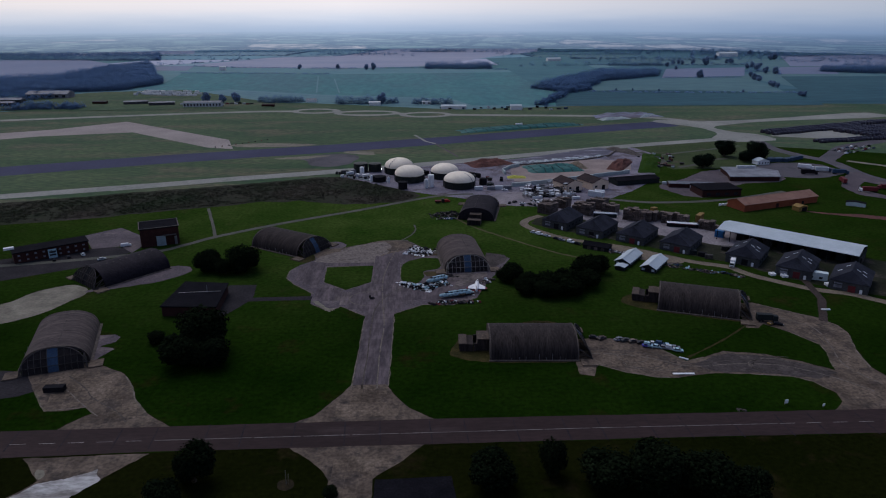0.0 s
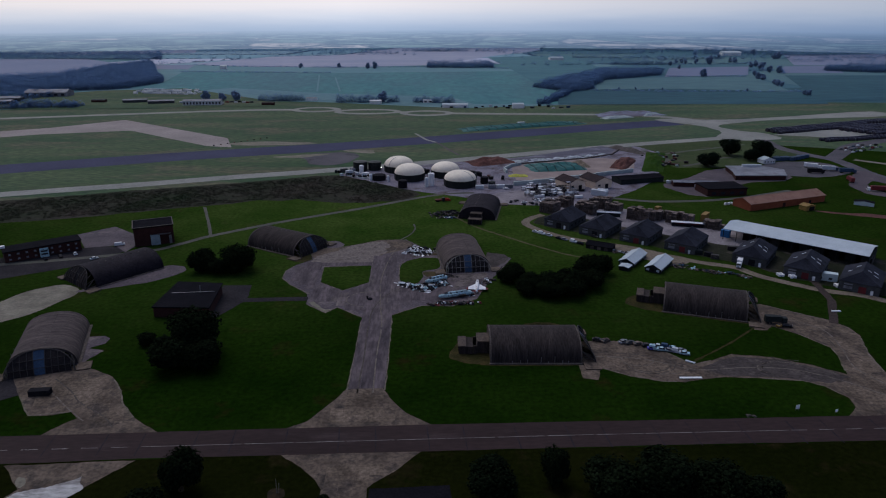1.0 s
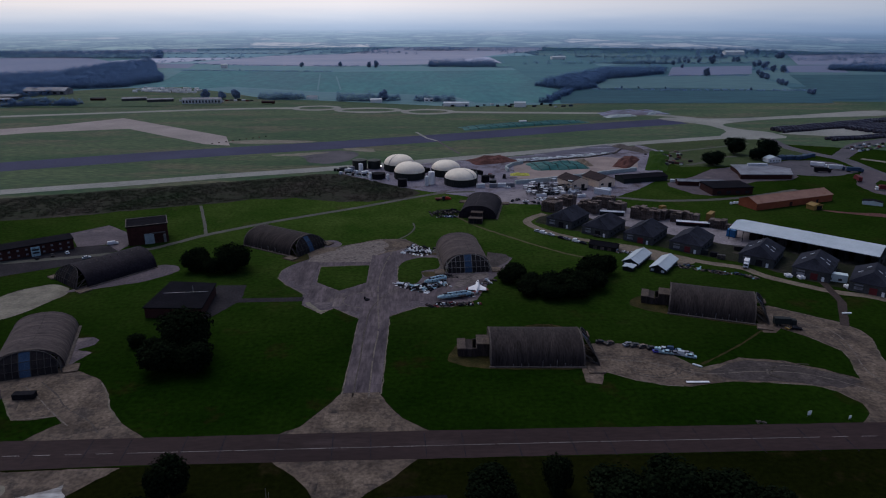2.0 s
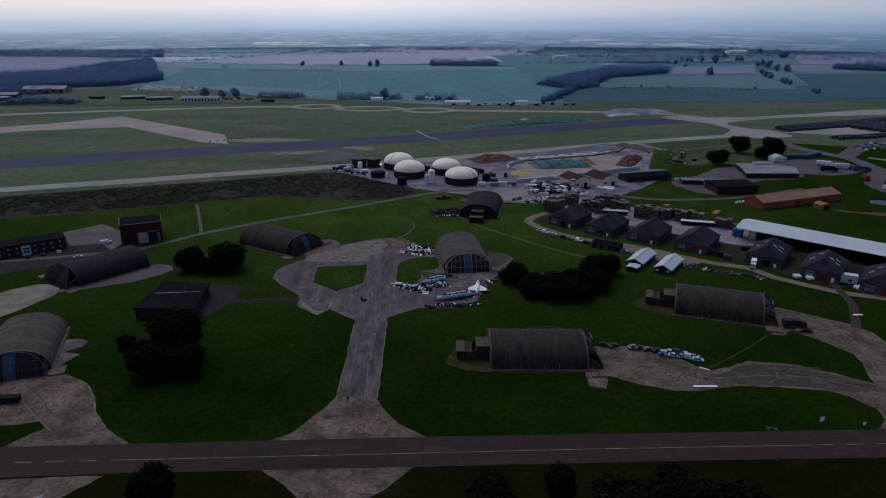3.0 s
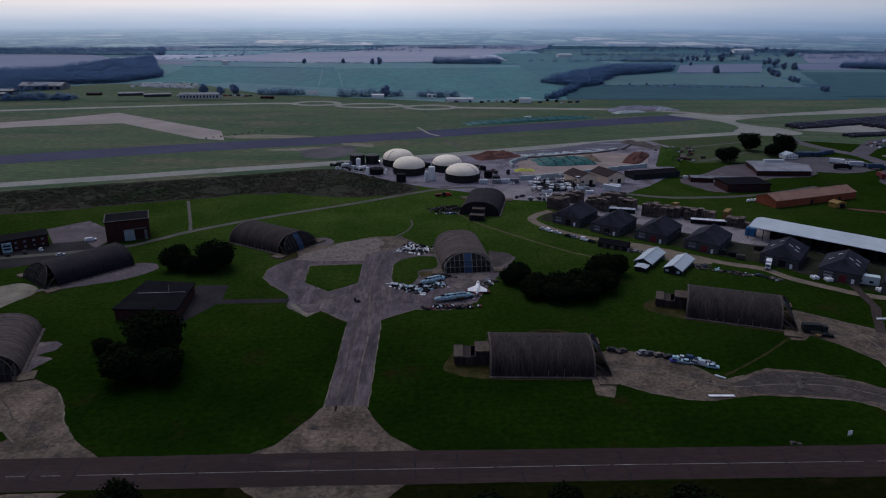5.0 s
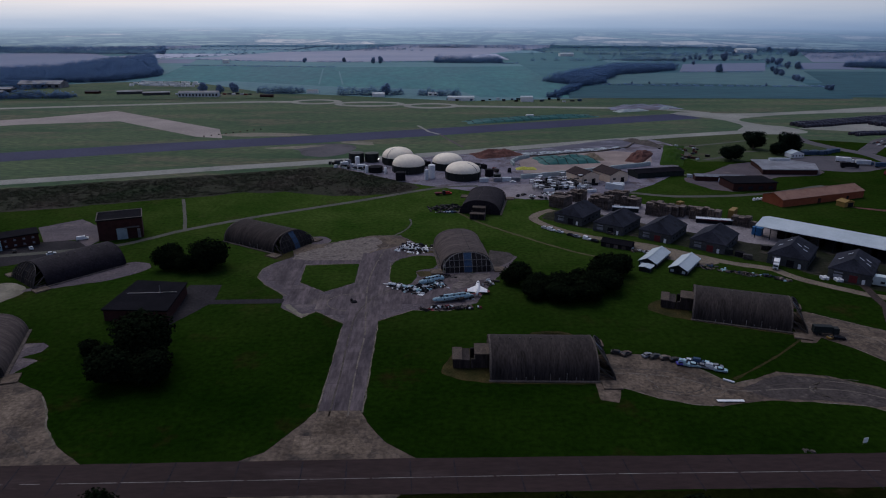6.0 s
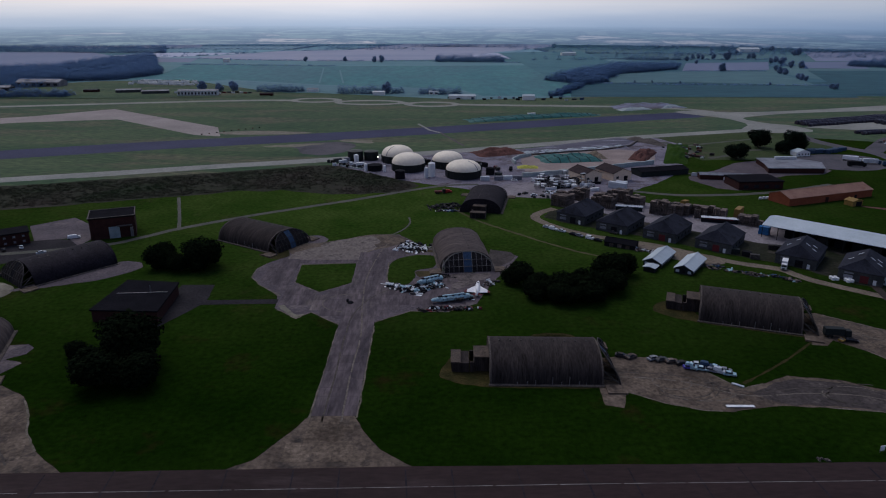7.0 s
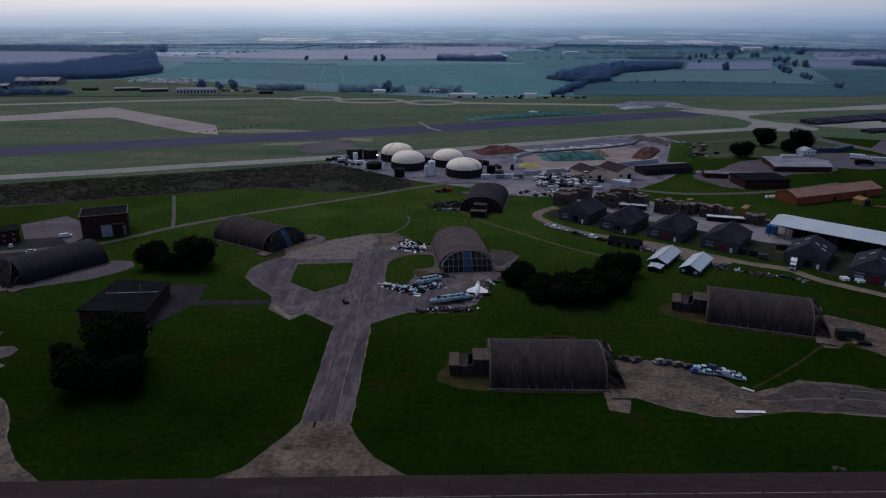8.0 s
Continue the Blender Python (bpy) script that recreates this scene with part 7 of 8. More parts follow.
# ---- yard behind the warehouses ----
def pallet_stack(x, y, rz, n, lx, ly, label):
    s = thing("pallet_stack", label, "pallets", pose(x, y, 0, 0, 0, rz), "pallet stacks")
    for i in range(n):
        z = i * 0.62
        b = Builder()
        foot = lx / 7
        side = [(-lx / 2, z), (-lx / 2 + foot, z), (-lx / 2 + foot, z + 0.4), (-foot / 2, z + 0.4), (-foot / 2, z), (foot / 2, z), (foot / 2, z + 0.4), (lx / 2 - foot, z + 0.4), (lx / 2 - foot, z), (lx / 2, z), (lx / 2, z + 0.58), (-lx / 2, z + 0.58)]
        n_s = len(side)
        b.add([(u, y_, w) for y_ in (-ly / 2, ly / 2) for u, w in side], [tuple(range(n_s)), tuple(range(2 * n_s - 1, n_s - 1, -1))] + [(i_, n_s + i_, n_s + (i_ + 1) % n_s, (i_ + 1) % n_s) for i_ in range(n_s)])
        ob = b.made("pallet", TIMBER, s)
        ob.rotation_euler = (0, 0, rg.uniform(-0.05, 0.05))
    return s


# solid walls of stacked pallets, set edge to edge
PALLET_BLOCKS = ((101.7, 429.9, 3, 4, 11), (114.0, 442.5, 3, 3, 11), (125.5, 426.3, 4, 3, 11), (138.0, 438.7, 4, 3, 11), (144.0, 427.0, 3, 3, 10), (153.1, 411.8, 2, 3, 11), (159.4, 407.7, 4, 3, 12), (170.5, 407.3, 4, 3, 9), (179.4, 400.6, 5, 2, 10), (196.4, 387.7, 4, 2, 8))
for k_, (bx, by, nx_, ny_, n) in enumerate(PALLET_BLOCKS):
    for i in range(nx_):
        for j in range(ny_):
            if rg.random() < 0.12:
                continue
            u, v = (i - nx_ / 2) * 3.3, (j - ny_ / 2) * 3.2
            a_ = radians(-36)
            pallet_stack(bx + u * math.cos(a_) - v * math.sin(a_), by + u * math.sin(a_) + v * math.cos(a_), -36 + rg.uniform(-4, 4), max(2, n + rg.choice((-2, -1, 0, 0, 1))), 3.1, 3.0, "tall stack of weathered timber pallets on hardcore")
container(pose(195, 405, 0, 0, 0, 52), YELLOW_PAINT, "ochre-yellow container standing in the yard", (9, 3, 4.5))
container(pose(172, 427, 0, 0, 0, 30), YELLOW_PAINT, "ochre-yellow crate stack in the yard", (4, 3, 3))
s = hall("canopy_shed", "narrow shed with a bright white roof edged in red", "shed", pose(179, 392, 0, 0, 0, -16 - 90), 2.6, 19, 2.6, 3.0, BLACK_STEEL, WHITE_PAINT, 0.3)
opening(s, "door", "r", 0, 1.9, 14, 0.6, RED_DOOR, 2.6, 19)
s = hall("canopy_shed", "narrow white-roofed shed behind the warehouses", "shed", pose(135.7, 416.4, 0, 0, 0, -14 - 90), 2.6, 15, 2.6, 3.0, DARK_CLAD, SKYLIGHT, 0.3)
for i in range(40):
    x, y = 91 + (i % 10) * 3.9 + rg.uniform(-1.3, 1.3), 468 + (i // 10) * 6.5 + (i % 10) * 0.6 + rg.uniform(-2, 2)
    s = thing("steel_rack", "pale galvanised steel rack on the plant yard", "rack", pose(x, y, 0, 0, 0, rg.uniform(-20, 20)))
    hh = rg.uniform(1.4, 4.0) if i % 7 else 7.0
    for sx in (-1, 1):
        for sy in (-1, 1):
            Builder().bar((sx * 1.5, sy * 1.0, 0), (sx * 1.5, sy * 1.0, hh), 0.22).made("upright", STEEL, s)
    for z in (hh * 0.45, hh * 0.95):
        Builder().box((0, 0, z), (3.2, 2.2, 0.22)).made("deck", [SKYLIGHT, WHITE_PAINT, BLACK_STEEL, SKYLIGHT, GREY_ROOF][i % 5], s)
for i in range(18):
    x, y = 96 + (i % 6) * 3.6 + rg.uniform(-1, 1), 449 + (i // 6) * 4 + rg.uniform(-1.2, 1.2)
    s = thing("bulk_bag", "white bulk bag on the yard", "bag", pose(x, y, 0, 0, 0, rg.uniform(0, 90)))
    Builder().lathe((0, 0, 0), [(0.8, 0), (1.0, 0.4), (1.0, 1.1), (0.5, 1.5), (0.2, 1.6)], 10).made("bag", [WHITE_PAINT, SKYLIGHT, GREY_ROOF][i % 3], s, smooth=True)
for i, (x, y) in enumerate(((76, 452), (80, 455), (85, 450), (90, 448), (93, 446), (84, 446))):
    car(pose(x, y, 0, 0, 0, rg.uniform(0, 180)), [BLACK_STEEL, SCRAP, WHITE_PAINT, BLACK_STEEL, GREY_CLAD, SCRAP][i], "car parked on the yard beside the shelter")
s = thing("tank_trailer", "white tanker trailer with pipe frames beside the office", "trailer", pose(147, 476, 0, 0, 0, -20))
Builder().lathe((-4, 0, 2.2), [(0.2, 0), (1.3, 0.4), (1.3, 7.6), (0.2, 8)], 14, "x").made("vessel", WHITE_PAINT, s, smooth=True)
for x in (-3, -1, 1, 3):
    Builder().box((x, 0, 0), (0.4, 2.4, 1.2)).made("stand", STEEL, s)

CABIN = surf("pale_cabin_paint", (0.48, 0.55, 0.56), (0.40, 0.47, 0.49), 0.3, 2.0, 0.6, fine_amp=0.12)
# parked along the gravel lane
LANE = [SKYLIGHT, WHITE_PAINT, SKYLIGHT, BLACK_STEEL, GREY_ROOF, WHITE_PAINT, BLACK_STEEL, SCRAP, GREY_ROOF]
for i, (x, y) in enumerate(((82.4, 382.2), (85.3, 378.7), (89.2, 375.2), (94.1, 369.5), (96.7, 367.3), (101.2, 362.9), (104.6, 359.6), (115.6, 372.1), (120.8, 376.4))):
    car(pose(x, y, 0, 0, 0, -42), LANE[i], "car parked along the gravel lane", van=i in (1, 5))
s = hall("timber_store", "long low dark timber store beside the lane", "store", pose(114.4, 352.2, 0, 0, 0, -30 - 90), 7, 15, 2.2, 3.6, BLACK_STEEL, FELT, 0.4)
for u in (-4, 0, 4):
    opening(s, "door", "r", u, 0, 2.0, 1.8, TIMBER, 7, 15)
for i, (x, y) in enumerate(((124, 345), (127, 343), (121, 346))):
    scrap_pile(pose(x, y, 0, 0, 0, i * 40), "small stack of timber and scrap beside the lane", 4, 3, 10, [TIMBER, SCRAP, SKYLIGHT], 40 + i, 0.8)
lorry(pose(180, 321, 0, 0, 0, -120), WHITE_PAINT, WHITE_PAINT, "white lorry parked facing the lane", 7.5, 2.6)
for gx0, gy0, n in ((194, 306, 4), (199, 303.5, 4), (215, 291, 4), (220, 288.5, 4)):
    for i in range(n):
        s = thing("wrapped_bale", "white plastic-wrapped round bale on grass", "bale", pose(gx0 + i % 2 * 1.7, gy0 + (i // 2) * 1.8, 0, 0, 0, 20 * i), "white bales")
        Builder().lathe((0, 0, 0), [(0.5, 0), (0.75, 0.12), (0.8, 0.7), (0.75, 1.25), (0.4, 1.4)], 14).made("wrap", WHITE_PAINT, s, smooth=True)
container(pose(214.5, 301, 0, 0, 0, -28), CABIN, "pale blue-white site cabin with two windows", (10.5, 3.6, 3.8), "cabin", 2)
JUNK = [BLUE_PAINT, SCRAP, PALE_BLUE, BLACK_STEEL, TANK, SCRAP, TIMBER]
for i, (x, y) in enumerate(((146, 322), (149, 320), (154, 318), (157, 316), (160, 314.5), (163, 312), (166, 311), (172, 310), (175, 307), (178, 305), (143, 327), (151, 324))):
    scrap_pile(pose(x, y, 0, 0, 0, -38 + (i * 47) % 50), "small heap of painted scrap and timber by the lane", 4.5, 2.6, 7, [JUNK[i % 7], SCRAP, TIMBER, JUNK[(i + 3) % 7]], 70 + i, 0.9)
for i, (x, y) in enumerate(((170, 337), (166, 341), (172, 333), (190, 344), (194, 340), (187, 347))):
    container(pose(x, y, 0, 0, 0, -38 + (i * 29) % 40), [BLACK_STEEL, DARK_CLAD, SCRAP][i % 3], "dark plant crate beside a warehouse", (4, 2.2, 2.2), "crate")
container(pose(194, 371, 0, 0, 0, -42), surf("bright_blue_paint", (0.03, 0.14, 0.32), (0.025, 0.11, 0.26), 0.4, 3, 0.5), "bright blue container under the open store", (5, 3, 4))
for i in range(9):
    container(pose(206 + i * 5.6, 366 - i * 5.2, 0, 0, 0, -42), [BLACK_STEEL, DARK_CLAD, SCRAP][i % 3], "dark crate stored under the open roof", (5, 8, 3.6), "crate")

# ---- eastern estate ----
for x, y, rz, cab, load, lab in ((349, 557, -35, WHITE_PAINT, WHITE_PAINT, "lorry with a white box trailer"), (341, 537, -10, BLACK_STEEL, BLACK_STEEL, "dark lorry on the estate yard"), (358, 546, -12, BLUE_PAINT, SKYLIGHT, "blue lorry with a pale-roofed trailer"),
                                 (368, 537, -12, BLUE_PAINT, BLUE_PAINT, "blue articulated lorry on the estate yard"), (352, 507, 75, RED_DOOR, RED_DOOR, "dark red lorry at the bay edge"), (353, 476, 168, WHITE_PAINT, RED_DOOR, "white-cabbed lorry with a dark red trailer"),
                                 (372, 483, 168, RED_DOOR, RED_DOOR, "dark red trailer lorry beside the bay")):
    lorry(pose(x, y, 0, 0, 0, rz), cab, load, lab, 13, 3.0)
for i, (x, y) in enumerate(((333, 588), (340, 589), (347, 590), (354, 592), (360, 596), (366, 600))):
    container(pose(x, y, 0, 0, 0, 8), BLUE_PAINT, "blue metal container in a row by the hut", (6.4, 2.6, 2.8))
for i in range(22):
    x, y = 424 + (i % 8) * 6.5 + rg.uniform(-1, 1), 622 + (i // 8) * 9 + (i % 8) * 4 + rg.uniform(-1, 1)
    car(pose(x, y, 0, 0, 0, 30 + rg.uniform(-10, 10)), [SKYLIGHT, BLUE_PAINT, WHITE_PAINT, BLACK_STEEL, GREY_ROOF, RED_DOOR][i % 6], "parked car on the eastern car park", van=i % 5 == 0)
s = hall("long_hut", "low white hut on the eastern grass", "hut", pose(320, 438, 0, 0, 0, -32), 12, 5, 2.4, 3.2, CABIN, FELT, 0.2)
for i in range(3):
    o = thing("wrapped_bale", "white plastic-wrapped bale beside the brick hall", "bale", pose(224 + i * 2.6, 441 + i * 0.7, 0))
    Builder().lathe((0, 0, 0), [(0.6, 0), (0.95, 0.15), (1.0, 0.8), (0.9, 1.5), (0.4, 1.7)], 14).made("wrap", WHITE_PAINT, o, smooth=True)
for i in range(16):
    container(pose(206 + i * 2.6 + rg.uniform(-1, 1), 507 - i * 1.5 + rg.uniform(-3, 3), 0, 0, 0, rg.uniform(-30, 30)), [SKYLIGHT, GREY_ROOF, WHITE_PAINT, SCRAP, YELLOW_PAINT][i % 5], "pale machinery and crates on the yard", (4, 2.2, 2.0), "machinery")
s = hall("link_building", "low grey-roofed building with a white gutter line", "building", pose(224, 497, 0, 0, 0, -8 - 90), 8, 34, 3.2, 4.0, BRICK, GREY_ROOF, 0.4)
sheet("estate_path", strip(curve_through([(150, 462), (175, 452), (205, 452), (225, 455), (250, 462), (290, 480)]), 5), 0.045, PATH_GREY, "grey path through the estate", "path", step=4, amount=0.4)
sheet("estate_yard", [(196, 500), (212, 462), (252, 470), (262, 505), (312, 512), (318, 560), (262, 558), (225, 520)], 0.03, CONCRETE_DARK, "hardcore yard of the industrial estate", "yard", soft=1, step=5, amount=0.8)
sheet("worn_ground", [(222, 570), (240, 600), (236, 640), (225, 668), (216, 640), (212, 600)], 0.03, YARD, "worn bare ground behind the clamp", "earth", soft=1, step=5, amount=1.5)

# ---- scrub on the rough ground ----
spots = []
scrub_poly = [(-700, 265), (-300, 404), (-211, 428), (-160, 444), (-89, 470), (-30, 455), (0, 461), (8, 478), (-20, 512), (-57, 540), (-142, 508), (-240, 478), (-700, 325)]
q9 = random.Random(9)
while len(spots) < 4200:
    p = (q9.uniform(-480, 10), q9.uniform(330, 542))
    if inside(p, scrub_poly):
        k_ = noise.noise((p[0] * 0.03, p[1] * 0.03, 2.2))
        if k_ > -0.15 or q9.random() < 0.25:
            spots.append((*p, q9.uniform(0.7, 2.0), q9.uniform(0.3, 1.0)))
SCRUB_LEAF = surf("brown_green_scrub", (0.011, 0.019, 0.009), (0.034, 0.029, 0.023), 0.02, 0.8, 0.95, spec=0.04, fine_amp=0.3, island=0.2, bump=0)
clump_cloud("scrub", spots, "dark brown and green low scrub", "scrub", 0.42, 26, SCRUB_LEAF, 2.4)

# ---- far side of the airfield ----
def far_block(name, x, y, w, d, h, rz, wall, roof, label, n_win=0):
    s = thing(name, label, "building", pose(x, y, 0, 0, 0, rz))
    Builder().box((0, 0, 0), (w, d, h)).made("wall", wall, s)
    Builder().add([(-w / 2 - .3, -d / 2 - .3, h), (w / 2 + .3, -d / 2 - .3, h), (w / 2 + .3, d / 2 + .3, h), (-w / 2 - .3, d / 2 + .3, h), (-w / 2, 0, h + d * 0.16), (w / 2, 0, h + d * 0.16)],
                  [(0, 1, 5, 4), (2, 3, 4, 5), (3, 0, 4), (1, 2, 5), (3, 2, 1, 0)]).made("roof", roof, s)
    for i in range(n_win):
        Builder().box((-w / 2 + (i + 0.5) * w / n_win, -d / 2 - 0.04, h * 0.25), (w / n_win * 0.5, 0.12, h * 0.5)).made("window", GLASS_DARK, s)
    return s


for a_ in ((60, 966, 36, 9, 4.5, -3, WHITE_PAINT, METAL_ROOF, "long white shed at the far edge of the airfield", 0), (148, 955, 16, 8, 6, -3, WHITE_PAINT, METAL_ROOF, "white block at the far edge of the airfield", 0),
           (-55, 1010, 17, 8, 4.5, 0, WHITE_PAINT, SKYLIGHT, "white cottage row by the far tree belt", 0), (-155, 1053, 16, 8, 4, 0, WHITE_PAINT, GREY_ROOF, "white farmhouse by the far trees", 0),
           (-305, 1003, 54, 12, 6.5, 4, SKYLIGHT, GREY_ROOF, "pale pillared building on the far side", 12), (-586, 1124, 66, 26, 7, 0, GREY_ROOF, GREY_ROOF, "large grey-roofed hangar by the far wood", 6),
           (-612, 1050, 44, 16, 6, 5, GREY_CLAD, GREY_ROOF, "grey shed by the far trees", 4), (-600, 1018, 30, 12, 5, 5, GREY_CLAD, GREY_ROOF, "grey-roofed shed in the far camp", 5), (-415, 1036, 34, 9, 4, 14, GREY_CLAD, GREY_ROOF, "low grey shed on the far grass", 0),
           (-372, 1023, 36, 9, 4, 14, GREY_CLAD, GREY_ROOF, "low grey shed beside another on the far grass", 0), (-470, 1040, 20, 8, 3.5, 0, BRICK, GREY_CLAD, "low brown shed on the far grass", 0), (-210, 1000, 18, 6, 3, 0, BRICK, BROWN_TILE, "low brown shed behind the far track", 0),
           (985, 2190, 60, 24, 10, 0, WHITE_PAINT, METAL_ROOF, "large white barn in the far farmland", 0), (22, 1020, 14, 8, 4, 0, WHITE_PAINT, SKYLIGHT, "small white cottage by the far trees", 2), (395, 1990, 40, 16, 7, 10, WHITE_PAINT, METAL_ROOF, "pale barn in the far fields", 0),
           (-460, 1680, 14, 10, 8, 0, WHITE_PAINT, METAL_ROOF, "small white barn by the wood", 0)):
    far_block("far_building", *a_)
for i in range(46):
    x, y = -465 + (i % 16) * 7.0 + rg.uniform(-2, 2), 1158 + (i // 16) * 24 + rg.uniform(-8, 8) - (i % 16) * 1.2
    container(pose(x, y, 0, 0, 0, rg.uniform(-15, 15)), WHITE_PAINT if i % 4 else SKYLIGHT, "white caravan parked in rows on the far grass", (7, 2.6, 2.8), "caravan")
for i in range(20):
    x = 42 + i * 9.3 + rg.uniform(-2, 2)
    container(pose(x + rg.uniform(-4, 4), 962 + rg.uniform(-14, 12), 0, 0, 0, rg.uniform(-40, 40)), [BLACK_STEEL, DARK_CLAD, SKYLIGHT, GREY_CLAD, BLUE_PAINT][i % 5], "parked trailer along the far edge of the airfield", (rg.uniform(2.5, 6.5), 2.2, rg.uniform(1.4, 2.6)), "trailer")
for i in range(18):
    container(pose(-345 + i * 6.2 + rg.uniform(-2, 2), 1022 + rg.uniform(-6, 10), 0, 0, 0, rg.uniform(-20, 20)), [SKYLIGHT, RED_DOOR, GREY_CLAD, WHITE_PAINT, BLACK_STEEL][i % 5], "vehicle parked by the pillared building", (5, 2.2, 2.2), "vehicle")
for i in range(9):
    bb = thing("runway_marker", "small dark marker block beside the runway", "marker", pose(-196 + i * 5.5, 677 + i * 5.2, 0))
    Builder().box((0, 0, 0), (1.5, 0.8, 0.9), 20, 0.8).made("block", RED_SOIL if i % 2 else BLACK_STEEL, bb)
sheet("runway_patch", [(-190, 690), (-150, 702), (-90, 690), (-110, 680), (-170, 676)], 0.05, CONCRETE_PALE, "pale worn concrete at the runway edge", "runway", soft=1)
sheet("runway_link", [(-112, 622), (-70, 640), (-44, 632), (-48, 596), (-66, 578), (-88, 588), (-92, 606)], 0.034, EAST_TAR, "worn dark link between runway and taxiway", "taxiway", soft=1, step=8, amount=3)
sheet("worn_patch", [(-132, 618), (-95, 630), (-70, 632), (-100, 612)], 0.05, CONCRETE_PALE, "pale worn patch by the runway", "runway", soft=1, step=5, amount=2)
sheet("worn_patch", [(-66, 650), (-35, 652), (-30, 630), (-55, 640)], 0.05, CONCRETE_PALE, "pale worn patch by the runway", "runway", soft=1, step=5, amount=2)
sheet("runway_crossing", strip([(6, 745), (18, 705), (28, 690)], 3), 0.05, TAXI_PALE, "pale track across the runway", "track")
sheet("drain_line", strip([(28, 690), (38, 655), (48, 622)], 2.5), 0.04, CONCRETE_DARK, "narrow drain line across the grass", "track")

# ---- rough ground and tracks beside the estate ----
ESTATE_GRASS = surf("trampled_grass", (0.026, 0.044, 0.014), (0.046, 0.060, 0.024), 0.03, 0.5, 0.9, spec=0.06, c3=(0.075, 0.062, 0.045), c3_scale=0.05, c3_at=0.62, fine_amp=0.4)
sheet("estate_grass", [(226, 560), (240, 600), (236, 640), (222, 668), (330, 700), (362, 690), (374, 640), (372, 600), (335, 596), (300, 566), (262, 562)], 0.024, ESTATE_GRASS, "trampled olive grass beside the estate", "grass", soft=1, step=6, amount=3)
for line, w in (([(234, 617), (262, 632), (291, 645), (340, 668)], 4), ([(218, 568), (230, 580), (236, 600), (228, 640)], 7), ([(241, 568), (262, 580), (280, 598), (300, 604)], 5), ([(203, 515), (216, 508), (238, 508)], 5)):
    sheet("estate_track", strip(curve_through(line), w), 0.032, PATH_GREY, "worn pale track across rough grass", "track", step=3, amount=0.8)
q12 = random.Random(12)
for i in range(26):
    x, y = q12.uniform(218, 252), q12.uniform(562, 625)
    container(pose(x, y, 0, 0, 0, q12.uniform(0, 180)), q12.choice([RED_SOIL, GREY_CLAD, TIMBER, CLAMP_WALL, SCRAP]), "rusty skip and scrap on the rough ground", (q12.uniform(2, 4.5), q12.uniform(1.4, 2.4), q12.uniform(0.8, 2)), "skip")
for i in range(9):
    container(pose(333 + i * 3.0, 592 + q12.uniform(-3, 4), 0, 0, 0, 70 + q12.uniform(-25, 25)), BLUE_PAINT, "blue lorry trailer parked by the white house", (6.5, 2.5, 3), "trailer")
# white machinery on the plant yard
for i in range(44):
    x, y = q12.uniform(94, 132), q12.uniform(462, 500)
    container(pose(x, y, 0, 0, 0, 20 + q12.uniform(-10, 10)), q12.choice([WHITE_PAINT, SKYLIGHT, WHITE_PAINT, DARK_CLAD, STEEL, BLACK_STEEL]), "white and grey machinery block on the plant yard", (q12.uniform(1.5, 8), q12.uniform(0.5, 1.6), q12.uniform(0.5, 2.4)), "machine")
container(pose(142.5, 469, 0, 0, 0, -40), SKYLIGHT, "pale slatted lorry body by the farm buildings", (12, 3, 4))

# ---- concrete slabs ----
slab_box = Builder().add([(-.5, -.5, 0), (.5, -.5, 0), (.5, .5, 0), (-.5, .5, 0), (-.5, -.5, 1), (.5, -.5, 1), (.5, .5, 1), (-.5, .5, 1)],
                         [(4, 5, 6, 7), (0, 1, 5, 4), (1, 2, 6, 5), (2, 3, 7, 6), (3, 0, 4, 7)])
SLAB_MESHES = {}
for key, mat in (("dark", SLAB), ("pale", SLAB_PALE)):
    SLAB_MESHES[key] = bpy.data.meshes.new("slab")
    SLAB_MESHES[key].from_pydata(slab_box.v, [], slab_box.f)
    SLAB_MESHES[key].materials.append(mat)


def slabs(parent, poly, key, lx, ly, turn, z, origin, most=290, skip=()):
    """Slabs on a turned grid, wherever a whole one fits into the outline."""
    ca, sn = math.cos(radians(turn)), math.sin(radians(turn))
    loc = [((x - origin[0]) * ca + (y - origin[1]) * sn, -(x - origin[0]) * sn + (y - origin[1]) * ca) for x, y in poly]
    cells = []
    for i in range(int(min(p[0] for p in loc) / lx) - 1, int(max(p[0] for p in loc) / lx) + 2):
        for j in range(int(min(p[1] for p in loc) / ly) - 1, int(max(p[1] for p in loc) / ly) + 2):
            corners_ = [((i + a_) * lx, (j + b_) * ly) for a_ in (0.02, 0.98) for b_ in (0.02, 0.98)]
            cx, cy = (i + 0.5) * lx, (j + 0.5) * ly
            w = (origin[0] + cx * ca - cy * sn, origin[1] + cx * sn + cy * ca)
            if all(inside(c, loc) for c in corners_) and not any(inside(w, k_) for k_ in skip):
                cells.append((w[1], w))
    for _, w in sorted(cells)[:most]:
        ob = new("slab", SLAB_MESHES[key])
        ob.parent = parent
        ob.location, ob.rotation_euler, ob.scale = (w[0], w[1], z - 0.012), (0, 0, radians(turn)), (lx - 0.14, ly - 0.14, 0.022)


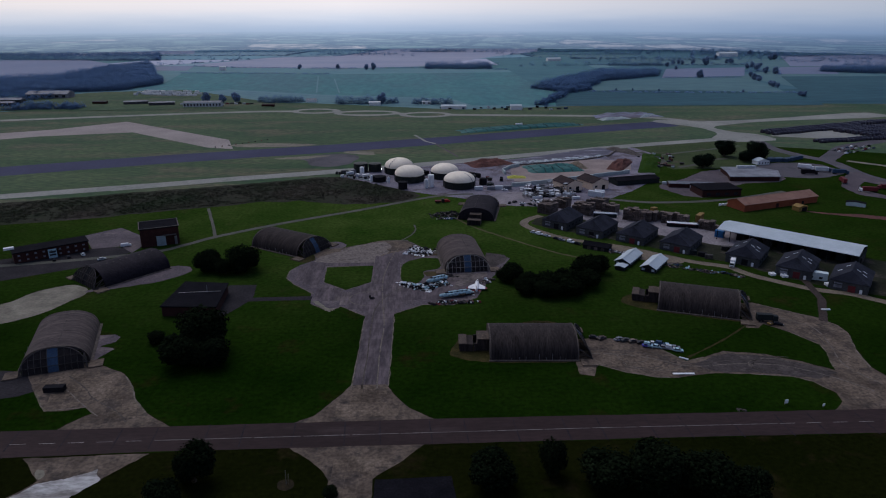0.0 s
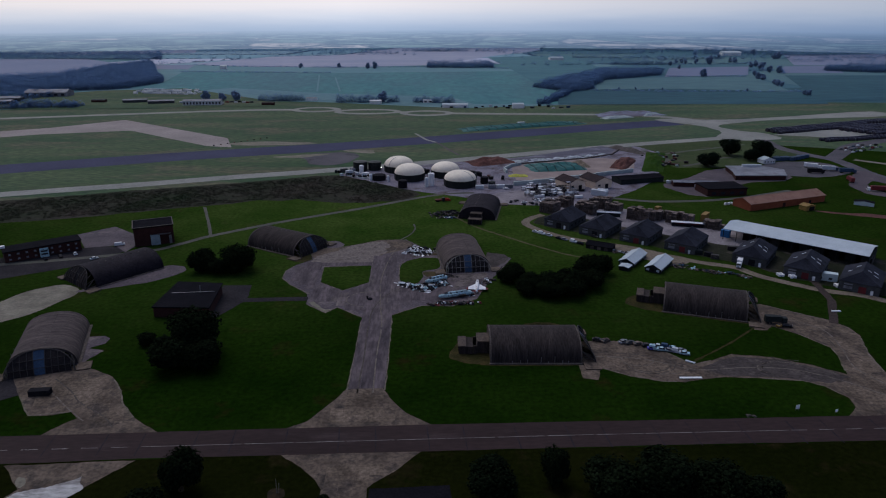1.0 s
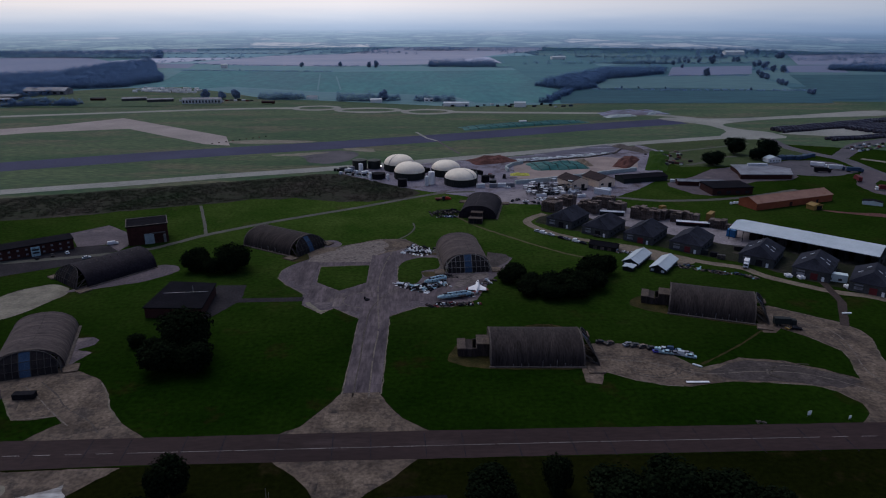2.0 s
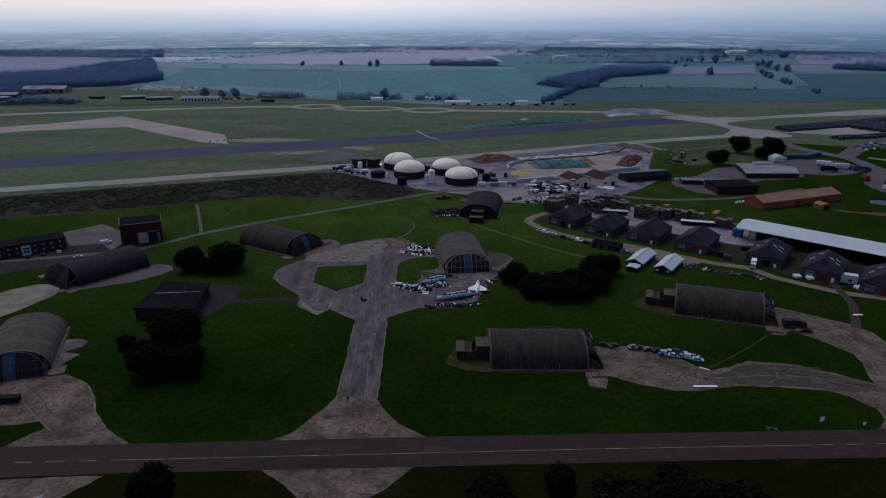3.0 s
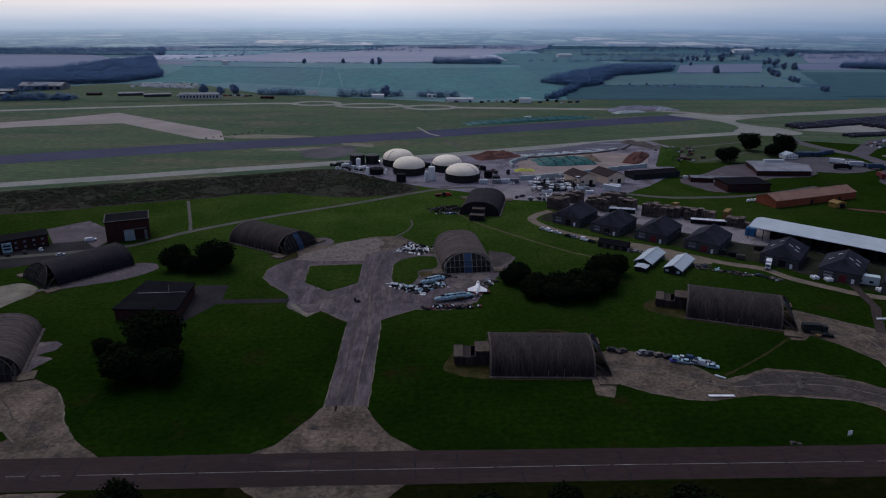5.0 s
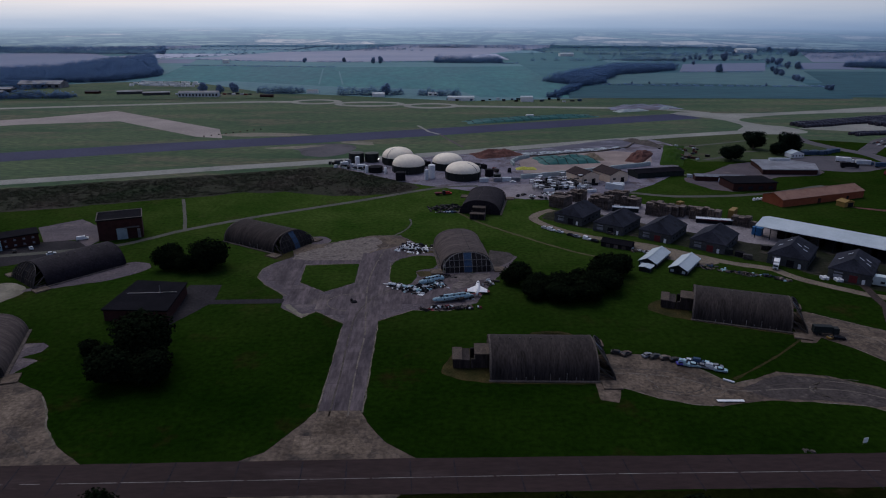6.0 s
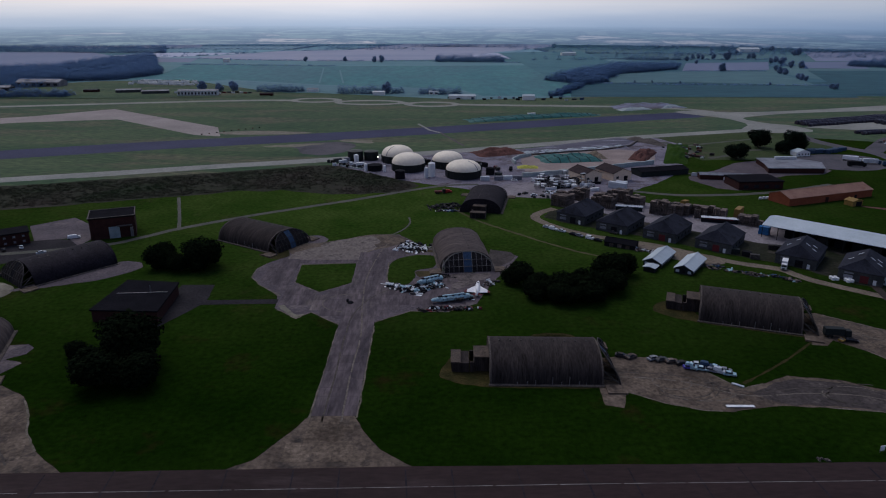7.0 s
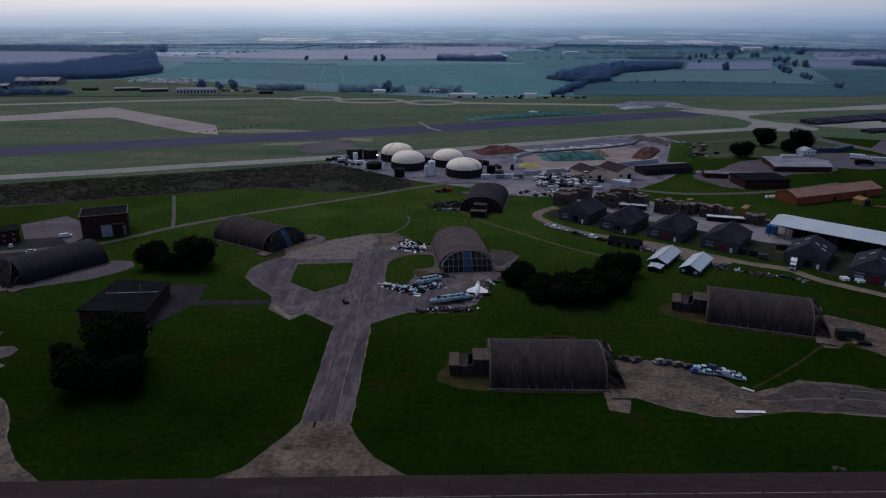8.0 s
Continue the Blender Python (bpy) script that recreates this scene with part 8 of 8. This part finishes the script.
ob_of = bpy.data.objects
slabs(ob_of["taxiway"], [(-13.1, 203), (-13.1, 262), (-25, 274), (-40, 281), (-40, 289), (-52, 304), (-56, 312), (-56, 321), (-52, 329), (-45, 336), (-14, 333), (-14, 345), (0, 352), (9, 358), (22, 343), (23, 319), (40, 317), (46, 303),
                         (39, 283), (27, 275), (13, 276), (0, 266), (0, 203)], "dark", 4.35, 5.2, 0, 0.044, (-13.05, 203), 290,
      ([(-38, 305), (-39, 327), (-12.5, 329), (-12, 303), (-25, 293)], [(1, 300), (0, 330), (12, 342), (25, 342), (25, 318), (15, 300)]))
slabs(ob_of["taxiway_mouth"], [(-32, 178.5), (-23, 183), (-16, 197), (-13, 203), (-0.4, 203), (3, 194), (8, 186), (16, 179.5)], "pale", 4.35, 4.2, 0, 0.052, (-13.05, 203))
slabs(ob_of["taxiway_south"], [(-27, 164.5), (-21, 158), (-16, 152), (-14.6, 148), (-14.6, 121), (-2.3, 121), (-2.3, 149), (4, 156), (11, 164.5)], "pale", 4.2, 5.0, 0, 0.047, (-14.6, 120))
slabs(ob_of["apron_west_bay"], [(-48, 350), (-40, 356), (-24, 361), (-12, 368), (3, 369), (8, 360), (0, 353), (-12, 344), (-16, 331), (-30, 333), (-44, 342)], "pale", 5, 5, 20, 0.050, (-50, 340), 290, ([(-46.2, 334.8), (-44.3, 342.9), (-37.5, 349.4), (-31.2, 357.0), (-22.6, 362.8), (-9.6, 368.7), (-4.6, 362.2), (-5.4, 350.2), (-9.7, 344.6), (-13.1, 328.3), (-20.1, 332.1), (-32.3, 331.6)],))
slabs(ob_of["apron_east"], [(80, 216), (90, 210), (100, 206), (122, 208), (117, 216), (109, 226), (103, 231), (94, 235), (83, 236)], "pale", 5, 5, -12, 0.042, (80, 210), 90)
slabs(ob_of["apron_east"], [(161, 200), (163, 190), (160, 183), (198, 183), (190, 194), (185, 204), (184, 211), (187, 225), (192, 240), (192, 246), (180, 259), (167, 270), (158, 268), (158, 252), (164, 250), (172, 241), (178, 229), (177, 221), (171, 207)],
      "pale", 5, 5, 14, 0.042, (160, 183), 200)
slabs(ob_of["apron_west"], [(-136, 214), (-127, 203), (-116, 190), (-103, 192), (-98, 187), (-102, 180), (-75, 179), (-83, 188), (-90, 197), (-94, 205), (-101, 213), (-113, 220)], "pale", 5, 5, 17, 0.042, (-130, 180))
rd = bpy.data.objects["road"]
for i in range(22):
    x = -118 + i * 14.5 + (i * 7) % 5
    sheet("joint", ragged([(x, 166.2), (x + 0.34, 166.2), (x - 0.5, 179.0 if x > -60 else 177.5), (x - 0.84, 179.0 if x > -60 else 177.5)], 1.2, 0.16), 0.066, SOOT, "", "", parent=rd)


# ---- pale crumbling edges of the concrete ----
def verge(pts, label, w=0.55):
    sheet("verge", strip(ragged(pts, 2.2, 0.35, False), w), 0.049, EDGE_DUST, label, "verge")


EDGE_DUST = surf("dusty_edge", (0.165, 0.142, 0.118), (0.055, 0.050, 0.030), 0.25, 1.5, 0.95)
for run in ([(-13.4, 202), (-13, 222), (-13, 262)], [(0.1, 202), (0.2, 222), (0.1, 264)], [(-13, 263), (-25, 274), (-30, 269), (-40, 278)], [(0, 265), (13, 275), (27, 274), (39, 282)],
            [(-40, 290), (-52, 303), (-57, 311), (-57, 321), (-53, 330)], [(-37, 304.6), (-25, 293.8), (-13, 303.6)], [(-38, 326.2), (-37.2, 305)], [(-38, 326.3), (-13.5, 328.3)], [(2, 303), (1.2, 328), (5, 335)],
            [(-49, 352), (-44, 356), (-35, 357), (-23, 363), (-12, 370), (4, 371)], [(81, 215), (90, 209), (100, 205), (108, 204.5)], [(137, 206), (151, 204), (157, 200), (161, 192)], [(170, 240), (176, 229), (175, 222), (170, 208)],
            [(124, 220), (116, 217), (110, 226), (104, 232)], [(194, 246), (190, 254), (181, 261), (168, 272)], [(185, 210), (188, 224), (194, 239)], [(-82, 187), (-89, 196), (-93, 204), (-100, 214)], [(-104, 191), (-117, 189), (-128, 203)]):
    verge(run, "pale dusty edge of old concrete")


# ---- tyre marks and cracks on the concrete ----
TYRE = surf("tyre_rubber_mark", (0.044, 0.037, 0.033), (0.074, 0.062, 0.053), 0.3, 1.5, 0.9)
SCUFF = surf("pale_scuffed_concrete", (0.135, 0.114, 0.098), (0.082, 0.068, 0.058), 0.3, 1.5, 0.9)


def arc(cx, cy, rx, ry, a0, a1, n=16):
    return [(cx + rx * math.cos(radians(a0 + (a1 - a0) * i / n)), cy + ry * math.sin(radians(a0 + (a1 - a0) * i / n))) for i in range(n + 1)]


for line, w, mat in ((arc(99, 219, 9, 7, 200, 420), 0.5, TYRE), (arc(99, 219, 10.6, 8.6, 210, 400), 0.45, TYRE), (arc(96, 221, 6, 4.5, 150, 380), 0.4, SCUFF), (arc(103, 218, 12, 8, 190, 330), 0.45, SCUFF),
                     (arc(148, 213, 9, 5, 20, 260), 0.45, SCUFF), (arc(146, 212, 6.5, 3.6, 0, 300), 0.4, TYRE), (arc(152, 213, 11, 6.5, 60, 250), 0.45, TYRE), (curve_through([(74, 224), (86, 224), (100, 221), (116, 213), (134, 214), (152, 212), (166, 203), (176, 192)]), 0.6, SCUFF),
                     (curve_through([(74, 227), (87, 227), (101, 224), (117, 215), (135, 217), (153, 214.5), (168, 205)]), 0.5, TYRE), (curve_through([(164, 262), (174, 254), (182, 244), (180, 228), (176, 212), (182, 196)]), 0.6, SCUFF),
                     (curve_through([(161, 259), (171, 251), (179, 242), (178, 228)]), 0.5, TYRE), (curve_through([(-9.5, 200), (-9.2, 225), (-9.5, 250), (-8, 275), (2, 295), (22, 306), (36, 312)]), 0.55, TYRE),
                     (curve_through([(-4, 200), (-4.4, 228), (-4, 255), (-6, 280), (-7, 310), (-4, 340), (-1, 356)]), 0.55, SCUFF),
                     (arc(-10, 283, 12, 9, 90, 260), 0.5, SCUFF), (arc(28, 297, 12, 8, 20, 200), 0.5, TYRE), (curve_through([(-120, 213), (-110, 204), (-104, 197), (-92, 188), (-86, 181)]), 0.5, TYRE), (curve_through([(-124, 210), (-114, 201), (-107, 194), (-97, 185)]), 0.45, SCUFF)):
    pieces, run = [], []
    q_ = random.Random(len(line) * 7 + int(line[0][0]))
    dense = [((1 - t) * a_[0] + t * b_[0], (1 - t) * a_[1] + t * b_[1]) for a_, b_ in zip(line, line[1:]) for t in (0.0, 0.5)]
    for p_ in dense:
        run.append((p_[0] + q_.uniform(-.08, .08), p_[1] + q_.uniform(-.08, .08)))
        if len(run) > 3 and q_.random() < 0.16:
            pieces.append(run)
            run = []
    for run in pieces + ([run] if len(run) > 3 else []):
        sheet("tyre_mark", strip(run, w), 0.062, mat, "curved tyre mark on old concrete" if mat is TYRE else "pale scuffed streak on old concrete", "mark")
